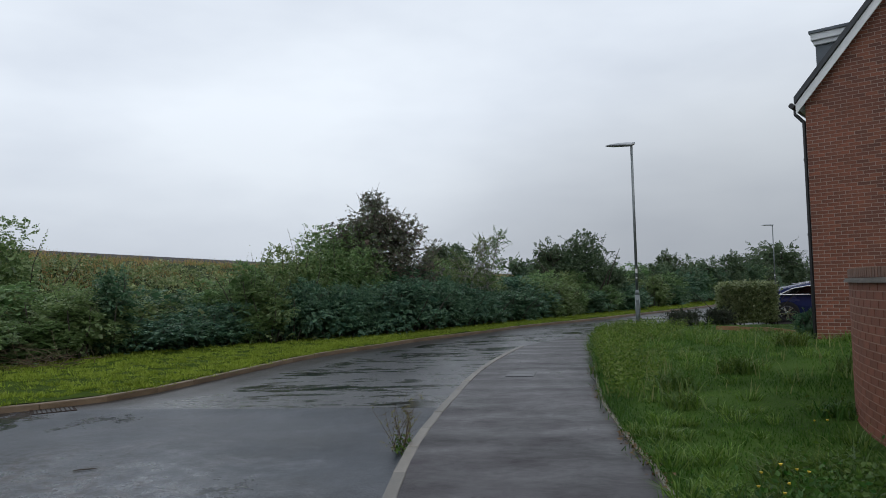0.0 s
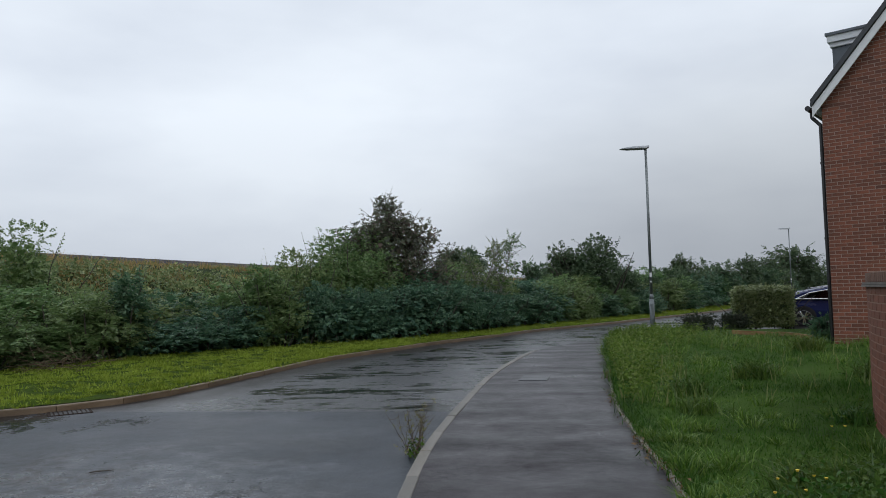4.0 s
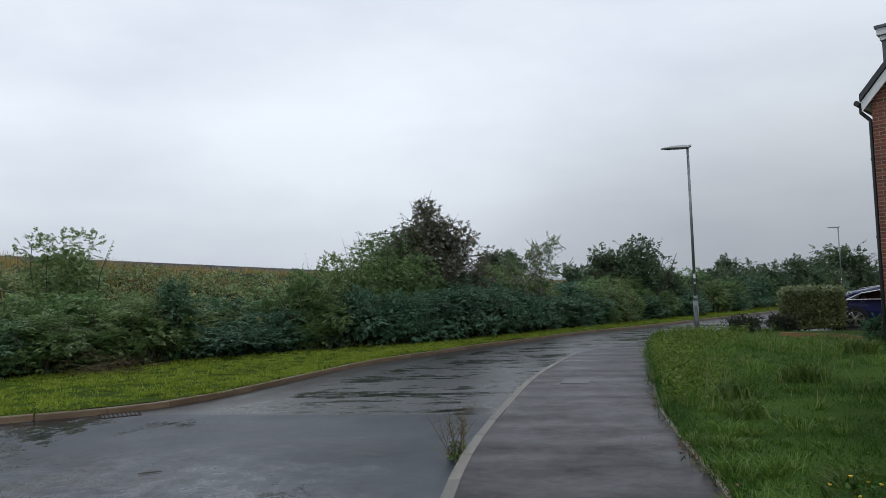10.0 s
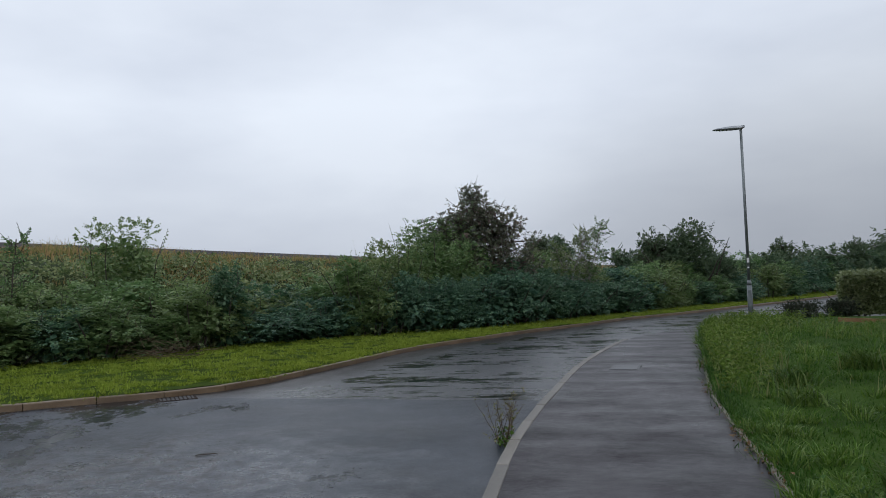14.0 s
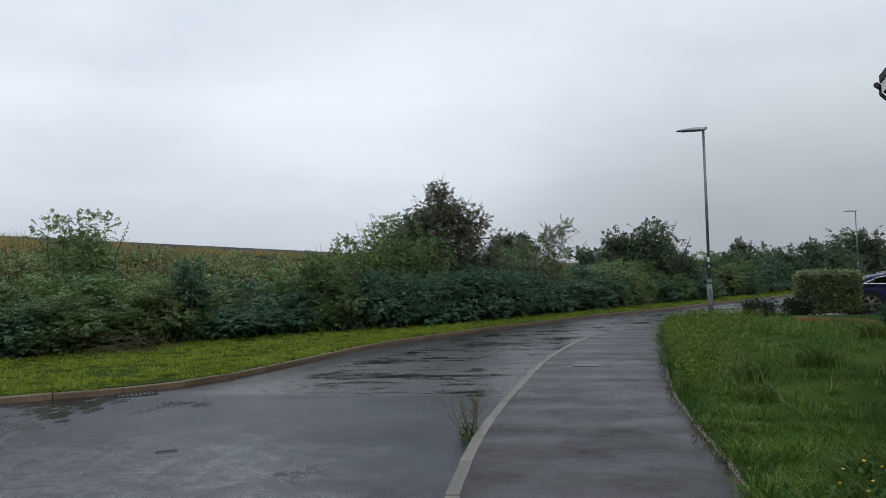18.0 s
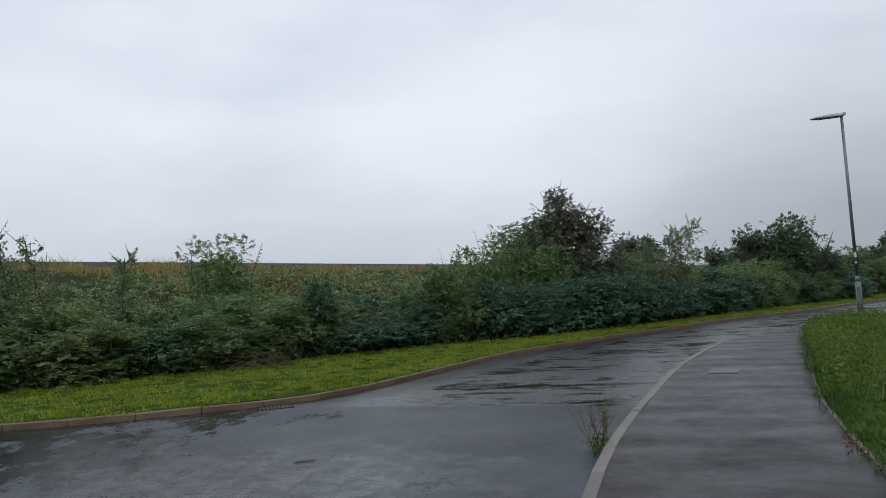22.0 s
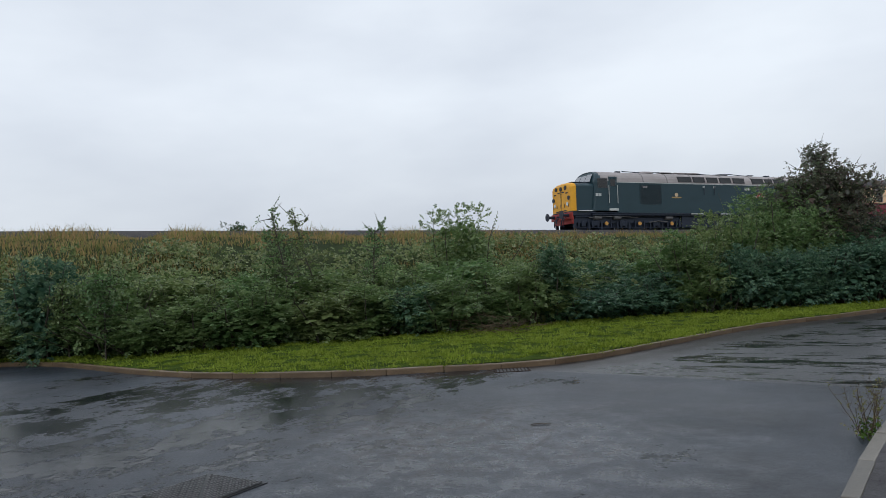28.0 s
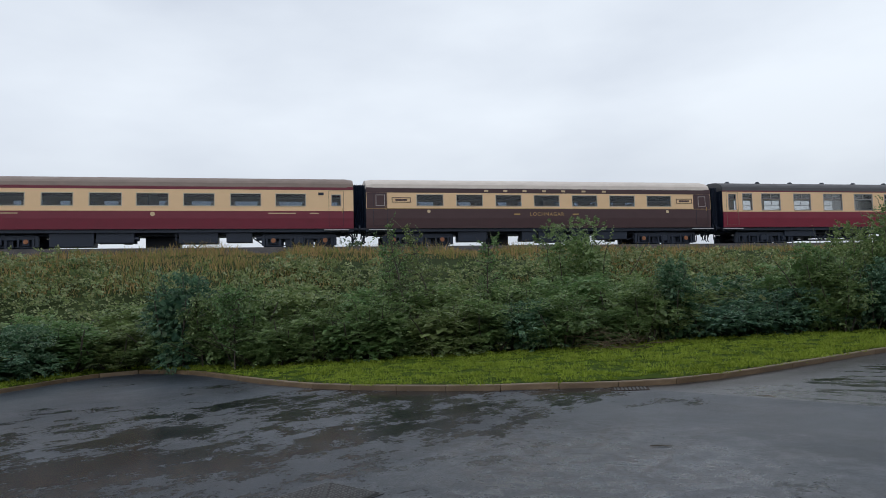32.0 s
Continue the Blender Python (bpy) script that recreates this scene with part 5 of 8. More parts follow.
def build_house():
    m = pose(HOUSE_CORNER[0], HOUSE_CORNER[1], HOUSE_Z, 0, 0, HOUSE_YAW)
    house = empty("house", m, "red brick house with a steep dark roof and white bargeboards", "house")
    ridge = EAVE_H + HOUSE_W / 2 * math.tan(radians(PITCH))
    # local x runs along the gable, y into the house
    win = (1.70, 2.84, 0.80, 1.90)
    bm = bmesh.new()
    add_box(bm, win[0] / 2, 0.16, EAVE_H / 2 - 0.3, win[0], 0.28, EAVE_H + 0.6)
    add_box(bm, (win[1] + HOUSE_W) / 2, 0.16, EAVE_H / 2 - 0.3, HOUSE_W - win[1], 0.28, EAVE_H + 0.6)
    add_box(bm, (win[0] + win[1]) / 2, 0.16, win[2] / 2 - 0.3, win[1] - win[0], 0.28, win[2] + 0.6)
    add_box(bm, (win[0] + win[1]) / 2, 0.16, (win[3] + EAVE_H) / 2, win[1] - win[0], 0.28, EAVE_H - win[3])
    vs = [bm.verts.new(p) for p in ((0, 0.02, EAVE_H), (HOUSE_W, 0.02, EAVE_H), (HOUSE_W / 2, 0.02, ridge), (0, 0.30, EAVE_H), (HOUSE_W, 0.30, EAVE_H), (HOUSE_W / 2, 0.30, ridge))]
    for f in ((0, 1, 2), (5, 4, 3), (0, 3, 4, 1), (1, 4, 5, 2), (2, 5, 3, 0)):
        bm.faces.new([vs[i] for i in f])
    wall = part("gable_wall", bm, M_MORTAR, house, "red brick gable wall with pale mortar")
    sides = bmesh.new()
    add_box(sides, 0.15, HOUSE_L / 2 + 0.1, EAVE_H / 2 - 0.3, 0.28, HOUSE_L - 0.3, EAVE_H + 0.6)
    add_box(sides, HOUSE_W - 0.15, HOUSE_L / 2 + 0.1, EAVE_H / 2 - 0.3, 0.28, HOUSE_L - 0.3, EAVE_H + 0.6)
    add_box(sides, HOUSE_W / 2, HOUSE_L, EAVE_H / 2 - 0.3, HOUSE_W, 0.28, EAVE_H + 0.6)
    part("side_walls", sides, M_BRICK_SET, house)
    # roof slopes, their white bargeboard, gutter and pipe
    tan = math.tan(radians(PITCH))
    for sgn, name in ((0, "roof_slope"), (1, "roof_slope")):
        roof = bmesh.new()
        over = 0.16
        x0, z0 = -over, EAVE_H - over * tan
        pts = [(x0, z0 + 0.06), (HOUSE_W / 2, ridge + 0.06), (HOUSE_W / 2, ridge + 0.2), (x0, z0 + 0.2)]
        if sgn:
            pts = [(HOUSE_W - a, b) for a, b in pts]
        ring = [[roof.verts.new((a, y, b)) for a, b in pts] for y in (-0.22, HOUSE_L + 0.2)]
        for k in range(4):
            roof.faces.new((ring[0][k], ring[0][(k + 1) % 4], ring[1][(k + 1) % 4], ring[1][k]))
        roof.faces.new(ring[0])
        roof.faces.new(ring[1][::-1])
        bmesh.ops.recalc_face_normals(roof, faces=roof.faces)
        part(name, roof, M_ROOF_TILE, house)
        board = bmesh.new()
        pts = [(x0 + 0.02, z0 - 0.16), (HOUSE_W / 2, ridge - 0.18), (HOUSE_W / 2, ridge + 0.055), (x0 + 0.02, z0 + 0.055)]
        if sgn:
            pts = [(HOUSE_W - a, b) for a, b in pts]
        ring = [[board.verts.new((a, y, b)) for a, b in pts] for y in (-0.17, -0.14)]
        for k in range(4):
            board.faces.new((ring[0][k], ring[0][(k + 1) % 4], ring[1][(k + 1) % 4], ring[1][k]))
        board.faces.new(ring[0])
        board.faces.new(ring[1][::-1])
        bmesh.ops.recalc_face_normals(board, faces=board.faces)
        part("bargeboard", board, M_WHITE, house, "white painted bargeboard")
    zg = EAVE_H - 0.16 * tan
    part("eaves_board", box(-0.08, HOUSE_L / 2 + 0.1, zg + 0.02, 0.14, HOUSE_L - 0.2, 0.12), M_WHITE, house, "white eaves board")
    gut = bmesh.new()
    add_cyl(gut, (-0.22, -0.2, zg + 0.03), (-0.22, HOUSE_L + 0.2, zg + 0.03), 0.055)
    part("gutter", gut, M_BLACK_PVC, house, "black half-round gutter")
    pipe = bmesh.new()
    add_cyl(pipe, (-0.22, 0.12, zg), (-0.22, 0.12, zg - 0.12), 0.036)
    add_cyl(pipe, (-0.22, 0.12, zg - 0.11), (-0.06, 0.12, zg - 0.30), 0.036)
    add_cyl(pipe, (-0.06, 0.12, zg - 0.28), (-0.06, 0.12, -0.05), 0.036)
    for z in (0.6, 2.2, 3.8):
        add_cyl(pipe, (-0.06, 0.12, z), (-0.06, 0.12, z + 0.05), 0.046)
    part("downpipe", pipe, M_BLACK_PVC, house, "black plastic downpipe")
    # dormer on the road-side slope
    dormer = part("dormer", box(0.90, 1.85, 5.62, 1.7, 1.6, 1.75), M_LEAD, house, "lead-grey dormer with a white flat roof edge")
    part("dormer_fascia", box(0.90, 1.85, 6.67, 1.84, 1.86, 0.15, 0.01), M_WHITE, dormer, "white dormer fascia")
    part("dormer_moulding", box(0.90, 1.85, 6.545, 1.76, 1.72, 0.10, 0.01), M_WHITE, dormer)
    part("dormer_roof", box(0.90, 1.85, 6.775, 1.90, 1.94, 0.06), M_LEAD, dormer)
    part("dormer_window", box(0.04, 1.85, 5.95, 0.04, 1.1, 1.0), M_GLASS, dormer)
    # ground-floor window with leaded lattice
    x0, x1, z0, z1 = win
    fr = bmesh.new()
    for a in ((x0 + 0.03, 0.09, (z0 + z1) / 2, 0.06, 0.07, z1 - z0), (x1 - 0.03, 0.09, (z0 + z1) / 2, 0.06, 0.07, z1 - z0), ((x0 + x1) / 2, 0.09, z0 + 0.03, x1 - x0 - 0.12, 0.07, 0.06), ((x0 + x1) / 2, 0.09, z1 - 0.03, x1 - x0 - 0.12, 0.07, 0.06)):
        add_box(fr, *a)
    window = part("window", fr, M_WHITE, house, "white window frame with leaded lattice")
    part("pane", box((x0 + x1) / 2, 0.10, (z0 + z1) / 2, x1 - x0 - 0.12, 0.012, z1 - z0 - 0.12), M_GLASS, window)
    lat = bmesh.new()
    for k in range(-9, 12):
        for sg in (1, -1):
            c = x0 + (k + 0.5) * 0.11
            a, b = Vector((c, 0.088, z0 + 0.06)), Vector((c + sg * (z1 - z0 - 0.12) * 0.6, 0.088, z1 - 0.06))
            pa = [a + (b - a) * f for f in np.linspace(0, 1, 25)]
            pa = [p for p in pa if x0 + 0.06 < p.x < x1 - 0.06]
            if len(pa) > 1:
                add_cyl(lat, pa[0], pa[-1], 0.006, n=4)
    part("lattice", lat, M_LEAD, window, "lead lattice strips")
    part("room_wall", box((x0 + x1) / 2, 1.2, 1.5, 2.4, 0.05, 2.4), M_DARK, house)
    part("lintel", box((x0 + x1) / 2, 0.02, z1 + 0.11, x1 - x0 + 0.2, 0.03, 0.215), M_COPING_BRICK, house, "dark soldier-course lintel")
    part("sill", box((x0 + x1) / 2, -0.03, z0 - 0.04, x1 - x0 + 0.1, 0.12, 0.08, 0.01), M_COPING, house)
    # bricks of the gable, in stretcher bond
    shared = None
    rest_c, rest_s = [], []
    count = 0
    for row in range(int((ridge + 0.3) / 0.075)):
        z = -0.30 + row * 0.075 + 0.0375
        lim0, lim1 = 0.0, HOUSE_W
        if z > EAVE_H - 0.05:
            lim0 = (z + 0.05 - EAVE_H) / tan
            lim1 = HOUSE_W - lim0
        x = -0.1125 * (row % 2)
        while x < lim1:
            a, b = max(x, lim0), min(x + 0.215, lim1)
            x += 0.225
            # courses are cut at the opening and at the lintel
            if win[2] - 0.04 < z < win[3] + 0.23:
                o0, o1 = (win[0], win[1]) if z < win[3] else (win[0] - 0.1, win[1] + 0.1)
                if a > o0 - 0.03 and b < o1 + 0.03:
                    continue
                if a < o0 < b:
                    b = o0 - 0.006
                elif a < o1 < b:
                    a = o1 + 0.006
            if b - a < 0.03:
                continue
            full = b - a > 0.21
            if full and count < 300 and a < 1.95 and 0.2 < z < 4.9 and (row * 7 + int(a * 10)) % 2 == 0:
                if shared is None:
                    bm = box(0, 0, 0, 0.213, 0.06, 0.062)
                    shared = bpy.data.meshes.new("brick")
                    bm.to_mesh(shared)
                    bm.free()
                    shared.materials.append(M_BRICK)
                ob = new("brick", shared)
                ob.parent = wall
                ob.matrix_basis = pose((a + b) / 2, 0.045 + RNG.uniform(-0.001, 0.002), z)
                count += 1
            else:
                rest_c.append(((a + b) / 2, 0.045 + RNG.uniform(-0.001, 0.002), z))
                rest_s.append((b - a - 0.002, 0.06, 0.062))
    tagged(part("brickwork", boxes_mesh("brickwork", rest_c, rest_s, M_BRICK_ISLE), None, wall), kind="stuff")


def build_garden_wall():
    """A curving garden wall of stretcher-bond brick with tile creasing and a brick-on-edge coping."""
    g0 = 0.16
    holder = empty("garden_wall", Matrix(), "curved red brick garden wall with grey coping", "wall")
    top = 1.50
    a_tan = math.atan2(-WALL_C[1], -WALL_C[0])
    a0, a1 = a_tan - 1.45, a_tan + 0.75

    def arc(r0, r1, z0, z1, name, mat, parent, n=60):
        bm = bmesh.new()
        rings = []
        for a in np.linspace(a0, a1, n):
            c, s = math.cos(a), math.sin(a)
            rings.append([bm.verts.new((WALL_C[0] + r * c, WALL_C[1] + r * s, z)) for r, z in ((r0, z0), (r1, z0), (r1, z1), (r0, z1))])
        for p, q in zip(rings[:-1], rings[1:]):
            for k in range(4):
                bm.faces.new((p[k], p[(k + 1) % 4], q[(k + 1) % 4], q[k]))
        bm.faces.new(rings[0])
        bm.faces.new(rings[-1][::-1])
        bmesh.ops.recalc_face_normals(bm, faces=bm.faces)
        return part(name, bm, mat, parent)
    core = arc(WALL_R - 0.21, WALL_R - 0.003, g0 - 0.3, top - 0.001, "wall_core", M_WALL_MORTAR, holder)
    arc(WALL_R - 0.26, WALL_R + 0.045, top, top + 0.02, "tile_creasing", M_COPING, holder)
    arc(WALL_R - 0.25, WALL_R + 0.035, top + 0.022, top + 0.042, "tile_creasing", M_COPING, holder)
    cap = arc(WALL_R - 0.2, WALL_R - 0.006, top + 0.043, top + 0.13, "coping_core", M_WALL_MORTAR, holder)
    bm = box(0, 0, 0, 0.215, 0.102, 0.065, 0.003)
    me = bpy.data.meshes.new("brick")
    bm.to_mesh(me)
    bm.free()
    me.materials.append(M_BRICK_WALL)
    step = 0.225 / WALL_R
    rest_c, rest_s, made = [], [], 0
    for row in range(int((top - g0 + 0.2) / 0.075)):
        z = top - 0.0375 - 0.075 * row
        a = a0 + step * (0.5 if row % 2 else 0.0)
        while a < a1 - step:
            ang = a + step / 2
            c = (WALL_C[0] + (WALL_R - 0.05) * math.cos(ang), WALL_C[1] + (WALL_R - 0.05) * math.sin(ang), z)
            vis = WALL_VIS[0] < ang - a_tan < WALL_VIS[1]
            if vis and made < 300:
                ob = new("brick", me)
                ob.parent = core
                ob.matrix_basis = pose(*c, 0, 0, math.degrees(ang) + 90 + RNG.uniform(-0.4, 0.4))
                made += 1
            else:
                rest_c.append((c, ang))
            a += step
    v, f = [], []
    for (c, ang) in rest_c:
        t = np.array([-math.sin(ang), math.cos(ang), 0])
        n = np.array([math.cos(ang), math.sin(ang), 0])
        o = len(v)
        for sx in (-1, 1):
            for sy in (-1, 1):
                for sz in (-1, 1):
                    v.append(np.array(c) + t * sx * 0.1075 + n * sy * 0.051 + np.array([0, 0, sz * 0.0325]))
        f += [tuple(o + i for i in q) for q in ((0, 1, 3, 2), (4, 6, 7, 5), (0, 4, 5, 1), (2, 3, 7, 6), (0, 2, 6, 4), (1, 5, 7, 3))]
    tagged(part("brickwork", fast_mesh("brickwork", v, f, M_BRICK_ISLE), None, core), kind="stuff")
    bm = box(0, 0, 0, 0.065, 0.215, 0.092, 0.006)
    me2 = bpy.data.meshes.new("coping_brick")
    bm.to_mesh(me2)
    bm.free()
    me2.materials.append(M_COPING_BRICK)
    a = a0
    while a < a1:
        ob = new("coping_brick", me2)
        ob.parent = cap
        ob.matrix_basis = pose(WALL_C[0] + (WALL_R - 0.10) * math.cos(a), WALL_C[1] + (WALL_R - 0.10) * math.sin(a), top + 0.090, 0, 0, math.degrees(a) + 90)
        a += 0.075 / WALL_R


WALL_VIS = (-1.02, -0.50)
M_WEED = leaf_material("broad_weed_leaves", ((0.045, 0.10, 0.018), (0.07, 0.135, 0.024), (0.12, 0.19, 0.04)), 0.42, 0.35, 0.35)
M_TREAD = surface("worn_iron_tread", (0.08, 0.082, 0.085), (0.20, 0.202, 0.206), 10.0, 0.34, 0.1, metal=0.4, grain=80, bump_strength=0.15)
M_COPING_BRICK = surface("weathered_coping_brick", (0.10, 0.050, 0.034), (0.20, 0.105, 0.070), 9.0, 0.75, grain=90, bump_strength=0.3, random_value=0.35)
M_BRICK_WALL = surface("orange_red_brick", (0.125, 0.038, 0.021), (0.215, 0.070, 0.038), 7.0, 0.7, 0.1, grain=120, bump_strength=0.35, random_value=0.3)


def isle_brick():
    m, nt, b = nodes_of("red_brick_courses_varied")
    geo = nt.nodes.new("ShaderNodeNewGeometry")
    col = ramp(nt, geo.outputs["Random Per Island"], ((0.0, (0.105, 0.034, 0.020)), (0.35, (0.17, 0.054, 0.031)), (0.7, (0.22, 0.071, 0.038)), (1.0, (0.285, 0.095, 0.050))))
    fine = noise_node(nt, 90.0, 3.0)
    col = mixed(nt, maths(nt, "MULTIPLY", fine, 0.5), col, (0.10, 0.045, 0.032))
    nt.links.new(col, b.inputs["Base Color"])
    b.inputs["Roughness"].default_value = 0.78
    bump(nt, b, fine, 0.4, 0.004)
    return m


M_BRICK_ISLE = isle_brick()


# ---------------------------------------------------------------- street furniture and small things
def make_lamp_post():
    post = empty("street_lamp", Matrix(), "grey galvanised street lamp with a flat head", "street lamp")
    base = cyl((0, 0, 0), (0, 0, 1.15), 0.078, 0.074, 20)
    add_cyl(base, (0, 0, 1.15), (0, 0, 1.30), 0.074, 0.048, 20)
    part("base_column", base, M_GALV, post, smooth=True)
    part("column", cyl((0, 0, 1.28), (0, 0, 6.02), 0.046, 0.040, 18), M_GALV, post, smooth=True)
    part("door", box(0.0, -0.076, 0.75, 0.09, 0.012, 0.5, 0.004), M_GALV, post)
    head = bmesh.new()
    prof = [(0.10, 0.05, 0.03), (0.0, 0.085, 0.085), (-0.12, 0.12, 0.095), (-0.40, 0.15, 0.085), (-0.70, 0.13, 0.05), (-0.82, 0.06, 0.018)]
    rings = []
    for x, w, h in prof:
        zc = 6.02 + 0.02 * (-x / 0.8) + 0.02 * (x > 0.05)
        rings.append([head.verts.new((x, w * math.cos(a), zc + h * (math.sin(a) if math.sin(a) > 0 else 0.45 * math.sin(a)))) for a in np.linspace(0, 2 * np.pi, 14, endpoint=False)])
    for p, q in zip(rings[:-1], rings[1:]):
        for k in range(14):
            head.faces.new((p[k], p[(k + 1) % 14], q[(k + 1) % 14], q[k]))
    head.faces.new(rings[0])
    head.faces.new(rings[-1][::-1])
    bmesh.ops.recalc_face_normals(head, faces=head.faces)
    lamp = part("lamp_head", head, M_LAMP_HEAD, post, smooth=True)
    part("lens", box(-0.42, 0, 6.012, 0.42, 0.17, 0.02, 0.006), M_GLASS, lamp)
    fin = bmesh.new()
    add_box(fin, 0.07, 0, 6.07, 0.10, 0.03, 0.07)
    part("photocell", fin, M_LAMP_HEAD, lamp)
    part("label", box(0, -0.047, 1.92, 0.07, 0.012, 0.14, 0.002), M_STICKER, post, "white label plate")
    part("label", box(0, -0.047, 1.70, 0.05, 0.012, 0.05, 0.002), M_STICKER, post, "small white label")
    return post


def build_lamps():
    a = make_lamp_post()
    p = polar(-15.22, 22.7)
    a.matrix_basis = pose(p[0], p[1], 0.10, 0.0, 0.0, -15) @ Matrix.Diagonal((0.94, 0.94, 0.942, 1))
    q = polar(-24.9, 61.0)
    b = copy_thing(a, pose(q[0], q[1], 0.05, 0, 0, -20))
    b["label"] = "grey street lamp standing beyond the road bend"


def build_covers():
    c = empty("utility_cover", pose(1.29, 11.96, 0.097, 0, 0, -12) @ Matrix.Diagonal((0.92, 0.92, 1, 1)), "pale worn steel utility cover in the footpath", "manhole cover")
    part("frame", box(0, 0, 0, 0.50, 0.72, 0.012, 0.003), M_IRON, c)
    part("lid", box(0, -0.17, 0.004, 0.43, 0.315, 0.012, 0.003), M_COVER, c)
    part("lid", box(0, 0.17, 0.004, 0.43, 0.315, 0.012, 0.003), M_COVER, c)
    m = empty("manhole_cover", pose(-4.67, 3.63, 0.003, 0, 0, 1) @ Matrix.Diagonal((0.68, 0.68, 1, 1)), "square cast-iron manhole cover with raised chevrons", "manhole cover")
    part("frame", box(0, 0, 0, 1.0, 1.0, 0.01, 0.003), M_IRON, m)
    for sg in (1, -1):
        bm = bmesh.new()
        h = 0.47
        vs = [bm.verts.new((x * h, y * h, 0.010)) for x, y in ((-1, -1 * sg), (1, -1 * sg), (-1 * sg * sg, 1 * sg))] if sg == 1 else [bm.verts.new((x * h, y * h, 0.010)) for x, y in ((1, 1), (-0.94, 1), (1, -0.94))]
        bm.faces.new(vs)
        bmesh.ops.recalc_face_normals(bm, faces=bm.faces)
        ridges = boxes_chevrons(sg)
        plate = part("plate", bm, M_IRON, m)
        tagged(part("tread_pattern", ridges, None, plate), kind="stuff")
    g = empty("drain_grate", pose(-5.36, 10.03, 0.002, 0, 0, 32), "dark cast-iron drain grate beside the kerb", "drain")
    part("frame", box(0, 0, 0, 0.55, 0.42, 0.012, 0.003), M_GRATE, g)
    # near-black plate stands for the shade in the opening below the bars
    part("gap", box(0, 0, 0.0045, 0.47, 0.34, 0.005), M_DARK, g)
    for k in range(8):
        part("bar", box(-0.20 + 0.057 * k, 0, 0.0065, 0.020, 0.34, 0.006, 0.001), M_GRATE, g)
    s = empty("stick", pose(-3.22, 6.56, 0.0, 0, 0, 24) @ Matrix.Diagonal((0.62, 0.62, 0.7, 1)), "thin dark fallen stick lying on the wet road", "stick")
    part("stem", limbs([(np.array([(-0.16, 0, 0.012), (-0.05, 0.012, 0.016), (0.06, -0.004, 0.013), (0.17, 0.01, 0.012)]), (0.007, 0.009, 0.008, 0.004), 6)], M_BARK, "stem"), None, s)
    part("side_twig", limbs([(np.array([(0.03, 0, 0.013), (0.07, 0.03, 0.014), (0.10, 0.05, 0.011)]), (0.005, 0.004, 0.002), 5)], M_BARK, "side_twig"), None, s)


def boxes_chevrons(sg):
    """Fine raised bars in alternating directions over one triangular half."""
    c0, s0, c1, s1 = [], [], [], []
    step = 0.052
    for i in range(18):
        for j in range(18):
            x, y = -0.442 + step * i, -0.442 + step * j
            if (x + y) * sg < -0.03:
                d = ((0.040, 0.016, 0.012) if (i + j) % 2 else (0.016, 0.040, 0.012))
                c0.append((x, y, 0.014))
                s0.append(d)
    return boxes_mesh("tread_pattern", c0, s0, M_TREAD)


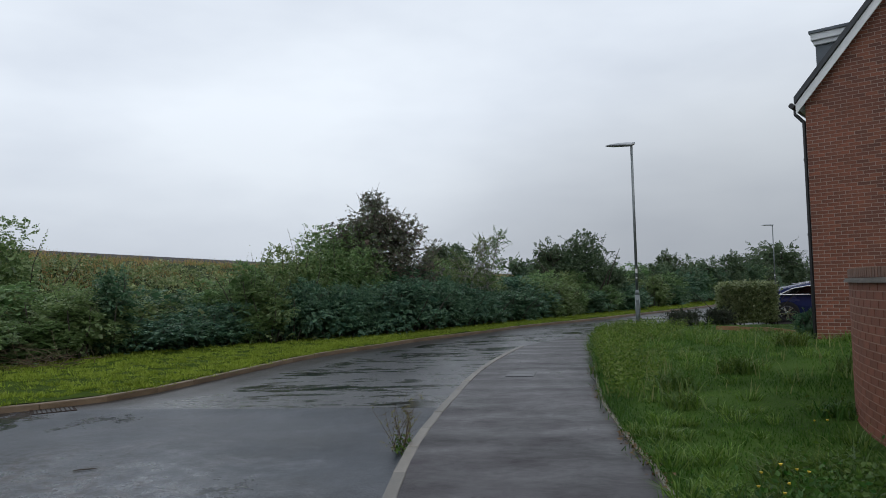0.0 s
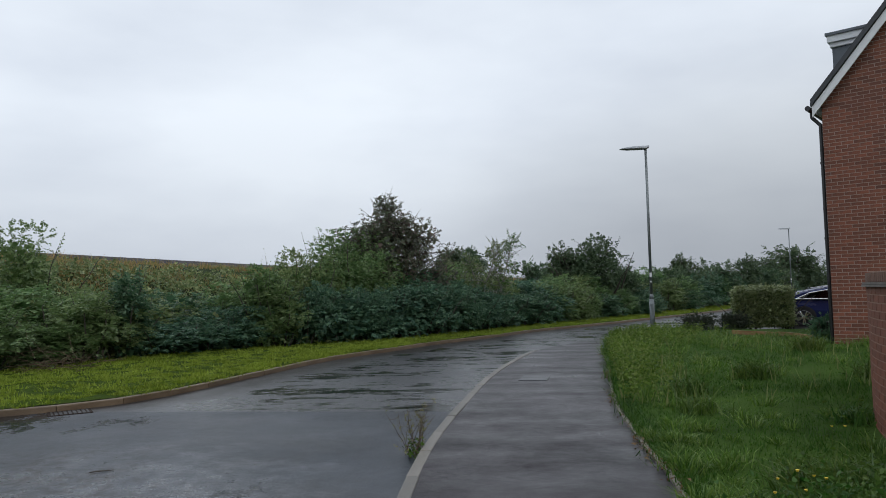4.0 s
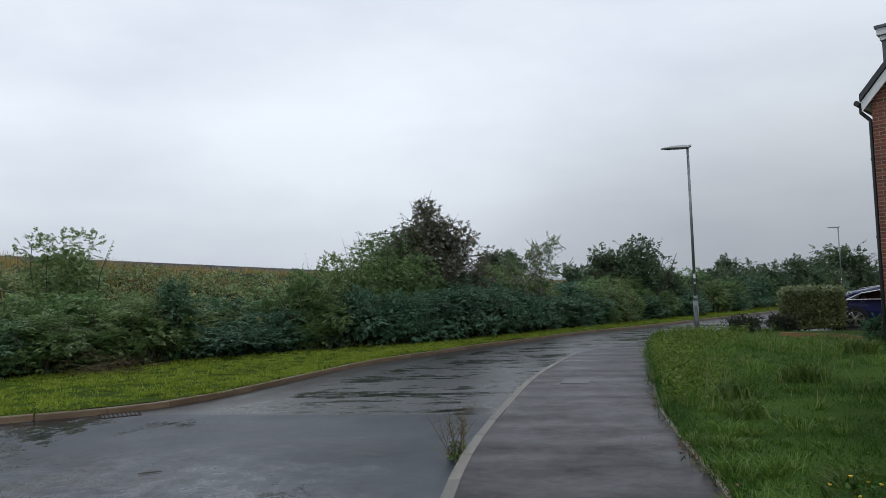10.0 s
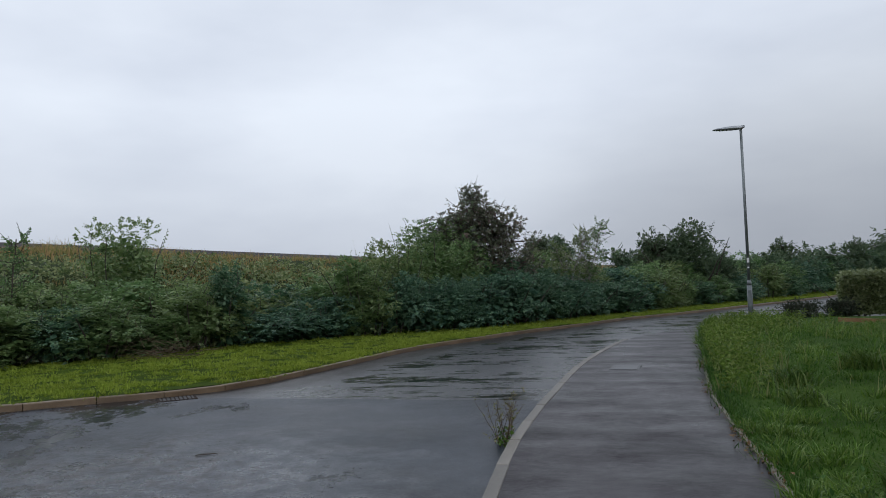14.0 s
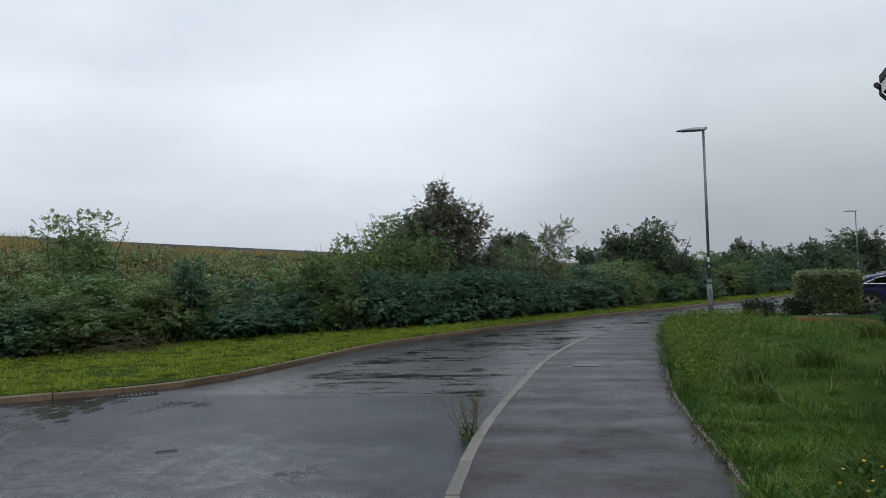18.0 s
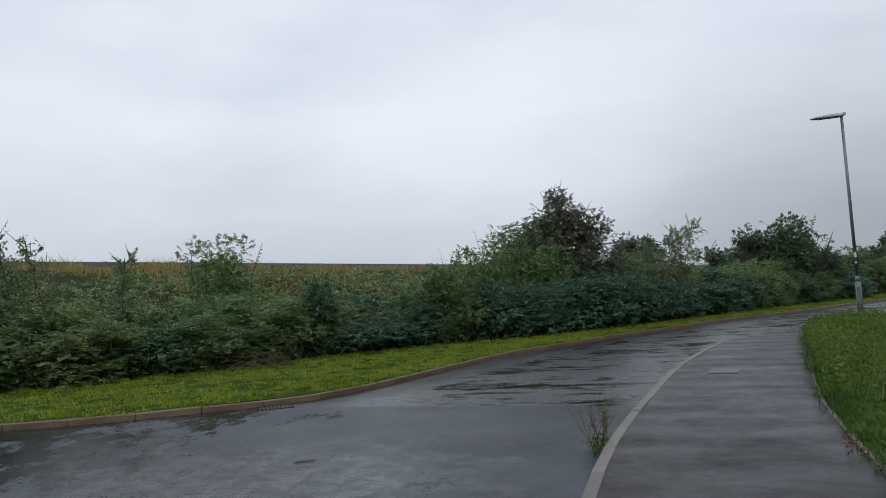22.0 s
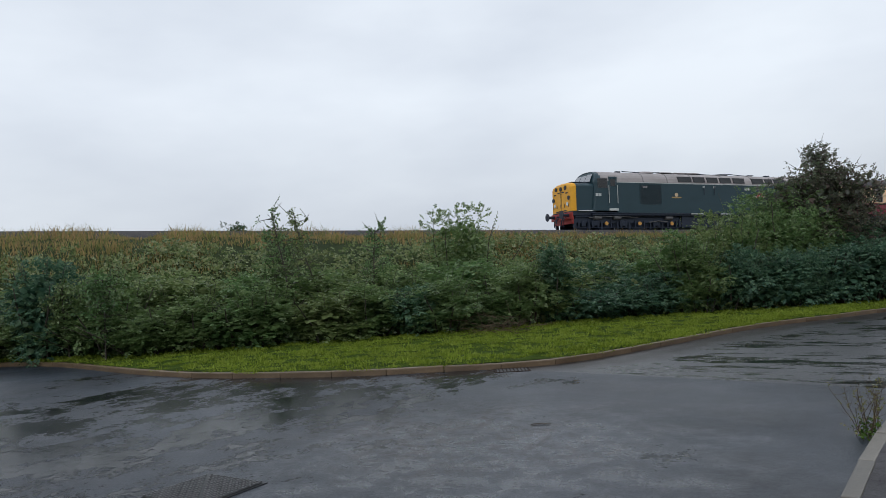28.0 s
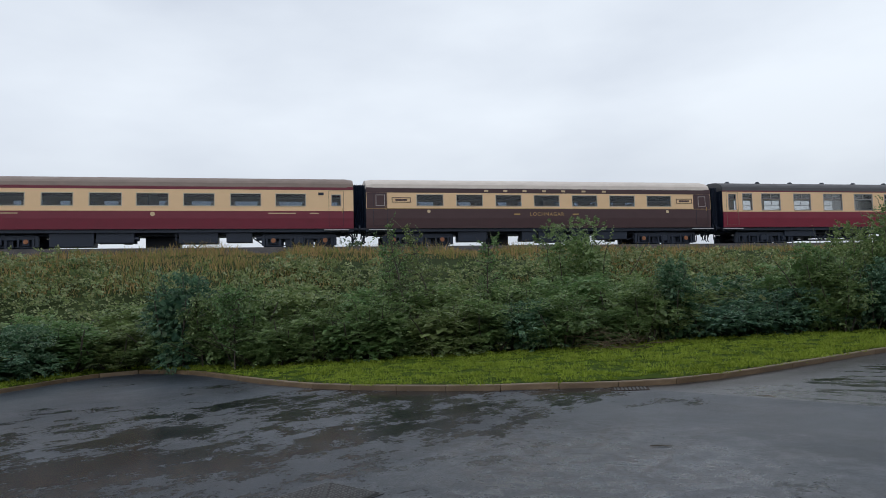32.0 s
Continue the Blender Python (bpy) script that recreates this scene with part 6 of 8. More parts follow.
def build_small_plants():
    rng = np.random.default_rng(77)
    # dry weed at the kerb
    w = empty("kerb_weed", pose(-0.42, 7.0, 0.0), "straggly brown-green weed growing at the kerb", "weed")
    specs, spots = [], []
    for k in range(17):
        t = twig(rng, (rng.normal(0, 0.05), rng.normal(0, 0.09), 0), (rng.normal(-0.08, 0.18), rng.normal(0.05, 0.18), 1), rng.uniform(0.28, 0.58), 0.12, 6)
        specs.append((t, np.linspace(0.004, 0.0015, 7), 3))
        spots.append(t[2:])
        for j in range(4):
            b = t[rng.integers(2, 7)]
            u = twig(rng, b, rng.normal(0, 1, 3) + (0, 0, 0.8), rng.uniform(0.05, 0.14), 0.2, 3)
            specs.append((u, np.linspace(0.002, 0.001, 4), 3))
            spots.append(u)
    pts = np.concatenate(spots)
    tagged(part("weed_stalk", limbs(specs, M_DEADWOOD, "weed_stalk"), None, w), kind="stuff")
    at = pts[rng.integers(0, len(pts), 260)] + rng.normal(0, 0.012, (260, 3))
    tagged(part("weed_foliage", leaves("weed_foliage", at, 0.022, M_SEED, 0.3), None, w), kind="stuff")
    lowat = np.abs(rng.normal(0, 1, (90, 3))) * (0.0, 0.0, 0.06) + np.c_[rng.normal(0, 0.05, 90), rng.normal(0, 0.12, 90), np.full(90, 0.01)]
    tagged(part("base_foliage", leaves("base_foliage", lowat, 0.04, M_LONG, 0.3), None, w), kind="stuff")
    # dead brush under the hedge
    d = empty("dead_brush", pose(*polar(29.0, 17.2), 0.1), "heap of brown dead brush under the hedge", "brush")
    specs = []
    for k in range(90):
        specs.append((twig(rng, (rng.normal(0, 0.6), rng.normal(0, 0.3), rng.uniform(0, 0.35)), np.r_[rng.normal(0, 1, 2), rng.normal(0.1, 0.4)], rng.uniform(0.3, 0.9), 0.15, 4), np.linspace(0.008, 0.003, 5), 3))
    tagged(part("brushwood", limbs(specs, M_DEADWOOD, "brushwood"), None, d), kind="stuff")
    # tall tufts and yellow flowers in the lawn
    for x, y, h, n in ((1.92, 4.15, 0.24, 260), (2.25, 4.35, 0.26, 230), (2.40, 5.0, 0.26, 200), (2.75, 4.9, 0.30, 170), (3.4, 5.2, 0.24, 110), (4.3, 10.6, 0.30, 260), (6.6, 13.7, 0.30, 240), (3.0, 9.4, 0.28, 220), (3.0, 12.4, 0.22, 120), (2.7, 8.2, 0.20, 120), (3.9, 15.4, 0.26, 130), (4.7, 18.2, 0.3, 160), (5.8, 10.2, 0.26, 160), (4.0, 7.4, 0.22, 120), (2.9, 11.6, 0.24, 120), (3.4, 14.6, 0.26, 130), (4.1, 16.9, 0.28, 140), (5.4, 17.2, 0.22, 120)):
        z = float(lawn_z(np.array([[x, y]]))[0])
        t = empty("weed_tuft", pose(x, y, z), "tall tuft of broad-leaved weed in the long grass", "weed", "lawn weeds")
        root = rng.normal(0, 0.12, (n, 2))
        tagged(part("grass_tuft", blades("grass_tuft", root, np.zeros(n), h, 0.010, M_WEED, 0.8, 0.45), None, t), kind="stuff")
        at = np.c_[rng.normal(0, 0.17, n), rng.normal(0, 0.17, n), np.abs(rng.normal(0, h * 0.45, n)) + 0.03]
        tagged(part("weed_foliage", leaves("weed_foliage", at, 0.04, M_LONG, 0.5), None, t), kind="stuff")
    for x, y, n in ((1.86, 3.98, 60), (2.22, 4.22, 44), (2.55, 4.75, 36)):
        at = np.c_[rng.normal(0, 0.15, n), rng.normal(0, 0.12, n), np.zeros(n)]
        way = np.c_[at[:, :2] * 1.6 + rng.normal(0, 0.2, (n, 2)), np.ones(n)]
        plant = empty("flowering_weed", pose(x, y, float(lawn_z(np.array([[x, y]]))[0])), "dark green leafy weed in flower beside the footpath", "weed", "lawn weeds")
        stalks = [(fan_stem(p, w / np.linalg.norm(w), 0.26, 0.05), np.linspace(0.004, 0.002, 5), 3) for p, w in zip(at, way)]
        tagged(part("weed_stalk", limbs(stalks, M_WEED, "weed_stalk"), None, plant), kind="stuff")
        tagged(part("weed_foliage", leaf_mesh("weed_foliage", [fans(rng, at, way, 0.27, 10, 0.062, 0.05, 0.1, 0.30)], M_WEED), None, plant), kind="stuff")
    for k in range(9):
        x, y = (1.84, 4.1) if k < 7 else (2.9, 5.6)
        x, y = x + rng.normal(0, 0.09), y + rng.normal(0, 0.12)
        z = float(lawn_z(np.array([[x, y]]))[0])
        h = rng.uniform(0.26, 0.42)
        f = empty("dandelion", pose(x, y, z, rng.normal(0, 6), rng.normal(0, 6), 0), "yellow wild flower on a thin stem", "flower", "yellow flowers")
        part("stem", cyl((0, 0, 0), (0, 0, h), 0.003, 0.002, 5), M_LONG, f)
        hd = bmesh.new()
        bmesh.ops.create_cone(hd, cap_ends=True, segments=9, radius1=0.005, radius2=0.011, depth=0.010, matrix=Matrix.Translation((0, 0, h + 0.006)))
        part("bloom", hd, M_FLOWER, f)


def build_front_garden():
    """Clipped hedge, dark low shrubs, shrub by the pipe, lawn edging."""
    rng = np.random.default_rng(9)
    h = empty("clipped_hedge", pose(*polar(-22.95, 25.6), 0.10, 0, 0, -22), "clipped square-topped privet hedge beside the drive", "hedge")
    n = 12000
    p = rng.uniform(-1, 1, (n, 3))
    ax = rng.integers(0, 3, n)
    p[np.arange(n), ax] = np.sign(p[np.arange(n), ax]) * rng.uniform(0.86, 1.04, n)
    p = np.sign(p) * np.abs(p) ** 1.15
    # the corners are rounded off
    p *= np.minimum(1.0, 1.12 / (np.sum(np.abs(p) ** 4, axis=1) ** 0.25 + 1e-6))[:, None]
    at = p * (0.86, 0.72, 0.61) + (0, 0, 0.72) + rng.normal(0, 0.045, (n, 3))
    at = at[at[:, 2] > 0.08]
    core = rng.uniform(-1, 1, (5000, 3)) * (0.76, 0.60, 0.48) + (0, 0, 0.72)
    part("foliage", leaves("foliage", np.concatenate([at, core]), 0.085, M_CLIPPED, 0.6), None, h)
    part("inner_twigs", limbs([(twig(rng, (rng.uniform(-0.9, 0.9), rng.uniform(-0.5, 0.5), 0), (rng.normal(0, 0.2), rng.normal(0, 0.2), 1), 1.4, 0.15, 5), np.linspace(0.02, 0.006, 6), 4) for _ in range(26)], M_BARK, "inner_twigs"), None, h)
    for az, r, wd, ht in ((-18.5, 23.6, 0.68, 0.46), (-21.0, 24.2, 0.55, 0.50)):
        s = make_bush(int(100 - az * 10), M_HEATHER, M_BARK, 3200, 0.04, ht, wd, 90, "low dark grey-green shrub at the lawn edge", "low_shrub", low=0.02, trunk=0.015)
        q = polar(az, r)
        s.matrix_basis = pose(q[0], q[1], 0.14)
    s = make_bush(120, M_HEDGE, M_BARK, 1500, 0.06, 0.62, 0.3, 4, "dark green rounded shrub beside the downpipe", "garden_shrub", low=0.02)
    q = polar(-26.85, 17.5)
    s.matrix_basis = pose(q[0], q[1], 0.26)
    e = empty("lawn_edging", pose(0, 0, 0), "orange-brown timber lawn edging boards", "edging")
    for a, b in ((polar(-20.8, 20.2), polar(-23.88, 19.41)), (polar(-23.9, 19.4), polar(-25.3, 18.7)), (polar(-25.32, 18.69), polar(-27.1, 17.6))):
        c, d = (a + b) / 2, b - a
        ob = part("board", box(0, 0, 0, float(np.hypot(*d)) - 0.01, 0.04, 0.16, 0.006), M_TIMBER, e)
        ob.matrix_basis = pose(c[0], c[1], float(lawn_z(c[None])[0]) + 0.02, 0, 0, math.degrees(math.atan2(d[1], d[0])))


def build_car():
    """A blue sloping-roofed car with bright window trim."""
    yaw = radians(-18)
    wheel_at = polar(-25.6, 28.2)
    p = wheel_at - (-1.38 * math.cos(yaw) + 0.91 * math.sin(yaw), -1.38 * math.sin(yaw) - 0.91 * math.cos(yaw))
    tagged(part("driveway", box(p[0], p[1], -0.06, 7.5, 5.6, 0.19), M_PAVE), "wet grey tarmac driveway under the car", "driveway", kind="structure")
    car = empty("car", pose(p[0], p[1], 0.035, 0, 0, -18) @ Matrix.Diagonal((1, 1, 0.94, 1)), "parked dark blue car with bright window trim", "car")
    # side profile, x forward (towards the picture's left), z up
    prof = [(-2.2, 0.35), (-2.25, 0.75), (-2.05, 1.02), (-1.35, 1.30), (-0.5, 1.46), (0.3, 1.45), (1.0, 1.18), (1.35, 0.99), (2.1, 0.86), (2.25, 0.6), (2.2, 0.3), (1.85, 0.26), (-1.85, 0.26)]
    bm = bmesh.new()
    rings = []
    for y, k in ((-0.90, 0.88), (-0.80, 1.0), (0.80, 1.0), (0.90, 0.88)):
        rings.append([bm.verts.new((x * (0.97 if k < 1 else 1), y * (1 - 0.22 * max(0, (z - 0.9)) / 0.56), 0.26 + (z - 0.26) * (0.97 if k < 1 else 1))) for x, z in prof])
    n = len(prof)
    for a, b in zip(rings[:-1], rings[1:]):
        for k in range(n):
            bm.faces.new((a[k], a[(k + 1) % n], b[(k + 1) % n], b[k]))
    bm.faces.new(rings[0])
    bm.faces.new(rings[-1][::-1])
    bmesh.ops.recalc_face_normals(bm, faces=bm.faces)
    body = part("body", bm, M_CAR, car, smooth=False)
    for sg in (-1, 1):
        outline = [(-1.62, 1.02), (-1.15, 1.24), (-0.4, 1.37), (0.25, 1.36), (0.85, 1.12), (1.0, 0.99)]
        gl = bmesh.new()
        fv = [gl.verts.new((x, sg * (0.905 - 0.2 * (z - 0.9) / 0.56 * 0.9), z)) for x, z in outline]
        gl.faces.new(fv)
        r = bmesh.ops.extrude_face_region(gl, geom=gl.faces[:])
        bmesh.ops.translate(gl, verts=[v for v in r["geom"] if isinstance(v, bmesh.types.BMVert)], vec=(0, -sg * 0.02, 0))
        bmesh.ops.recalc_face_normals(gl, faces=gl.faces)
        part("side_window", gl, M_CAR_GLASS, car)
        tr = [(np.array([(x, sg * (0.912 - 0.2 * (z - 0.9) / 0.56 * 0.9), z) for x, z in outline + outline[:1]]), [0.028] * 7, 5)]
        part("window_trim", limbs(tr, M_CHROME, "window_trim"), None, car, "bright metal window trim")
        for x in (-1.38, 1.42):
            wheel = part("wheel", cyl((x, sg * 0.72, 0.34), (x, sg * 0.915, 0.34), 0.345, n=28), M_TYRE, car)
            part("arch", cyl((x, sg * 0.80, 0.36), (x, sg * 0.906, 0.36), 0.40, n=28), M_DARK, car)
            rim = bmesh.new()
            add_cyl(rim, (x, sg * 0.90, 0.34), (x, sg * 0.925, 0.34), 0.06, n=12)
            for k in range(10):
                a = 2 * math.pi * k / 10 + (0.12 if k % 2 else -0.12)
                add_cyl(rim, (x, sg * 0.92, 0.34), (x + 0.24 * math.cos(a), sg * 0.92, 0.34 + 0.24 * math.sin(a)), 0.026, 0.030, 6)
            ring = [(x + 0.25 * math.cos(a), sg * 0.92, 0.34 + 0.25 * math.sin(a)) for a in np.linspace(0, 2 * np.pi, 25)]
            for u, v in zip(ring[:-1], ring[1:]):
                add_cyl(rim, u, v, 0.014, n=5)
            part("rim", rim, M_CHROME, wheel, "bright multi-spoke rim")
        rail = limbs([(np.array([(-1.0, sg * 0.62, 1.40), (-0.3, sg * 0.63, 1.50), (0.4, sg * 0.62, 1.47)]), (0.014, 0.016, 0.012), 5)], M_CHROME, "roof_rail")
        part("roof_rail", rail, None, car, "bright roof rail")
    part("tail_lamp", box(-2.16, 0, 0.92, 0.10, 1.5, 0.06, 0.01), M_RED, car)


# ---------------------------------------------------------------- railway
def build_track():
    s = np.arange(-330, 150, 4.0)
    def rib(qs, dz):
        v = []
        for a in s:
            for q, z in zip(qs, dz):
                p = track_point(a, q)
                v.append((p[0], p[1], float(rail_z(a)) + z))
        n, k = len(s), len(qs)
        i = np.arange(n * k).reshape(n, k)
        return np.array(v), np.stack([i[:-1, :-1], i[1:, :-1], i[1:, 1:], i[:-1, 1:]], -1).reshape(-1, 4)
    q0 = TRACK_Q
    v, f = rib((q0 - 3.1, q0 - 2.05, q0 - 1.75, q0 - 1.3, q0 + 5.2, q0 + 6.4), (-0.66, 0.07, 0.06, -0.20, -0.22, -0.62))
    tagged(part("ballast", fast_mesh("ballast", v, f[:, ::-1], M_BALLAST, True), None), "grey stone ballast bed of the railway", "ballast", kind="structure")
    track = empty("railway_track", Matrix(), "double railway track on concrete sleepers", "railway track")
    for off in (0.0, 3.4):
        for side in (-0.7525, 0.7525):
            c = q0 + off + side
            v, f = rib((c - 0.036, c - 0.036, c + 0.036, c + 0.036), (-0.16, 0.0, 0.0, -0.16))
            part("rail", fast_mesh("rail", v, f[:, ::-1], M_RAIL), None, track)
    cs = []
    for off in (0.0, 3.4):
        for a in np.arange(-110, 62, 0.65):
            p = track_point(a, q0 + off)
            cs.append((p[0], p[1], float(rail_z(a)) - 0.235))
    u, n = TRACK_U, TRACK_N
    tagged(part("sleepers", boxes_mesh("sleepers", cs, [(0.26, 2.5, 0.14)] * len(cs), M_SLEEPER, ((u[0], u[1], RAIL_SLOPE), (n[0], n[1], 0), (0, 0, 1))), None, track), kind="stuff")


def loft(rows, closed=True, caps=True):
    """A skin over a row of rings of equal count."""
    bm = bmesh.new()
    rings = [[bm.verts.new(p) for p in r] for r in rows]
    n = len(rings[0])
    for a, b in zip(rings[:-1], rings[1:]):
        for k in range(n if closed else n - 1):
            bm.faces.new((a[k], a[(k + 1) % n], b[(k + 1) % n], b[k]))
    if caps:
        bm.faces.new(rings[0])
        bm.faces.new(rings[-1][::-1])
    bmesh.ops.recalc_face_normals(bm, faces=bm.faces)
    return bm


def panel(name, xs, z0, z1, y, openings, material, parent, thick=0.06, label=""):
    """A vehicle side with real openings: blocks between them."""
    gx = sorted({xs[0], xs[1], *[v for o in openings for v in o[:2]]})
    gz = sorted({z0, z1, *[v for o in openings for v in o[2:]]})
    c, s = [], []
    for a, b in zip(gx[:-1], gx[1:]):
        for p, q in zip(gz[:-1], gz[1:]):
            mx, mz = (a + b) / 2, (p + q) / 2
            if any(o[0] < mx < o[1] and o[2] < mz < o[3] for o in openings):
                continue
            c.append((mx, y, mz))
            s.append((b - a, thick, q - p))
    # the blocks are welded into one sheet and the faces between them dropped
    raw = boxes_mesh(name, c, s, None)
    co = np.array([v.co[:] for v in raw.vertices])
    fs = np.array([p.vertices[:] for p in raw.polygons])
    _, first, back = np.unique(np.round(co, 4), axis=0, return_index=True, return_inverse=True)
    fs = back.ravel()[fs]
    _, inv, cnt = np.unique(np.sort(fs, axis=1), axis=0, return_inverse=True, return_counts=True)
    bpy.data.meshes.remove(raw)
    return part(name, fast_mesh(name, co[first], fs[cnt[inv.ravel()] == 1], material), None, parent, label)


def ring_frame(x0, x1, z0, z1, y, w, depth):
    bm = bmesh.new()
    add_box(bm, (x0 + x1) / 2, y, z1 - w / 2, x1 - x0, depth, w)
    add_box(bm, (x0 + x1) / 2, y, z0 + w / 2, x1 - x0, depth, w)
    add_box(bm, x0 + w / 2, y, (z0 + z1) / 2, w, depth, z1 - z0 - 2 * w)
    add_box(bm, x1 - w / 2, y, (z0 + z1) / 2, w, depth, z1 - z0 - 2 * w)
    return bm


def wheelset(parent, x, r, half=0.72):
    bm = bmesh.new()
    for sg in (-1, 1):
        add_cyl(bm, (0, sg * half, 0), (0, sg * (half + 0.13), 0), r, n=22)
        add_cyl(bm, (0, sg * (half - 0.03), 0), (0, sg * half, 0), r + 0.03, n=22)
        add_cyl(bm, (0, sg * (half + 0.13), 0), (0, sg * (half + 0.17), 0), r * 0.35, n=10)
        add_box(bm, r * 0.55, sg * (half + 0.135), 0, 0.12, 0.02, 0.12)
    add_cyl(bm, (0, -half, 0), (0, half, 0), 0.085, n=10)
    ob = part("wheelset", bm, M_UNDER, parent)
    ob.location = (x, 0, r)
    WHEELS.append((ob, x, r))
    return ob


WHEELS, VEHICLES = [], []


def bogie(parent, x, axles, radius, cover, spread=0.55, tall=0.30):
    """A bogie: side frames, bolster, springs, axleboxes; axles are offsets from its centre."""
    bm = bmesh.new()
    lo, hi = min(axles) - spread, max(axles) + spread
    for sg in (-1, 1):
        add_box(bm, x + (lo + hi) / 2, sg * 1.02, radius + 0.22, hi - lo, 0.10, tall, 0.02)
        for p, q in zip(axles[:-1], axles[1:]):
            add_box(bm, x + (p + q) / 2, sg * 0.92, radius - 0.08, (q - p) * 0.55, 0.08, 0.34)
        for a in axles:
            add_box(bm, x + a, sg * 1.03, radius, 0.30, 0.12, 0.34, 0.02)
            add_box(bm, x + a - 0.33, sg * 1.05, radius - 0.02, 0.10, 0.12, 0.42)
            add_box(bm, x + a + 0.33, sg * 1.05, radius - 0.02, 0.10, 0.12, 0.42)
        mid = [(p + q) / 2 for p, q in zip(axles[:-1], axles[1:])]
        for c in mid:
            add_box(bm, x + c, sg * 1.08, radius + 0.02, 0.55, 0.14, 0.30, 0.03)
            add_cyl(bm, (x + c - 0.16, sg * 1.10, radius - 0.25), (x + c - 0.16, sg * 1.10, radius + 0.2), 0.07, n=10)
            add_cyl(bm, (x + c + 0.16, sg * 1.10, radius - 0.25), (x + c + 0.16, sg * 1.10, radius + 0.2), 0.07, n=10)
        for c in mid:
            for o in (-0.62, 0.62):
                add_box(bm, x + c + o * 0.7, sg * 1.10, radius - 0.12, 0.10, 0.06, 0.46)
        add_cyl(bm, (x + lo, sg * 1.12, radius + 0.42), (x + hi, sg * 1.12, radius + 0.42), 0.03, n=6)
        add_cyl(bm, (x + lo + 0.1, sg * 1.12, radius - 0.24), (x + hi - 0.1, sg * 1.12, radius - 0.24), 0.022, n=6)
        for e in (lo, hi):
            add_box(bm, x + e, sg * 1.05, radius + 0.02, 0.16, 0.16, 0.52, 0.02)
    add_box(bm, x + (lo + hi) / 2, 0, radius + 0.28, 0.7, 2.0, 0.22)
    frame_ob = part("bogie_frame", bm, M_UNDER, parent)
    for a in axles:
        for sg in (-1, 1) if abs(x + a) < 8.5 or len(axles) < 3 else ():
            part("axlebox_cover", cyl((x + a, sg * 1.06, radius + 0.02), (x + a, sg * 1.13, radius + 0.02), 0.13, 0.11, 16), cover, frame_ob)
        wheelset(parent, x + a, radius)
    return frame_ob


def buffers(parent, x, sg, material):
    beam = part("buffer_beam", box(x - sg * 0.55, 0, 1.02, 0.10, 2.5, 0.42, 0.02), material, parent, "red buffer beam" if material == M_RED else "")
    for y in (-0.865, 0.865):
        bm = cyl((x - sg * 0.50, y, 1.05), (x - sg * 0.12, y, 1.05), 0.10, 0.085, 14)
        add_cyl(bm, (x - sg * 0.12, y, 1.05), (x, y, 1.05), 0.06, n=12)
        add_cyl(bm, (x - sg * 0.04, y, 1.05), (x, y, 1.05), 0.24, n=20)
        part("buffer", bm, M_UNDER, beam)
    for y in (-0.5, -0.3, 0.35, 0.55):
        hose = np.array([(x - sg * 0.48, y, 0.95), (x - sg * 0.30, y, 0.75), (x - sg * 0.28, y, 0.45), (x - sg * 0.36, y, 0.38)])
        part("brake_hose", limbs([(hose, [0.03] * 4, 6)], M_UNDER, "brake_hose"), None, beam)
    cp = bmesh.new()
    add_box(cp, x - sg * 0.35, 0, 1.0, 0.35, 0.12, 0.10)
    add_cyl(cp, (x - sg * 0.2, 0, 1.0), (x - sg * 0.15, 0, 0.6), 0.04, n=8)
    part("coupling", cp, M_UNDER, beam)


def text_mesh(body, size, material, parent, loc, turn, name="lettering", depth=0.004):
    cu = bpy.data.curves.new(name, "FONT")
    cu.body, cu.size, cu.extrude, cu.align_x, cu.align_y = body, size, depth, "CENTER", "CENTER"
    cu.space_character = 1.25
    ob = new(name, cu)
    dg = bpy.context.evaluated_depsgraph_get()
    me = bpy.data.meshes.new_from_object(ob.evaluated_get(dg))
    bpy.data.objects.remove(ob)
    me.materials.clear()
    me.materials.append(material)
    out = part(name, me, None, parent)
    out.matrix_basis = pose(*loc, 90, 0, turn)
    return out


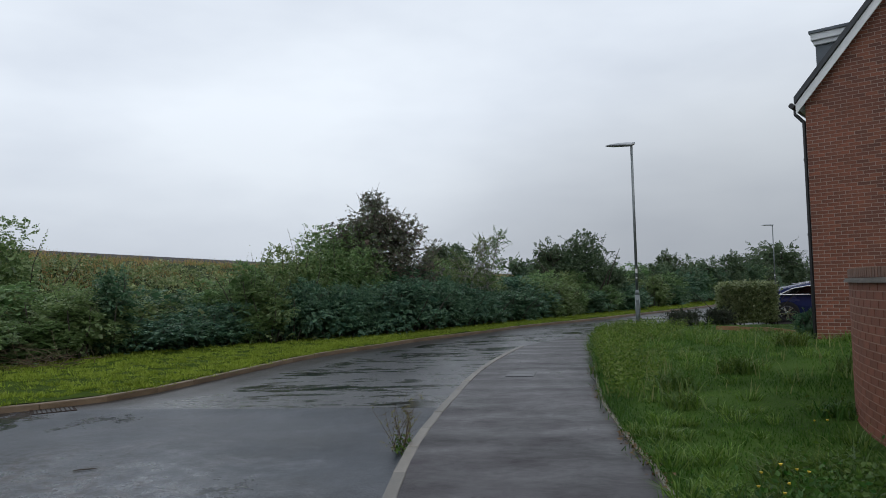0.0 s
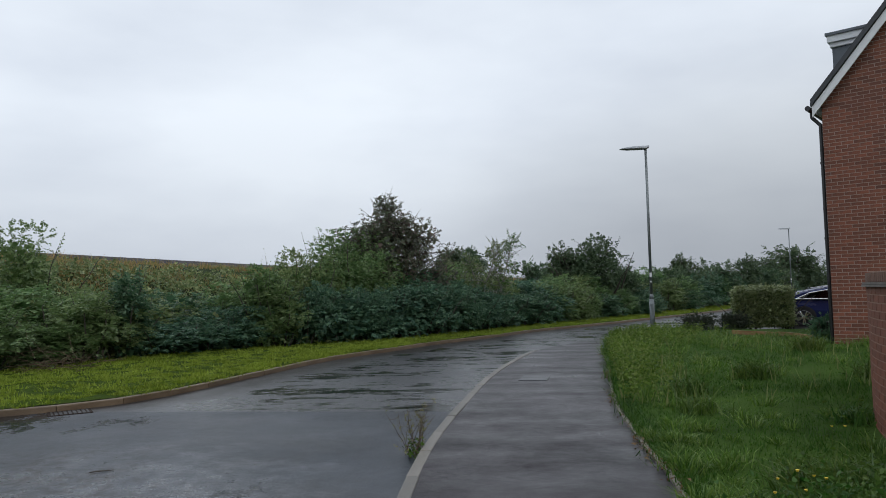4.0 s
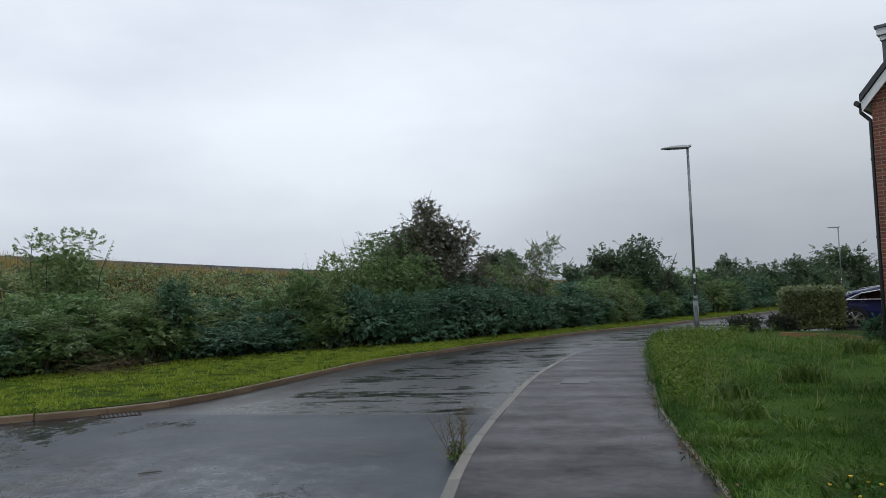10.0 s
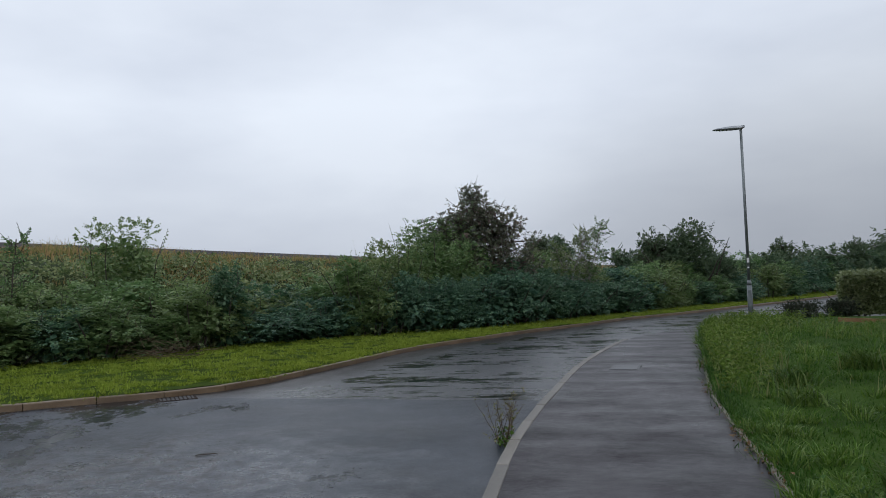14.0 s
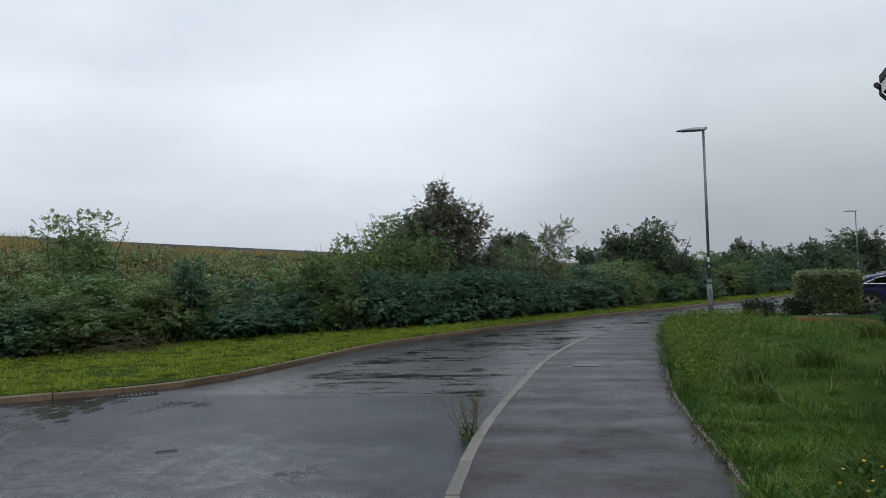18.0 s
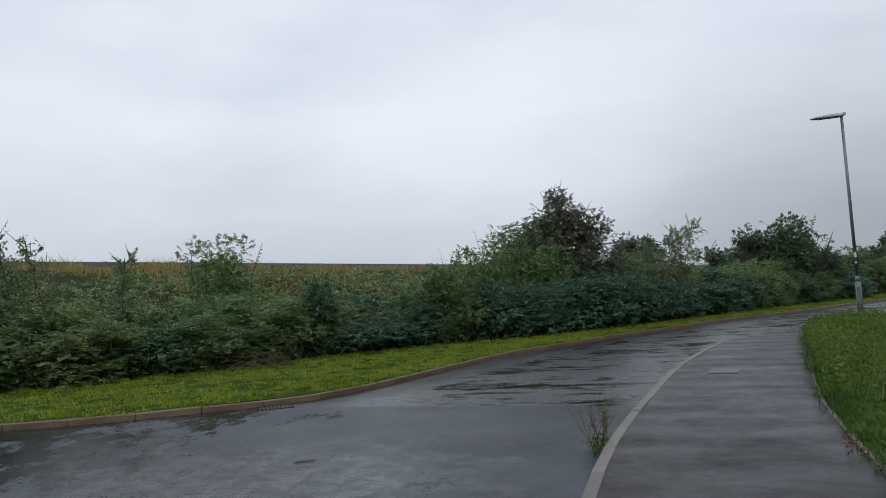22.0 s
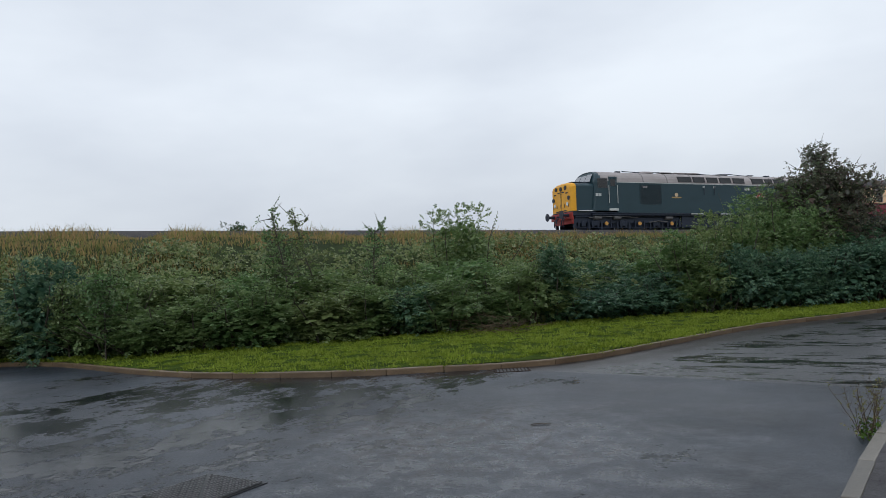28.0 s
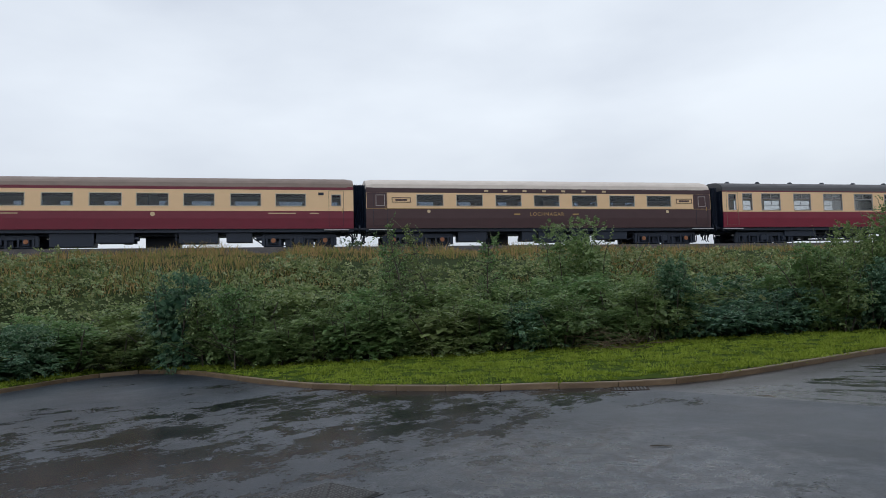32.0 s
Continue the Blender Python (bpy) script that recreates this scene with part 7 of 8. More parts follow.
def make_loco():
    """A diesel locomotive with a nose at each end; x forward, rail level at z = 0."""
    loco = empty("diesel_locomotive", Matrix(), "dark green diesel locomotive with yellow nose and grey roof", "locomotive")
    half, yb = 10.59, 1.34

    def section(zs, z_side, w, top, n=9):
        """Side, rounded cantrail and roof as a ring."""
        pts = [(-w, zs), (-w, z_side)]
        for a in np.linspace(np.pi, 0, n)[1:-1]:
            pts.append((w * 0.985 * np.sign(math.cos(a)) * abs(math.cos(a)) ** 0.75, z_side + (top - z_side) * abs(math.sin(a)) ** 0.85))
        return pts + [(w, z_side), (w, zs)]
    # body sides between the cabs
    part("body", loft([[(x, y, z) for y, z in ((-yb, 1.18), (-yb, 3.06), (yb, 3.06), (yb, 1.18))] for x in (-6.95, 6.95)]), M_LOCO_GREEN, loco)
    roof_pts = [(y, z) for y, z in section(3.06, 3.10, yb, 3.80, 13)]
    roof = part("roof", loft([[(x, y, z) for y, z in roof_pts] for x in (-7.0, 7.0)]), M_LOCO_ROOF, loco, "grey painted roof", smooth=False)
    for x in (-7.0, -5.2, -3.6, -1.2, 1.3, 3.2, 5.0, 7.0):
        part("roof_rib", loft([[(x + d, y * 1.006, z + 0.008) for y, z in roof_pts] for d in (-0.02, 0.02)]), M_ROOF_SEAM, roof)
    for x0, x1 in ((0.2, 1.1), (1.25, 2.1), (2.3, 3.1)):
        part("roof_hatch", box((x0 + x1) / 2, 0, 3.83, x1 - x0, 1.3, 0.05, 0.015), M_LOCO_ROOF, roof)
    fan = cyl((4.2, 0, 3.78), (4.2, 0, 3.86), 0.75, 0.70, 28)
    part("fan_housing", fan, M_LOCO_ROOF, roof)
    for y in (-0.45, 0.45):
        run = np.array([(x, y + 0.08 * math.sin(1.7 * x), 3.83 + 0.035 * math.sin(2.3 * x + y)) for x in np.arange(-4.6, 6.6, 0.7)])
        part("roof_conduit", limbs([(run, [0.028] * len(run), 5)], M_UNDER, "roof_conduit"), None, roof, "dark cable conduit along the ridge")
    for x in (-5.9, -4.4, -0.1, 6.1):
        part("lifting_lug", box(x, 0.2, 3.85, 0.34, 0.22, 0.09, 0.02), M_UNDER, roof)
    part("exhaust", box(-2.2, 0, 3.84, 0.8, 0.35, 0.09, 0.02), M_UNDER, roof)
    for sg in (-1, 1):
        part("white_line", box(0, sg * 1.347, 3.045, 13.9, 0.014, 0.045), M_WHITE_LINE, loco)
        for a, b in LOCO_LIGHTS:
            win = bmesh.new()
            y0, z0, y1, z1 = 1.335, 3.15, 1.20, 3.50
            vs = [win.verts.new((x, sg * (y + o), z)) for o in (0.055, -0.03) for x, y, z in ((a, y0 - 0.03, z0), (b, y0, z0), (b, y1, z1), (a, y1, z1))]
            for q in ((0, 1, 2, 3), (7, 6, 5, 4), (0, 4, 5, 1), (1, 5, 6, 2), (2, 6, 7, 3), (3, 7, 4, 0)):
                win.faces.new([vs[i] for i in q])
            bmesh.ops.recalc_face_normals(win, faces=win.faces)
            part("roof_light", win, M_DARK, roof, "dark roof-side window")
        # grilles, handrails, badges
        x0, x1 = LOCO_GRILLE
        gr = part("side_grille", ring_frame(x0, x1, 1.70, 2.96, sg * 1.346, 0.05, 0.02), M_LOCO_GREEN, loco)
        for k in range(26):
            part("slat", box((x0 + x1) / 2, sg * 1.352, 1.74 + 0.046 * k, x1 - x0 - 0.06, 0.016, 0.020), M_GRILLE, gr)
        for x in LOCO_RAILS:
            part("grab_rail", cyl((x, sg * 1.40, 2.35), (x, sg * 1.40, 2.92), 0.018, n=8), M_UNDER, loco)
            part("rail_bracket", box(x, sg * 1.37, 2.86, 0.12, 0.06, 0.12), M_WHITE_LINE, loco)
        e = part("crest", cyl((LOCO_CRESTS[1], sg * 1.34, 2.30), (LOCO_CRESTS[1], sg * 1.358, 2.30), 0.27, n=24), M_CREST, loco, "round red and cream crest")
        part("crest_band", box(LOCO_CRESTS[1], sg * 1.350, 2.26, 1.16, 0.01, 0.12), M_FRAME, e, "pale grey band")
        part("crest_centre", cyl((LOCO_CRESTS[1], sg * 1.355, 2.30), (LOCO_CRESTS[1], sg * 1.366, 2.30), 0.10, n=12), M_FRAME, e)
        part("crest_foot", box(LOCO_CRESTS[1], sg * 1.362, 2.06, 0.30, 0.01, 0.08), M_FRAME, e)
        e = part("crest", box(LOCO_CRESTS[0], sg * 1.347, 2.16, 0.72, 0.012, 0.07), M_GOLD, loco, "small gold crest")
        part("crest_wheel", cyl((LOCO_CRESTS[0], sg * 1.344, 2.33), (LOCO_CRESTS[0], sg * 1.354, 2.33), 0.13, n=9), M_LETTER, e)
        part("builder_plate", box(4.9, sg * 1.347, 2.78, 0.34, 0.012, 0.15), M_LOCO_ROOF, loco)
        part("builder_plate", box(-3.1, sg * 1.347, 2.78, 0.40, 0.012, 0.17), M_WHITE_LINE, loco)
        part("sole_bar", box(0, sg * 1.25, 1.10, 17.4, 0.14, 0.18, 0.02), M_UNDER, loco)
        part("pipe_run", cyl((-8.8, sg * 1.33, 1.14), (8.8, sg * 1.33, 1.14), 0.035, n=8), M_UNDER, loco)
        for x in (-5.05, -5.75):
            part("gauge", cyl((x, sg * 1.34, 1.12), (x, sg * 1.40, 1.12), 0.11, n=14), M_FRAME, loco, "pale round gauge")
        hose = np.array([(-5.1, sg * 1.36, 1.05), (-5.15, sg * 1.38, 0.55), (-5.5, sg * 1.38, 0.30), (-6.1, sg * 1.36, 0.52)])
        part("air_pipe", limbs([(hose, [0.02] * 4, 6)], M_FRAME, "air_pipe"), None, loco, "pale bent air pipe")
        for x in (-8.3, -6.9, -3.1, 3.1, 6.9, 8.3):
            part("brake_cylinder", cyl((x - 0.25, sg * 1.16, 0.88), (x + 0.25, sg * 1.16, 0.88), 0.13, n=12), M_ROOF_SEAM, loco)
        for x0, x1, z in ((5.4, 8.9, 0.90), (-8.9, -6.3, 0.90), (3.2, 4.6, 0.62)):
            rod = np.array([(x0, sg * 1.22, z), ((x0 + x1) / 2, sg * 1.24, z + 0.06), (x1, sg * 1.22, z - 0.03)])
            part("brake_rod", limbs([(rod, [0.03] * 3, 6)], M_ROOF_SEAM, "brake_rod"), None, loco)
        for x in (1.0, -1.35):
            part("battery_step", box(x, sg * 1.36, 1.13, 1.0, 0.10, 0.06), M_WHITE_LINE, loco, "pale step board")
    # cabs and noses at both ends
    for d in (1, -1):
        def at(x):
            return d * x
        cab = bmesh.new()
        low = section(1.30, 3.05, yb, 3.80, 13)
        rows = [[(at(7.0), y, z) for y, z in low], [(at(8.0), y, z) for y, z in low]]
        rows.append([(at(8.25 if z > 3.0 else 8.55), y * 0.985, z - (0.02 if z > 3.3 else 0)) for y, z in low])
        rows.append([(at(8.62 - 0.40 * max(0, (z - 2.75)) / 1.05), y * 0.95, min(z, 3.72)) for y, z in low])
        cabo = part("cab", loft(rows), M_LOCO_GREEN, loco)
        roofp = loft([[(at(x), y * (1.004 if x < 8.2 else 0.97), z + 0.012 - (0.05 if x > 8.2 else 0)) for y, z in roof_pts if z > 3.08] for x in (6.98, 7.9, 8.22)], closed=False, caps=False)
        bmesh.ops.solidify(roofp, geom=roofp.faces[:], thickness=0.02)
        part("cab_roof", roofp, M_LOCO_ROOF, cabo)
        nose_pts = section(1.30, 2.78, 1.22, 3.06, 11)
        rows = []
        for x, k, dz in ((8.45, 1.0, 0), (9.55, 0.985, 0), (9.78, 0.97, -0.01)):
            rows.append([(at(x), y * k, z + (dz if z > 2 else 0)) for y, z in nose_pts])
        nose = part("nose", loft(rows), M_LOCO_GREEN, loco)
        rows = []
        for x, k, dz in ((9.72, 0.985, 0.006), (9.90, 0.97, 0), (10.02, 0.92, -0.04), (10.06, 0.84, -0.10)):
            rows.append([(at(x), y * k, 1.30 + (z + dz - 1.30) * (0.5 + 0.5 * min(1, k + 0.03)) if z > 2 else z + 0.0) for y, z in nose_pts])
        front = part("nose_front", loft(rows), M_LOCO_YELLOW, nose, "yellow warning panel on the nose")
        for y in (-0.42, 0.42):
            part("nose_door_seam", box(at(10.062), y * 0.1, 2.05, 0.012, 0.02, 1.3), M_UNDER, front)
        for y, z in ((-0.75, 1.75), (0.75, 1.75)):
            lamp = part("marker_lamp", cyl((at(9.98), y, z), (at(10.09), y, z), 0.12, n=16), M_WHITE_LINE, front)
            part("lamp_glass", cyl((at(10.09), y, z), (at(10.10), y, z), 0.09, n=14), M_WHITE, lamp)
        for y, z in ((-0.7, 2.42), (-0.25, 2.5), (0.25, 2.5), (0.7, 2.42)):
            part("disc_hinge", box(at(10.07), y, z, 0.05, 0.22, 0.06), M_UNDER, front)
        for y in (-0.9, -0.45, 0.0, 0.45, 0.9):
            part("handrail", cyl((at(10.10), y, 1.55), (at(10.10), y, 1.75), 0.015, n=6), M_UNDER, front)
        part("nose_top_strip", box(at(9.1), 0, 3.075, 1.25, 1.5, 0.04, 0.01), M_UNDER, nose, "dark tread strip on the nose")
        for y, z in ((-0.55, 2.75), (0.0, 2.72), (0.55, 2.75), (-0.92, 2.1), (0.92, 2.1)):
            part("code_disc", cyl((at(10.05), y, z), (at(10.10), y, z), 0.13, n=14), M_UNDER, front, "folded dark code disc")
        part("kick_step", box(at(10.05), 0, 1.36, 0.10, 1.2, 0.06), M_UNDER, front)
        # windscreens, side windows, doors
        for y0, y1 in ((-0.98, -0.36), (-0.31, 0.31), (0.36, 0.98)):
            ws = bmesh.new()
            vs = [ws.verts.new((at(xx + o), y, z)) for o in (0.012, -0.01) for xx, y, z in ((8.60, y0, 3.10), (8.60, y1, 3.10), (8.36, y1 * 0.9, 3.58), (8.36, y0 * 0.9, 3.58))]
            for q in ((0, 1, 2, 3), (7, 6, 5, 4), (0, 4, 5, 1), (1, 5, 6, 2), (2, 6, 7, 3), (3, 7, 4, 0)):
                ws.faces.new([vs[i] for i in q])
            bmesh.ops.recalc_face_normals(ws, faces=ws.faces)
            part("windscreen", ws, M_CAB_GLASS, cabo)
        for sg in (-1, 1):
            part("cab_window", box(at(7.95), sg * 1.345, 2.98, 0.62, 0.014, 0.52, 0.01), M_CAR_GLASS if d > 0 else M_CAB_GLASS, cabo, "cab side window")
            part("window_frame", ring_frame(at(7.95) - 0.34, at(7.95) + 0.34, 2.69, 3.27, sg * 1.348, 0.03, 0.014), M_ROOF_SEAM, cabo)
            door = part("cab_door", box(at(7.22), sg * 1.332, 2.35, 0.58, 0.03, 2.05, 0.01), M_LOCO_GREEN, cabo, "recessed cab door")
            part("door_window", box(at(7.22), sg * 1.350, 3.02, 0.36, 0.012, 0.46, 0.01), M_CAR_GLASS, door)
            for x in (6.92, 7.53):
                part("door_rail", cyl((at(x), sg * 1.385, 1.75), (at(x), sg * 1.385, 2.85), 0.020, n=8), M_WHITE_LINE, door, "white handrail")
            part("door_step", box(at(7.22), sg * 1.37, 1.36, 0.62, 0.10, 0.14, 0.01), M_WHITE_LINE, door, "white step panel")
            bars = bmesh.new()
            for k in range(4):
                add_box(bars, at(8.25) + (k - 1.5) * 0.105, sg * (1.33 + 0.008), 2.26, 0.075, 0.012, 0.17)
            part("number_bars", bars, M_WHITE_LINE, cabo, "small white number")
            part("nose_rail", box(at(9.0), sg * 1.23, 1.30, 1.2, 0.05, 0.05), M_WHITE_LINE, nose)
            if d > 0:
                continue
            gl = part("nose_grille", ring_frame(at(9.20) - 0.46, at(9.20) + 0.46, 1.70, 2.72, sg * 1.222, 0.04, 0.012), M_LOCO_GREEN, nose)
            for k in range(14):
                part("slat", box(at(9.20), sg * 1.222, 1.75 + 0.07 * k, 0.85, 0.012, 0.035), M_UNDER, gl)
        part("valance", box(at(9.2), 0, 1.14, 1.7, 2.3, 0.30, 0.03), M_UNDER, loco)
        part("front_valance", box(at(9.92), 0, 0.78, 0.12, 2.2, 0.5, 0.03), M_RED, loco, "red buffer beam")
        buffers(loco, at(half), d, M_RED)
        bogie(loco, at(6.2), sorted(d * a for a in (3.0, 1.4, -1.0, -3.4)), 0.52, M_AXLE, 0.6, 0.36)
    tank = bmesh.new()
    add_box(tank, 0, 0, 0.66, 4.2, 2.35, 0.80, 0.05)
    for sg in (-1, 1):
        add_box(tank, sg * 4.0, 0, 0.95, 3.0, 1.9, 0.36)
        add_box(tank, sg * 7.9, 0, 0.95, 3.0, 1.9, 0.36)
    add_box(tank, 0, 0, 0.92, 18.4, 1.5, 0.40)
    part("fuel_tank", tank, M_UNDER, loco)
    part("horn", cyl((-8.0, 0.3, 3.80), (-7.7, 0.3, 3.80), 0.05, 0.03, 10), M_UNDER, loco)
    return loco


LOCO_LIGHTS = [(0.0, 1.0)]
LOCO_GRILLE, LOCO_RAILS, LOCO_CRESTS = (3.4, 5.1), (0.3, -0.5), (2.2, -4.2)


def make_coach(label, length, windows, doors, upper, lower, roof_mat, line, roof_style, transom, bands, bogie_cover, vents=(), stripes=(), opened=(), glass=None):
    """A carriage: x forward. windows and doors: (start, end) in metres from the front end of the body."""
    coach = empty("railway_carriage", Matrix(), label, "railway carriage", "carriages of the train")
    h, yb = length / 2, 1.37
    z0, zm, zc, zt = 1.06, bands[0], bands[1], 3.20
    wz0, wz1 = bands[2], bands[3]
    floor = part("floor", box(0, 0, 1.10, length - 0.1, 2.6, 0.10), M_UNDER, coach)
    ops = [(h - b, h - a, wz0, wz1) for a, b in windows]
    dops = [(h - b, h - a, wz0 + 0.02, wz1 - 0.04) for a, b in doors]
    for sg in (-1, 1):
        side = "upper_side"
        up = panel(side, (-h, h), zm, zc, sg * yb, ops + dops, upper, coach)
        lo = part("lower_side", loft([[(x, sg * (yb - t), z) for t, z in ((0.03, zm), (-0.03, zm), (-0.028, 1.6), (0.01, z0), (0.07, z0), (0.03, 1.6))] for x in (-h, h)]), lower, coach)
        part("cornice", box(0, sg * yb, (zc + zt) / 2, length, 0.075, zt - zc), line, coach)
        part("waist_line", box(0, sg * (yb + 0.034), zm, length, 0.008, 0.025), M_GOLD if stripes else M_CREAM, coach)
        part("sole_bar", box(0, sg * 1.22, 0.98, length, 0.10, 0.18), M_UNDER, coach)
        for k, (x0, x1, a, b) in enumerate(ops):
            w = part("window", ring_frame(x0, x1, a, b, sg * (yb + 0.018), 0.035, 0.05), M_LOCO_ROOF if transom else M_FRAME, coach)
            if transom:
                add = box((x0 + x1) / 2, sg * (yb + 0.01), a + (b - a) * 0.68, x1 - x0 - 0.08, 0.03, 0.035)
                part("transom", add, M_LOCO_ROOF, w)
                if x1 - x0 > 0.9:
                    part("mullion", box((x0 + x1) / 2, sg * (yb + 0.01), a + (b - a) * 0.84, 0.035, 0.03, (b - a) * 0.28), M_LOCO_ROOF, w)
            part("pane", box((x0 + x1) / 2, sg * (yb - 0.005), (a + b) / 2, x1 - x0 - 0.06, 0.01, b - a - 0.06), glass or M_TRAIN_GLASS, w)
        for x0, x1, a, b in dops:
            dr = part("door", ring_frame(x0 - 0.13, x1 + 0.13, z0 + 0.12, zc - 0.03, sg * (yb + 0.033), 0.015, 0.012), M_UNDER if not transom else M_INTERIOR, coach, "carriage door outline")
            part("window_frame", ring_frame(x0, x1, a, b, sg * (yb + 0.018), 0.03, 0.05), M_LOCO_ROOF, dr)
            part("pane", box((x0 + x1) / 2, sg * (yb - 0.005), (a + b) / 2, x1 - x0 - 0.05, 0.01, b - a - 0.05), glass or M_TRAIN_GLASS, dr)
            part("door_handle", cyl((x0 - 0.06, sg * (yb + 0.05), zm - 0.1), (x0 - 0.06, sg * (yb + 0.05), zm + 0.12), 0.015, n=6), M_GOLD, dr)
            part("step_board", box((x0 + x1) / 2, sg * 1.40, 0.98, 1.25, 0.16, 0.035), M_WHITE_LINE, dr, "pale step board")
    # roof
    pts = [(-yb - 0.045, 3.175)] + [((yb + 0.03) * math.cos(a), 3.21 + 0.57 * abs(math.sin(a)) ** 0.8) for a in np.linspace(math.pi, 0, 15)] + [(yb + 0.045, 3.175)]
    xs = [(-h, 0.94, -0.05), (-h + 0.35, 1, 0), (h - 0.35, 1, 0), (h, 0.94, -0.05)] if roof_style == "round" else [(-h, 1, 0), (h, 1, 0)]
    roof = part("roof", loft([[(x, y * k, z + dz * (z > 3.2)) for y, z in pts] for x, k, dz in xs]), roof_mat, coach, smooth=False)
    for a in vents:
        bm = cyl((h - a, 0.35, 3.68), (h - a, 0.35, 3.80), 0.09, n=12)
        add_cyl(bm, (h - a, 0.35, 3.78), (h - a, 0.35, 3.86), 0.16, 0.08, 14)
        part("roof_vent", bm, M_UNDER, roof, "dark mushroom roof vent")
    if not vents:
        for x in np.arange(-h + 3, h - 2, 3.1):
            part("roof_seam", loft([[(x + d, y * 1.004, z + 0.006) for y, z in pts] for d in (-0.02, 0.02)]), roof_mat, roof)
    # ends, gangways, interior
    for d in (1, -1):
        end = part("end_wall", box(d * (h - 0.03), 0, 2.15, 0.06, 2.62, 2.1), M_NAVY_END, coach)
        gw = loft([[(d * (h + 0.055 * k), y * (0.75 - 0.05 * (k % 2)), 2.2 + z * (1.25 - 0.05 * (k % 2))) for y, z in ((-1, -1), (1, -1), (1, 1), (-1, 1))] for k in range(7)])
        part("gangway", gw, M_NAVY_END, end)
        part("lamp_bracket", cyl((d * (h - 0.02), 1.15, 1.3), (d * (h + 0.05), 1.15, 3.0), 0.015, n=6), M_UNDER, end)
        buffers(coach, d * (h + 0.33), d, M_NAVY_END)
        bogie(coach, d * (h - 2.75), (-1.3, 1.3), 0.46, bogie_cover, 0.5, 0.24)
    part("partition", box(0.2, 0, 2.1, 0.06, 2.5, 1.9), M_INTERIOR, coach)
    for a, b in windows:
        if b - a > 0.9:
            for y in (-0.85, 0.85):
                seat = bmesh.new()
                top = 0.85 if glass else 1.15
                add_box(seat, h - a - 0.12, y, 1.275 + top / 2, 0.16, 0.9, top, 0.04)
                add_box(seat, h - b + 0.12, y, 1.275 + top / 2, 0.16, 0.9, top, 0.04)
                add_box(seat, h - a - 0.25, y, 1.45, 0.4, 0.9, 0.16, 0.04)
                add_box(seat, h - b + 0.25, y, 1.45, 0.4, 0.9, 0.16, 0.04)
                part("seat_pair", seat, M_BLIND, coach, "pale upholstered seats")
                part("table", box(h - (a + b) / 2, y, 1.86, 0.5, 0.8, 0.04), M_BLIND, coach)
    for a, b in opened:
        part("drop_light", box(h - (a + b) / 2, 1.372, wz0 + 0.22, b - a - 0.06, 0.02, 0.34), M_WHITE, coach, "white paper behind the glass")
    # boxes and tanks below the floor
    rng = np.random.default_rng(int(length * 1000) + len(windows))
    x = -h + 5.1
    while x < h - 5.2:
        w, ht = rng.uniform(0.8, 2.1), rng.uniform(0.30, 0.58) if glass else rng.uniform(0.48, 0.80)
        y = rng.choice((-0.8, 0.8))
        if rng.random() < 0.75:
            part("equipment_box", box(x + w / 2, y, 0.92 - ht / 2, w, 0.75, ht, 0.02), M_UNDER, coach)
        else:
            part("air_cylinder", cyl((x, y, 0.70), (x + w, y, 0.70), 0.2, n=16), M_UNDER, coach)
        x += w + rng.uniform(0.08, 0.55)
    part("truss", box(0, 0, 0.86, length - 1.2, 1.3, 0.16), M_UNDER, coach)
    for k in range(22):
        x, y = rng.uniform(-h + 4.4, h - 4.4), rng.choice((-1.0, 1.0))
        kind = rng.integers(0, 3)
        if kind == 0:
            hang = np.array([(x, y, 0.92), (x + rng.uniform(-0.1, 0.1), y, 0.55), (x + rng.uniform(0.1, 0.4), y, rng.uniform(0.28, 0.42)), (x + 0.6, y, 0.62)])
            part("hanging_pipe", limbs([(hang, [0.035] * 4, 5)], M_UNDER, "hanging_pipe"), None, coach)
        elif kind == 1:
            part("bracket", box(x, y, 0.72, 0.09, 0.08, 0.45, 0.01), M_UNDER, coach)
        else:
            part("reservoir", cyl((x, y, 0.60), (x + rng.uniform(0.3, 0.6), y, 0.60), rng.uniform(0.10, 0.17), n=12), M_UNDER, coach)
    if vents:
        run = np.array([(-h + 0.3, 0.6, 3.72), (-h + 0.4, 0.6, 3.86), (-h + 2.0, 0.6, 3.90), (-h + 2.2, 0.6, 3.74)])
        part("roof_aerial", limbs([(run, [0.02] * 4, 5)], M_UNDER, "roof_aerial"), None, roof, "thin dark pipe on the roof end")
    for sg in (-1, 1) if glass else ():
        tr = [(np.array([(-h + 4.9, sg * 0.95, 0.90), (-h + 6.3, sg * 0.95, 0.46), (h - 6.3, sg * 0.95, 0.46), (h - 4.9, sg * 0.95, 0.90)]), [0.05] * 4, 6)]
        part("truss_rod", limbs(tr, M_UNDER, "truss_rod"), None, coach)
    return coach


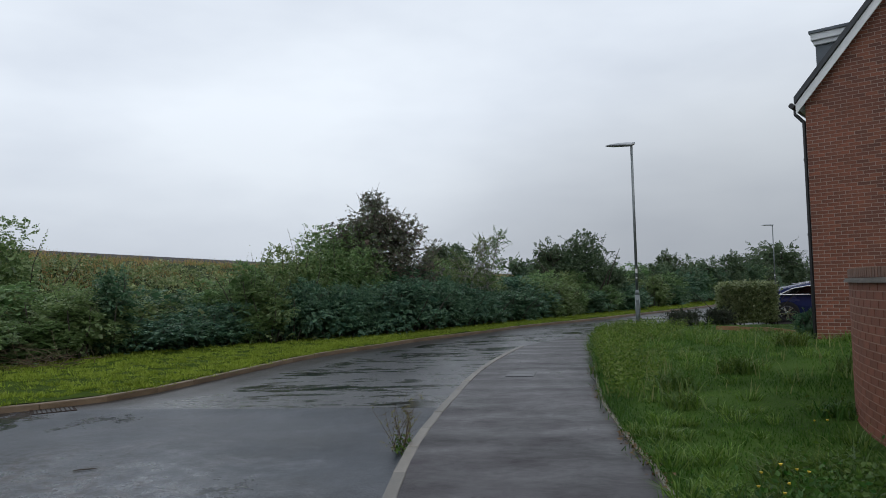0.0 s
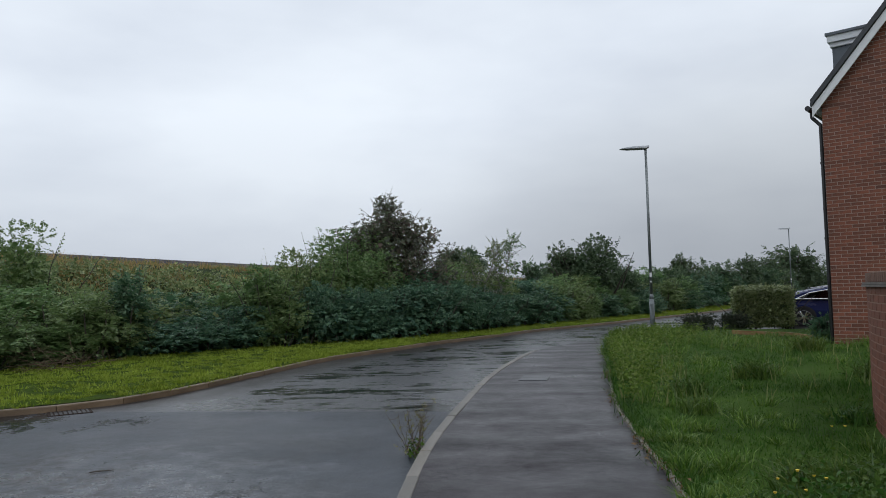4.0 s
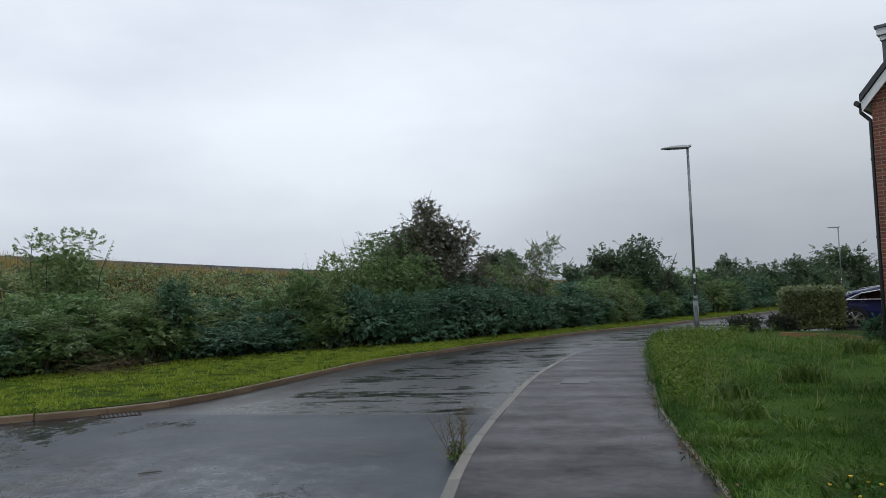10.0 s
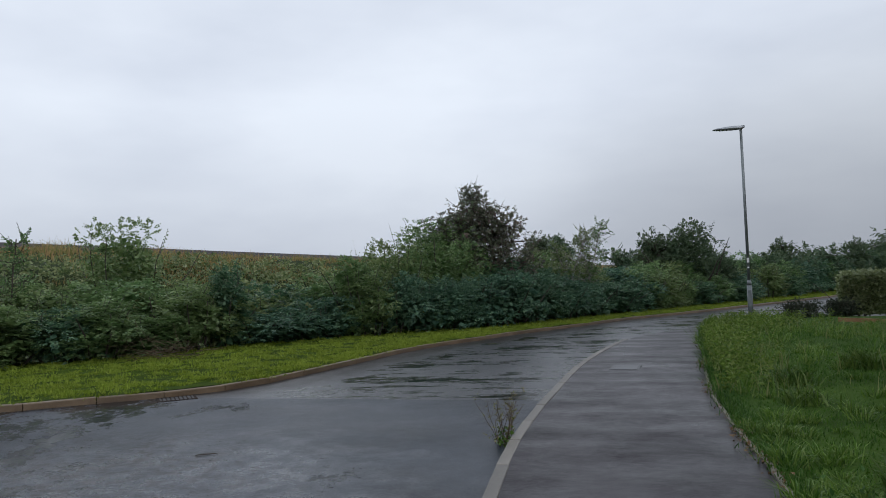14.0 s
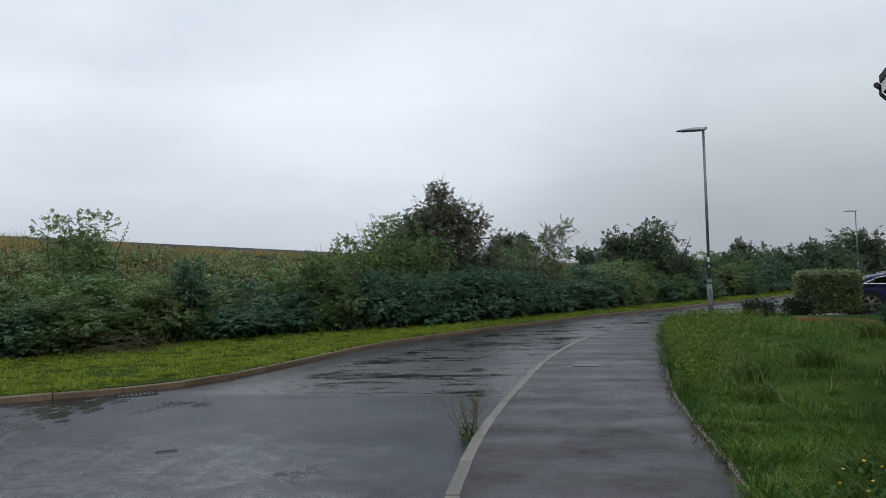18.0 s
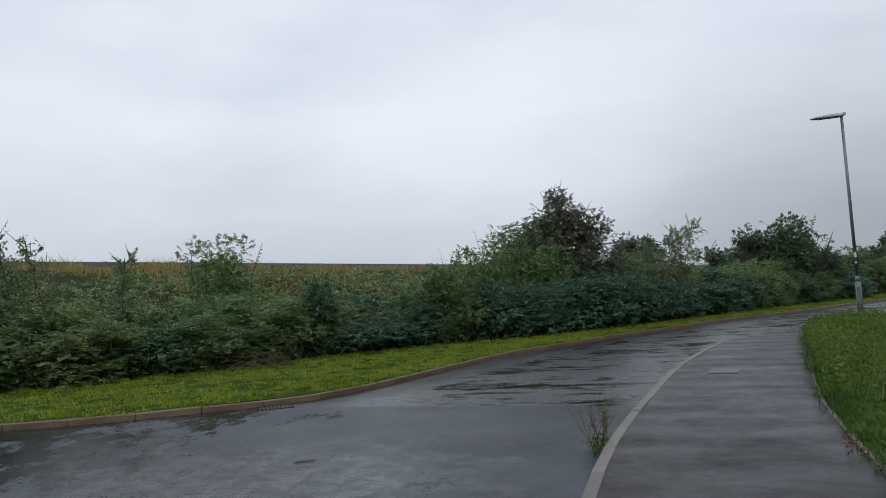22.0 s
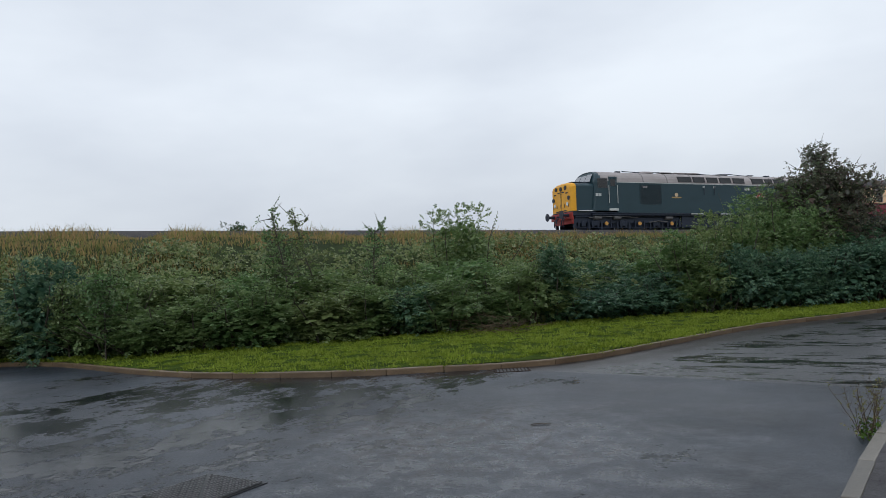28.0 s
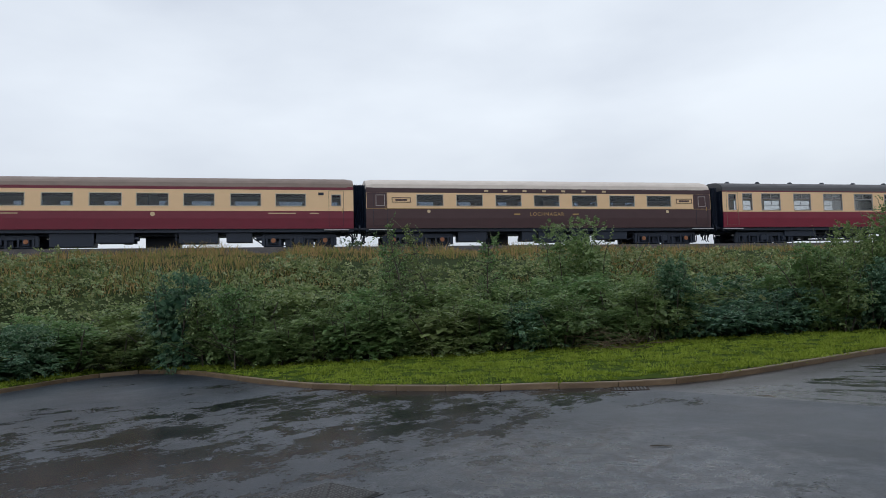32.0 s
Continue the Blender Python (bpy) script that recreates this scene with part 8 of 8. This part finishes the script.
def build_train():
    global LOCO_LIGHTS, LOCO_GRILLE, LOCO_RAILS, LOCO_CRESTS
    LOCO_LIGHTS = [(1.35, 2.37), (0.27, 1.19), (-0.76, 0.11), (-1.84, -0.92), (-2.94, -2.01), (-4.54, -3.55), (-5.30, -4.67), (-6.39, -5.44)]
    LOCO_GRILLE, LOCO_RAILS, LOCO_CRESTS = (3.66, 5.30), (0.43, -0.40), (2.55, -4.16)
    loco = make_loco()
    brake = make_coach("crimson and cream brake carriage with a dark roof", 19.3,
                       [(3.55, 4.23), (6.93, 7.61), (9.93, 11.15), (11.84, 13.06), (13.75, 14.98), (15.68, 16.93), (17.46, 18.2)],
                       [(1.88, 2.33), (4.84, 5.30), (8.10, 8.55), (18.54, 18.98)], M_CREAM, M_CRIMSON, M_ROOF_DARK, M_MAROON, "flat", True, (1.97, 3.12, 2.03, 3.03), M_UNDER,
                       (1.63, 3.84, 5.3, 6.03, 7.47, 9.87, 10.6, 11.66, 12.52, 13.3, 14.62, 15.37, 16.3, 17.15), opened=((1.95, 2.3), (4.9, 5.3)), glass=M_CLEAR_GLASS)
    saloon = make_coach("maroon and cream air-conditioned carriage with a brown-grey roof", 19.6,
                        [(2.58, 4.07), (4.77, 6.21), (6.89, 8.40), (9.03, 10.55), (11.23, 12.72), (13.46, 14.98), (15.67, 17.20)],
                        [(0.48, 0.97), (18.47, 18.97)], M_CREAM, M_MAROON, M_ROOF_BROWN, M_MAROON, "round", False, (1.97, 3.04, 2.19, 2.85), M_AXLE_RUST)
    pullman = make_coach("umber and cream dining carriage with gold lettering and a pale roof", 19.7,
                         [(2.64, 4.10), (4.78, 6.26), (6.95, 8.42), (9.11, 10.59), (11.30, 12.80), (13.51, 15.04), (15.75, 17.26)],
                         [(0.50, 0.97), (18.92, 19.38)], M_CREAM, M_UMBER, M_ROOF_PALE, M_UMBER, "round", False, (2.10, 2.94, 2.22, 2.86), M_AXLE_RUST, stripes=(1,))
    last = make_coach("crimson and cream carriage with small roof vents", 19.3,
                      [(1.24, 1.89), (2.48, 3.73), (4.59, 5.75), (6.59, 7.89), (8.70, 10.0), (10.8, 12.1), (12.9, 14.2), (15.0, 16.2), (17.2, 18.0)],
                      [(0.34, 0.84), (18.5, 18.95)], M_CREAM, M_CRIMSON, M_ROOF_DARK, M_MAROON, "flat", True, (1.97, 3.12, 2.03, 3.03), M_UNDER, (1.0, 3.0, 5.2, 7.4, 9.6, 11.8, 14.0, 16.2), glass=M_CLEAR_GLASS)
    # lettering and panels
    h = 19.7 / 2
    text_mesh("LOCHNAGAR", 0.27, M_GOLD, pullman, (h - 9.85, 1.402, 1.80), 180)
    for x in (8.15, 11.5):
        part("scroll", box(h - x, 1.402, 1.80, 0.34, 0.008, 0.07), M_GOLD, pullman)
    for x in (6.45, 7.52, 8.6, 9.71, 10.82, 12.0, 13.2):
        part("gold_letter_bar", box(h - x, 1.414, 3.06, 0.22, 0.012, 0.10), M_LETTER, pullman)
    for a, b in ((1.34, 2.34), (17.56, 18.54)):
        pl = part("name_panel", ring_frame(h - b, h - a, 2.42, 2.68, 1.408, 0.03, 0.02), M_UMBER, pullman)
        part("panel_text_bar", box(h - (a + b) / 2, 1.408, 2.55, 0.62, 0.008, 0.09), M_UMBER, pl)
    for x in (1.06, 18.85):
        part("end_panel", box(h - (0.55 if x < 5 else 19.15), 1.404, 2.52, 1.05, 0.008, 0.83), M_UMBER, pullman, "umber end panel")
    for x in (2.9, 16.6):
        part("crest", cyl((h - x - 0.4, 1.40, 1.95), (h - x - 0.4, 1.408, 1.95), 0.09, n=14), M_LETTER, pullman)
    h = 19.6 / 2
    for x in (3.1, 16.0):
        part("lettering_bar", box(h - x, 1.402, 1.84, 1.35, 0.008, 0.045), M_LETTER, saloon)
    part("lettering_bar", box(h - 17.6, 1.402, 1.84, 0.45, 0.008, 0.045), M_LETTER, saloon)
    part("crest", cyl((h - 9.8, 1.395, 1.80), (h - 9.8, 1.408, 1.80), 0.11, n=16), M_LETTER, saloon, "round crest")
    part("crest", cyl((19.3 / 2 - 9.95, 1.395, 1.72), (19.3 / 2 - 9.95, 1.408, 1.72), 0.11, n=16), M_LETTER, brake, "round crest")
    for x in (0.62, 18.6):
        part("route_panel", box(h - x - (0.65 if x < 9 else -0.65), 1.404, 2.84, 0.28, 0.01, 0.14), M_UNDER, saloon)
    pos = 10.59
    for ob, gap in ((loco, 0), (brake, 20.75), (saloon, 20.3), (pullman, 20.3), (last, 20.3)):
        pos += gap
        VEHICLES.append((ob, pos))


TRAIN = [(0.0, -559.0), (24.5, -94.0), (26.5, -50.7), (27.5, -31.5), (28.0, -21.7), (28.5, -11.65), (29.5, 8.35), (30.5, 28.35), (31.5, 48.5), (32.0, 58.5)]


def front_at(t):
    return float(np.interp(t, [a for a, _ in TRAIN], [b for _, b in TRAIN]))


def vehicle_pose(s):
    p = track_point(s)
    rise = float(rail_z(s + 6) - rail_z(s - 6)) / 12
    return pose(p[0], p[1], float(rail_z(s)), 0, -math.degrees(math.atan(rise)), math.degrees(math.atan2(TRACK_U[1], TRACK_U[0])))


def motions():
    times = [0.0, 10.0, 18.0, 20.0, 21.0] + [22.0 + 0.5 * k for k in range(21)]
    for ob, behind in VEHICLES:
        walk(ob, [(t, vehicle_pose(front_at(t) - behind)) for t in times])
    spins = [k / FPS for k in range(round(24.3 * FPS), 32 * FPS + 1)]
    for ob, x, r in WHEELS:
        rows = [(0.0, pose(x, 0, r))]
        first = front_at(spins[0])
        for t in spins:
            rows.append((t, pose(x, 0, r, 0, math.degrees((front_at(t) - first) / r) % 360, 0)))
        walk(ob, rows)


# ---------------------------------------------------------------- the place
build_ground()
build_track()
build_road()
build_verges()
build_hedge()
build_embankment_growth()
build_house()
build_garden_wall()
build_lamps()
build_front_garden()
build_car()
build_train()
build_covers()
build_small_plants()
build_grass()
build_kerbs()
motions()
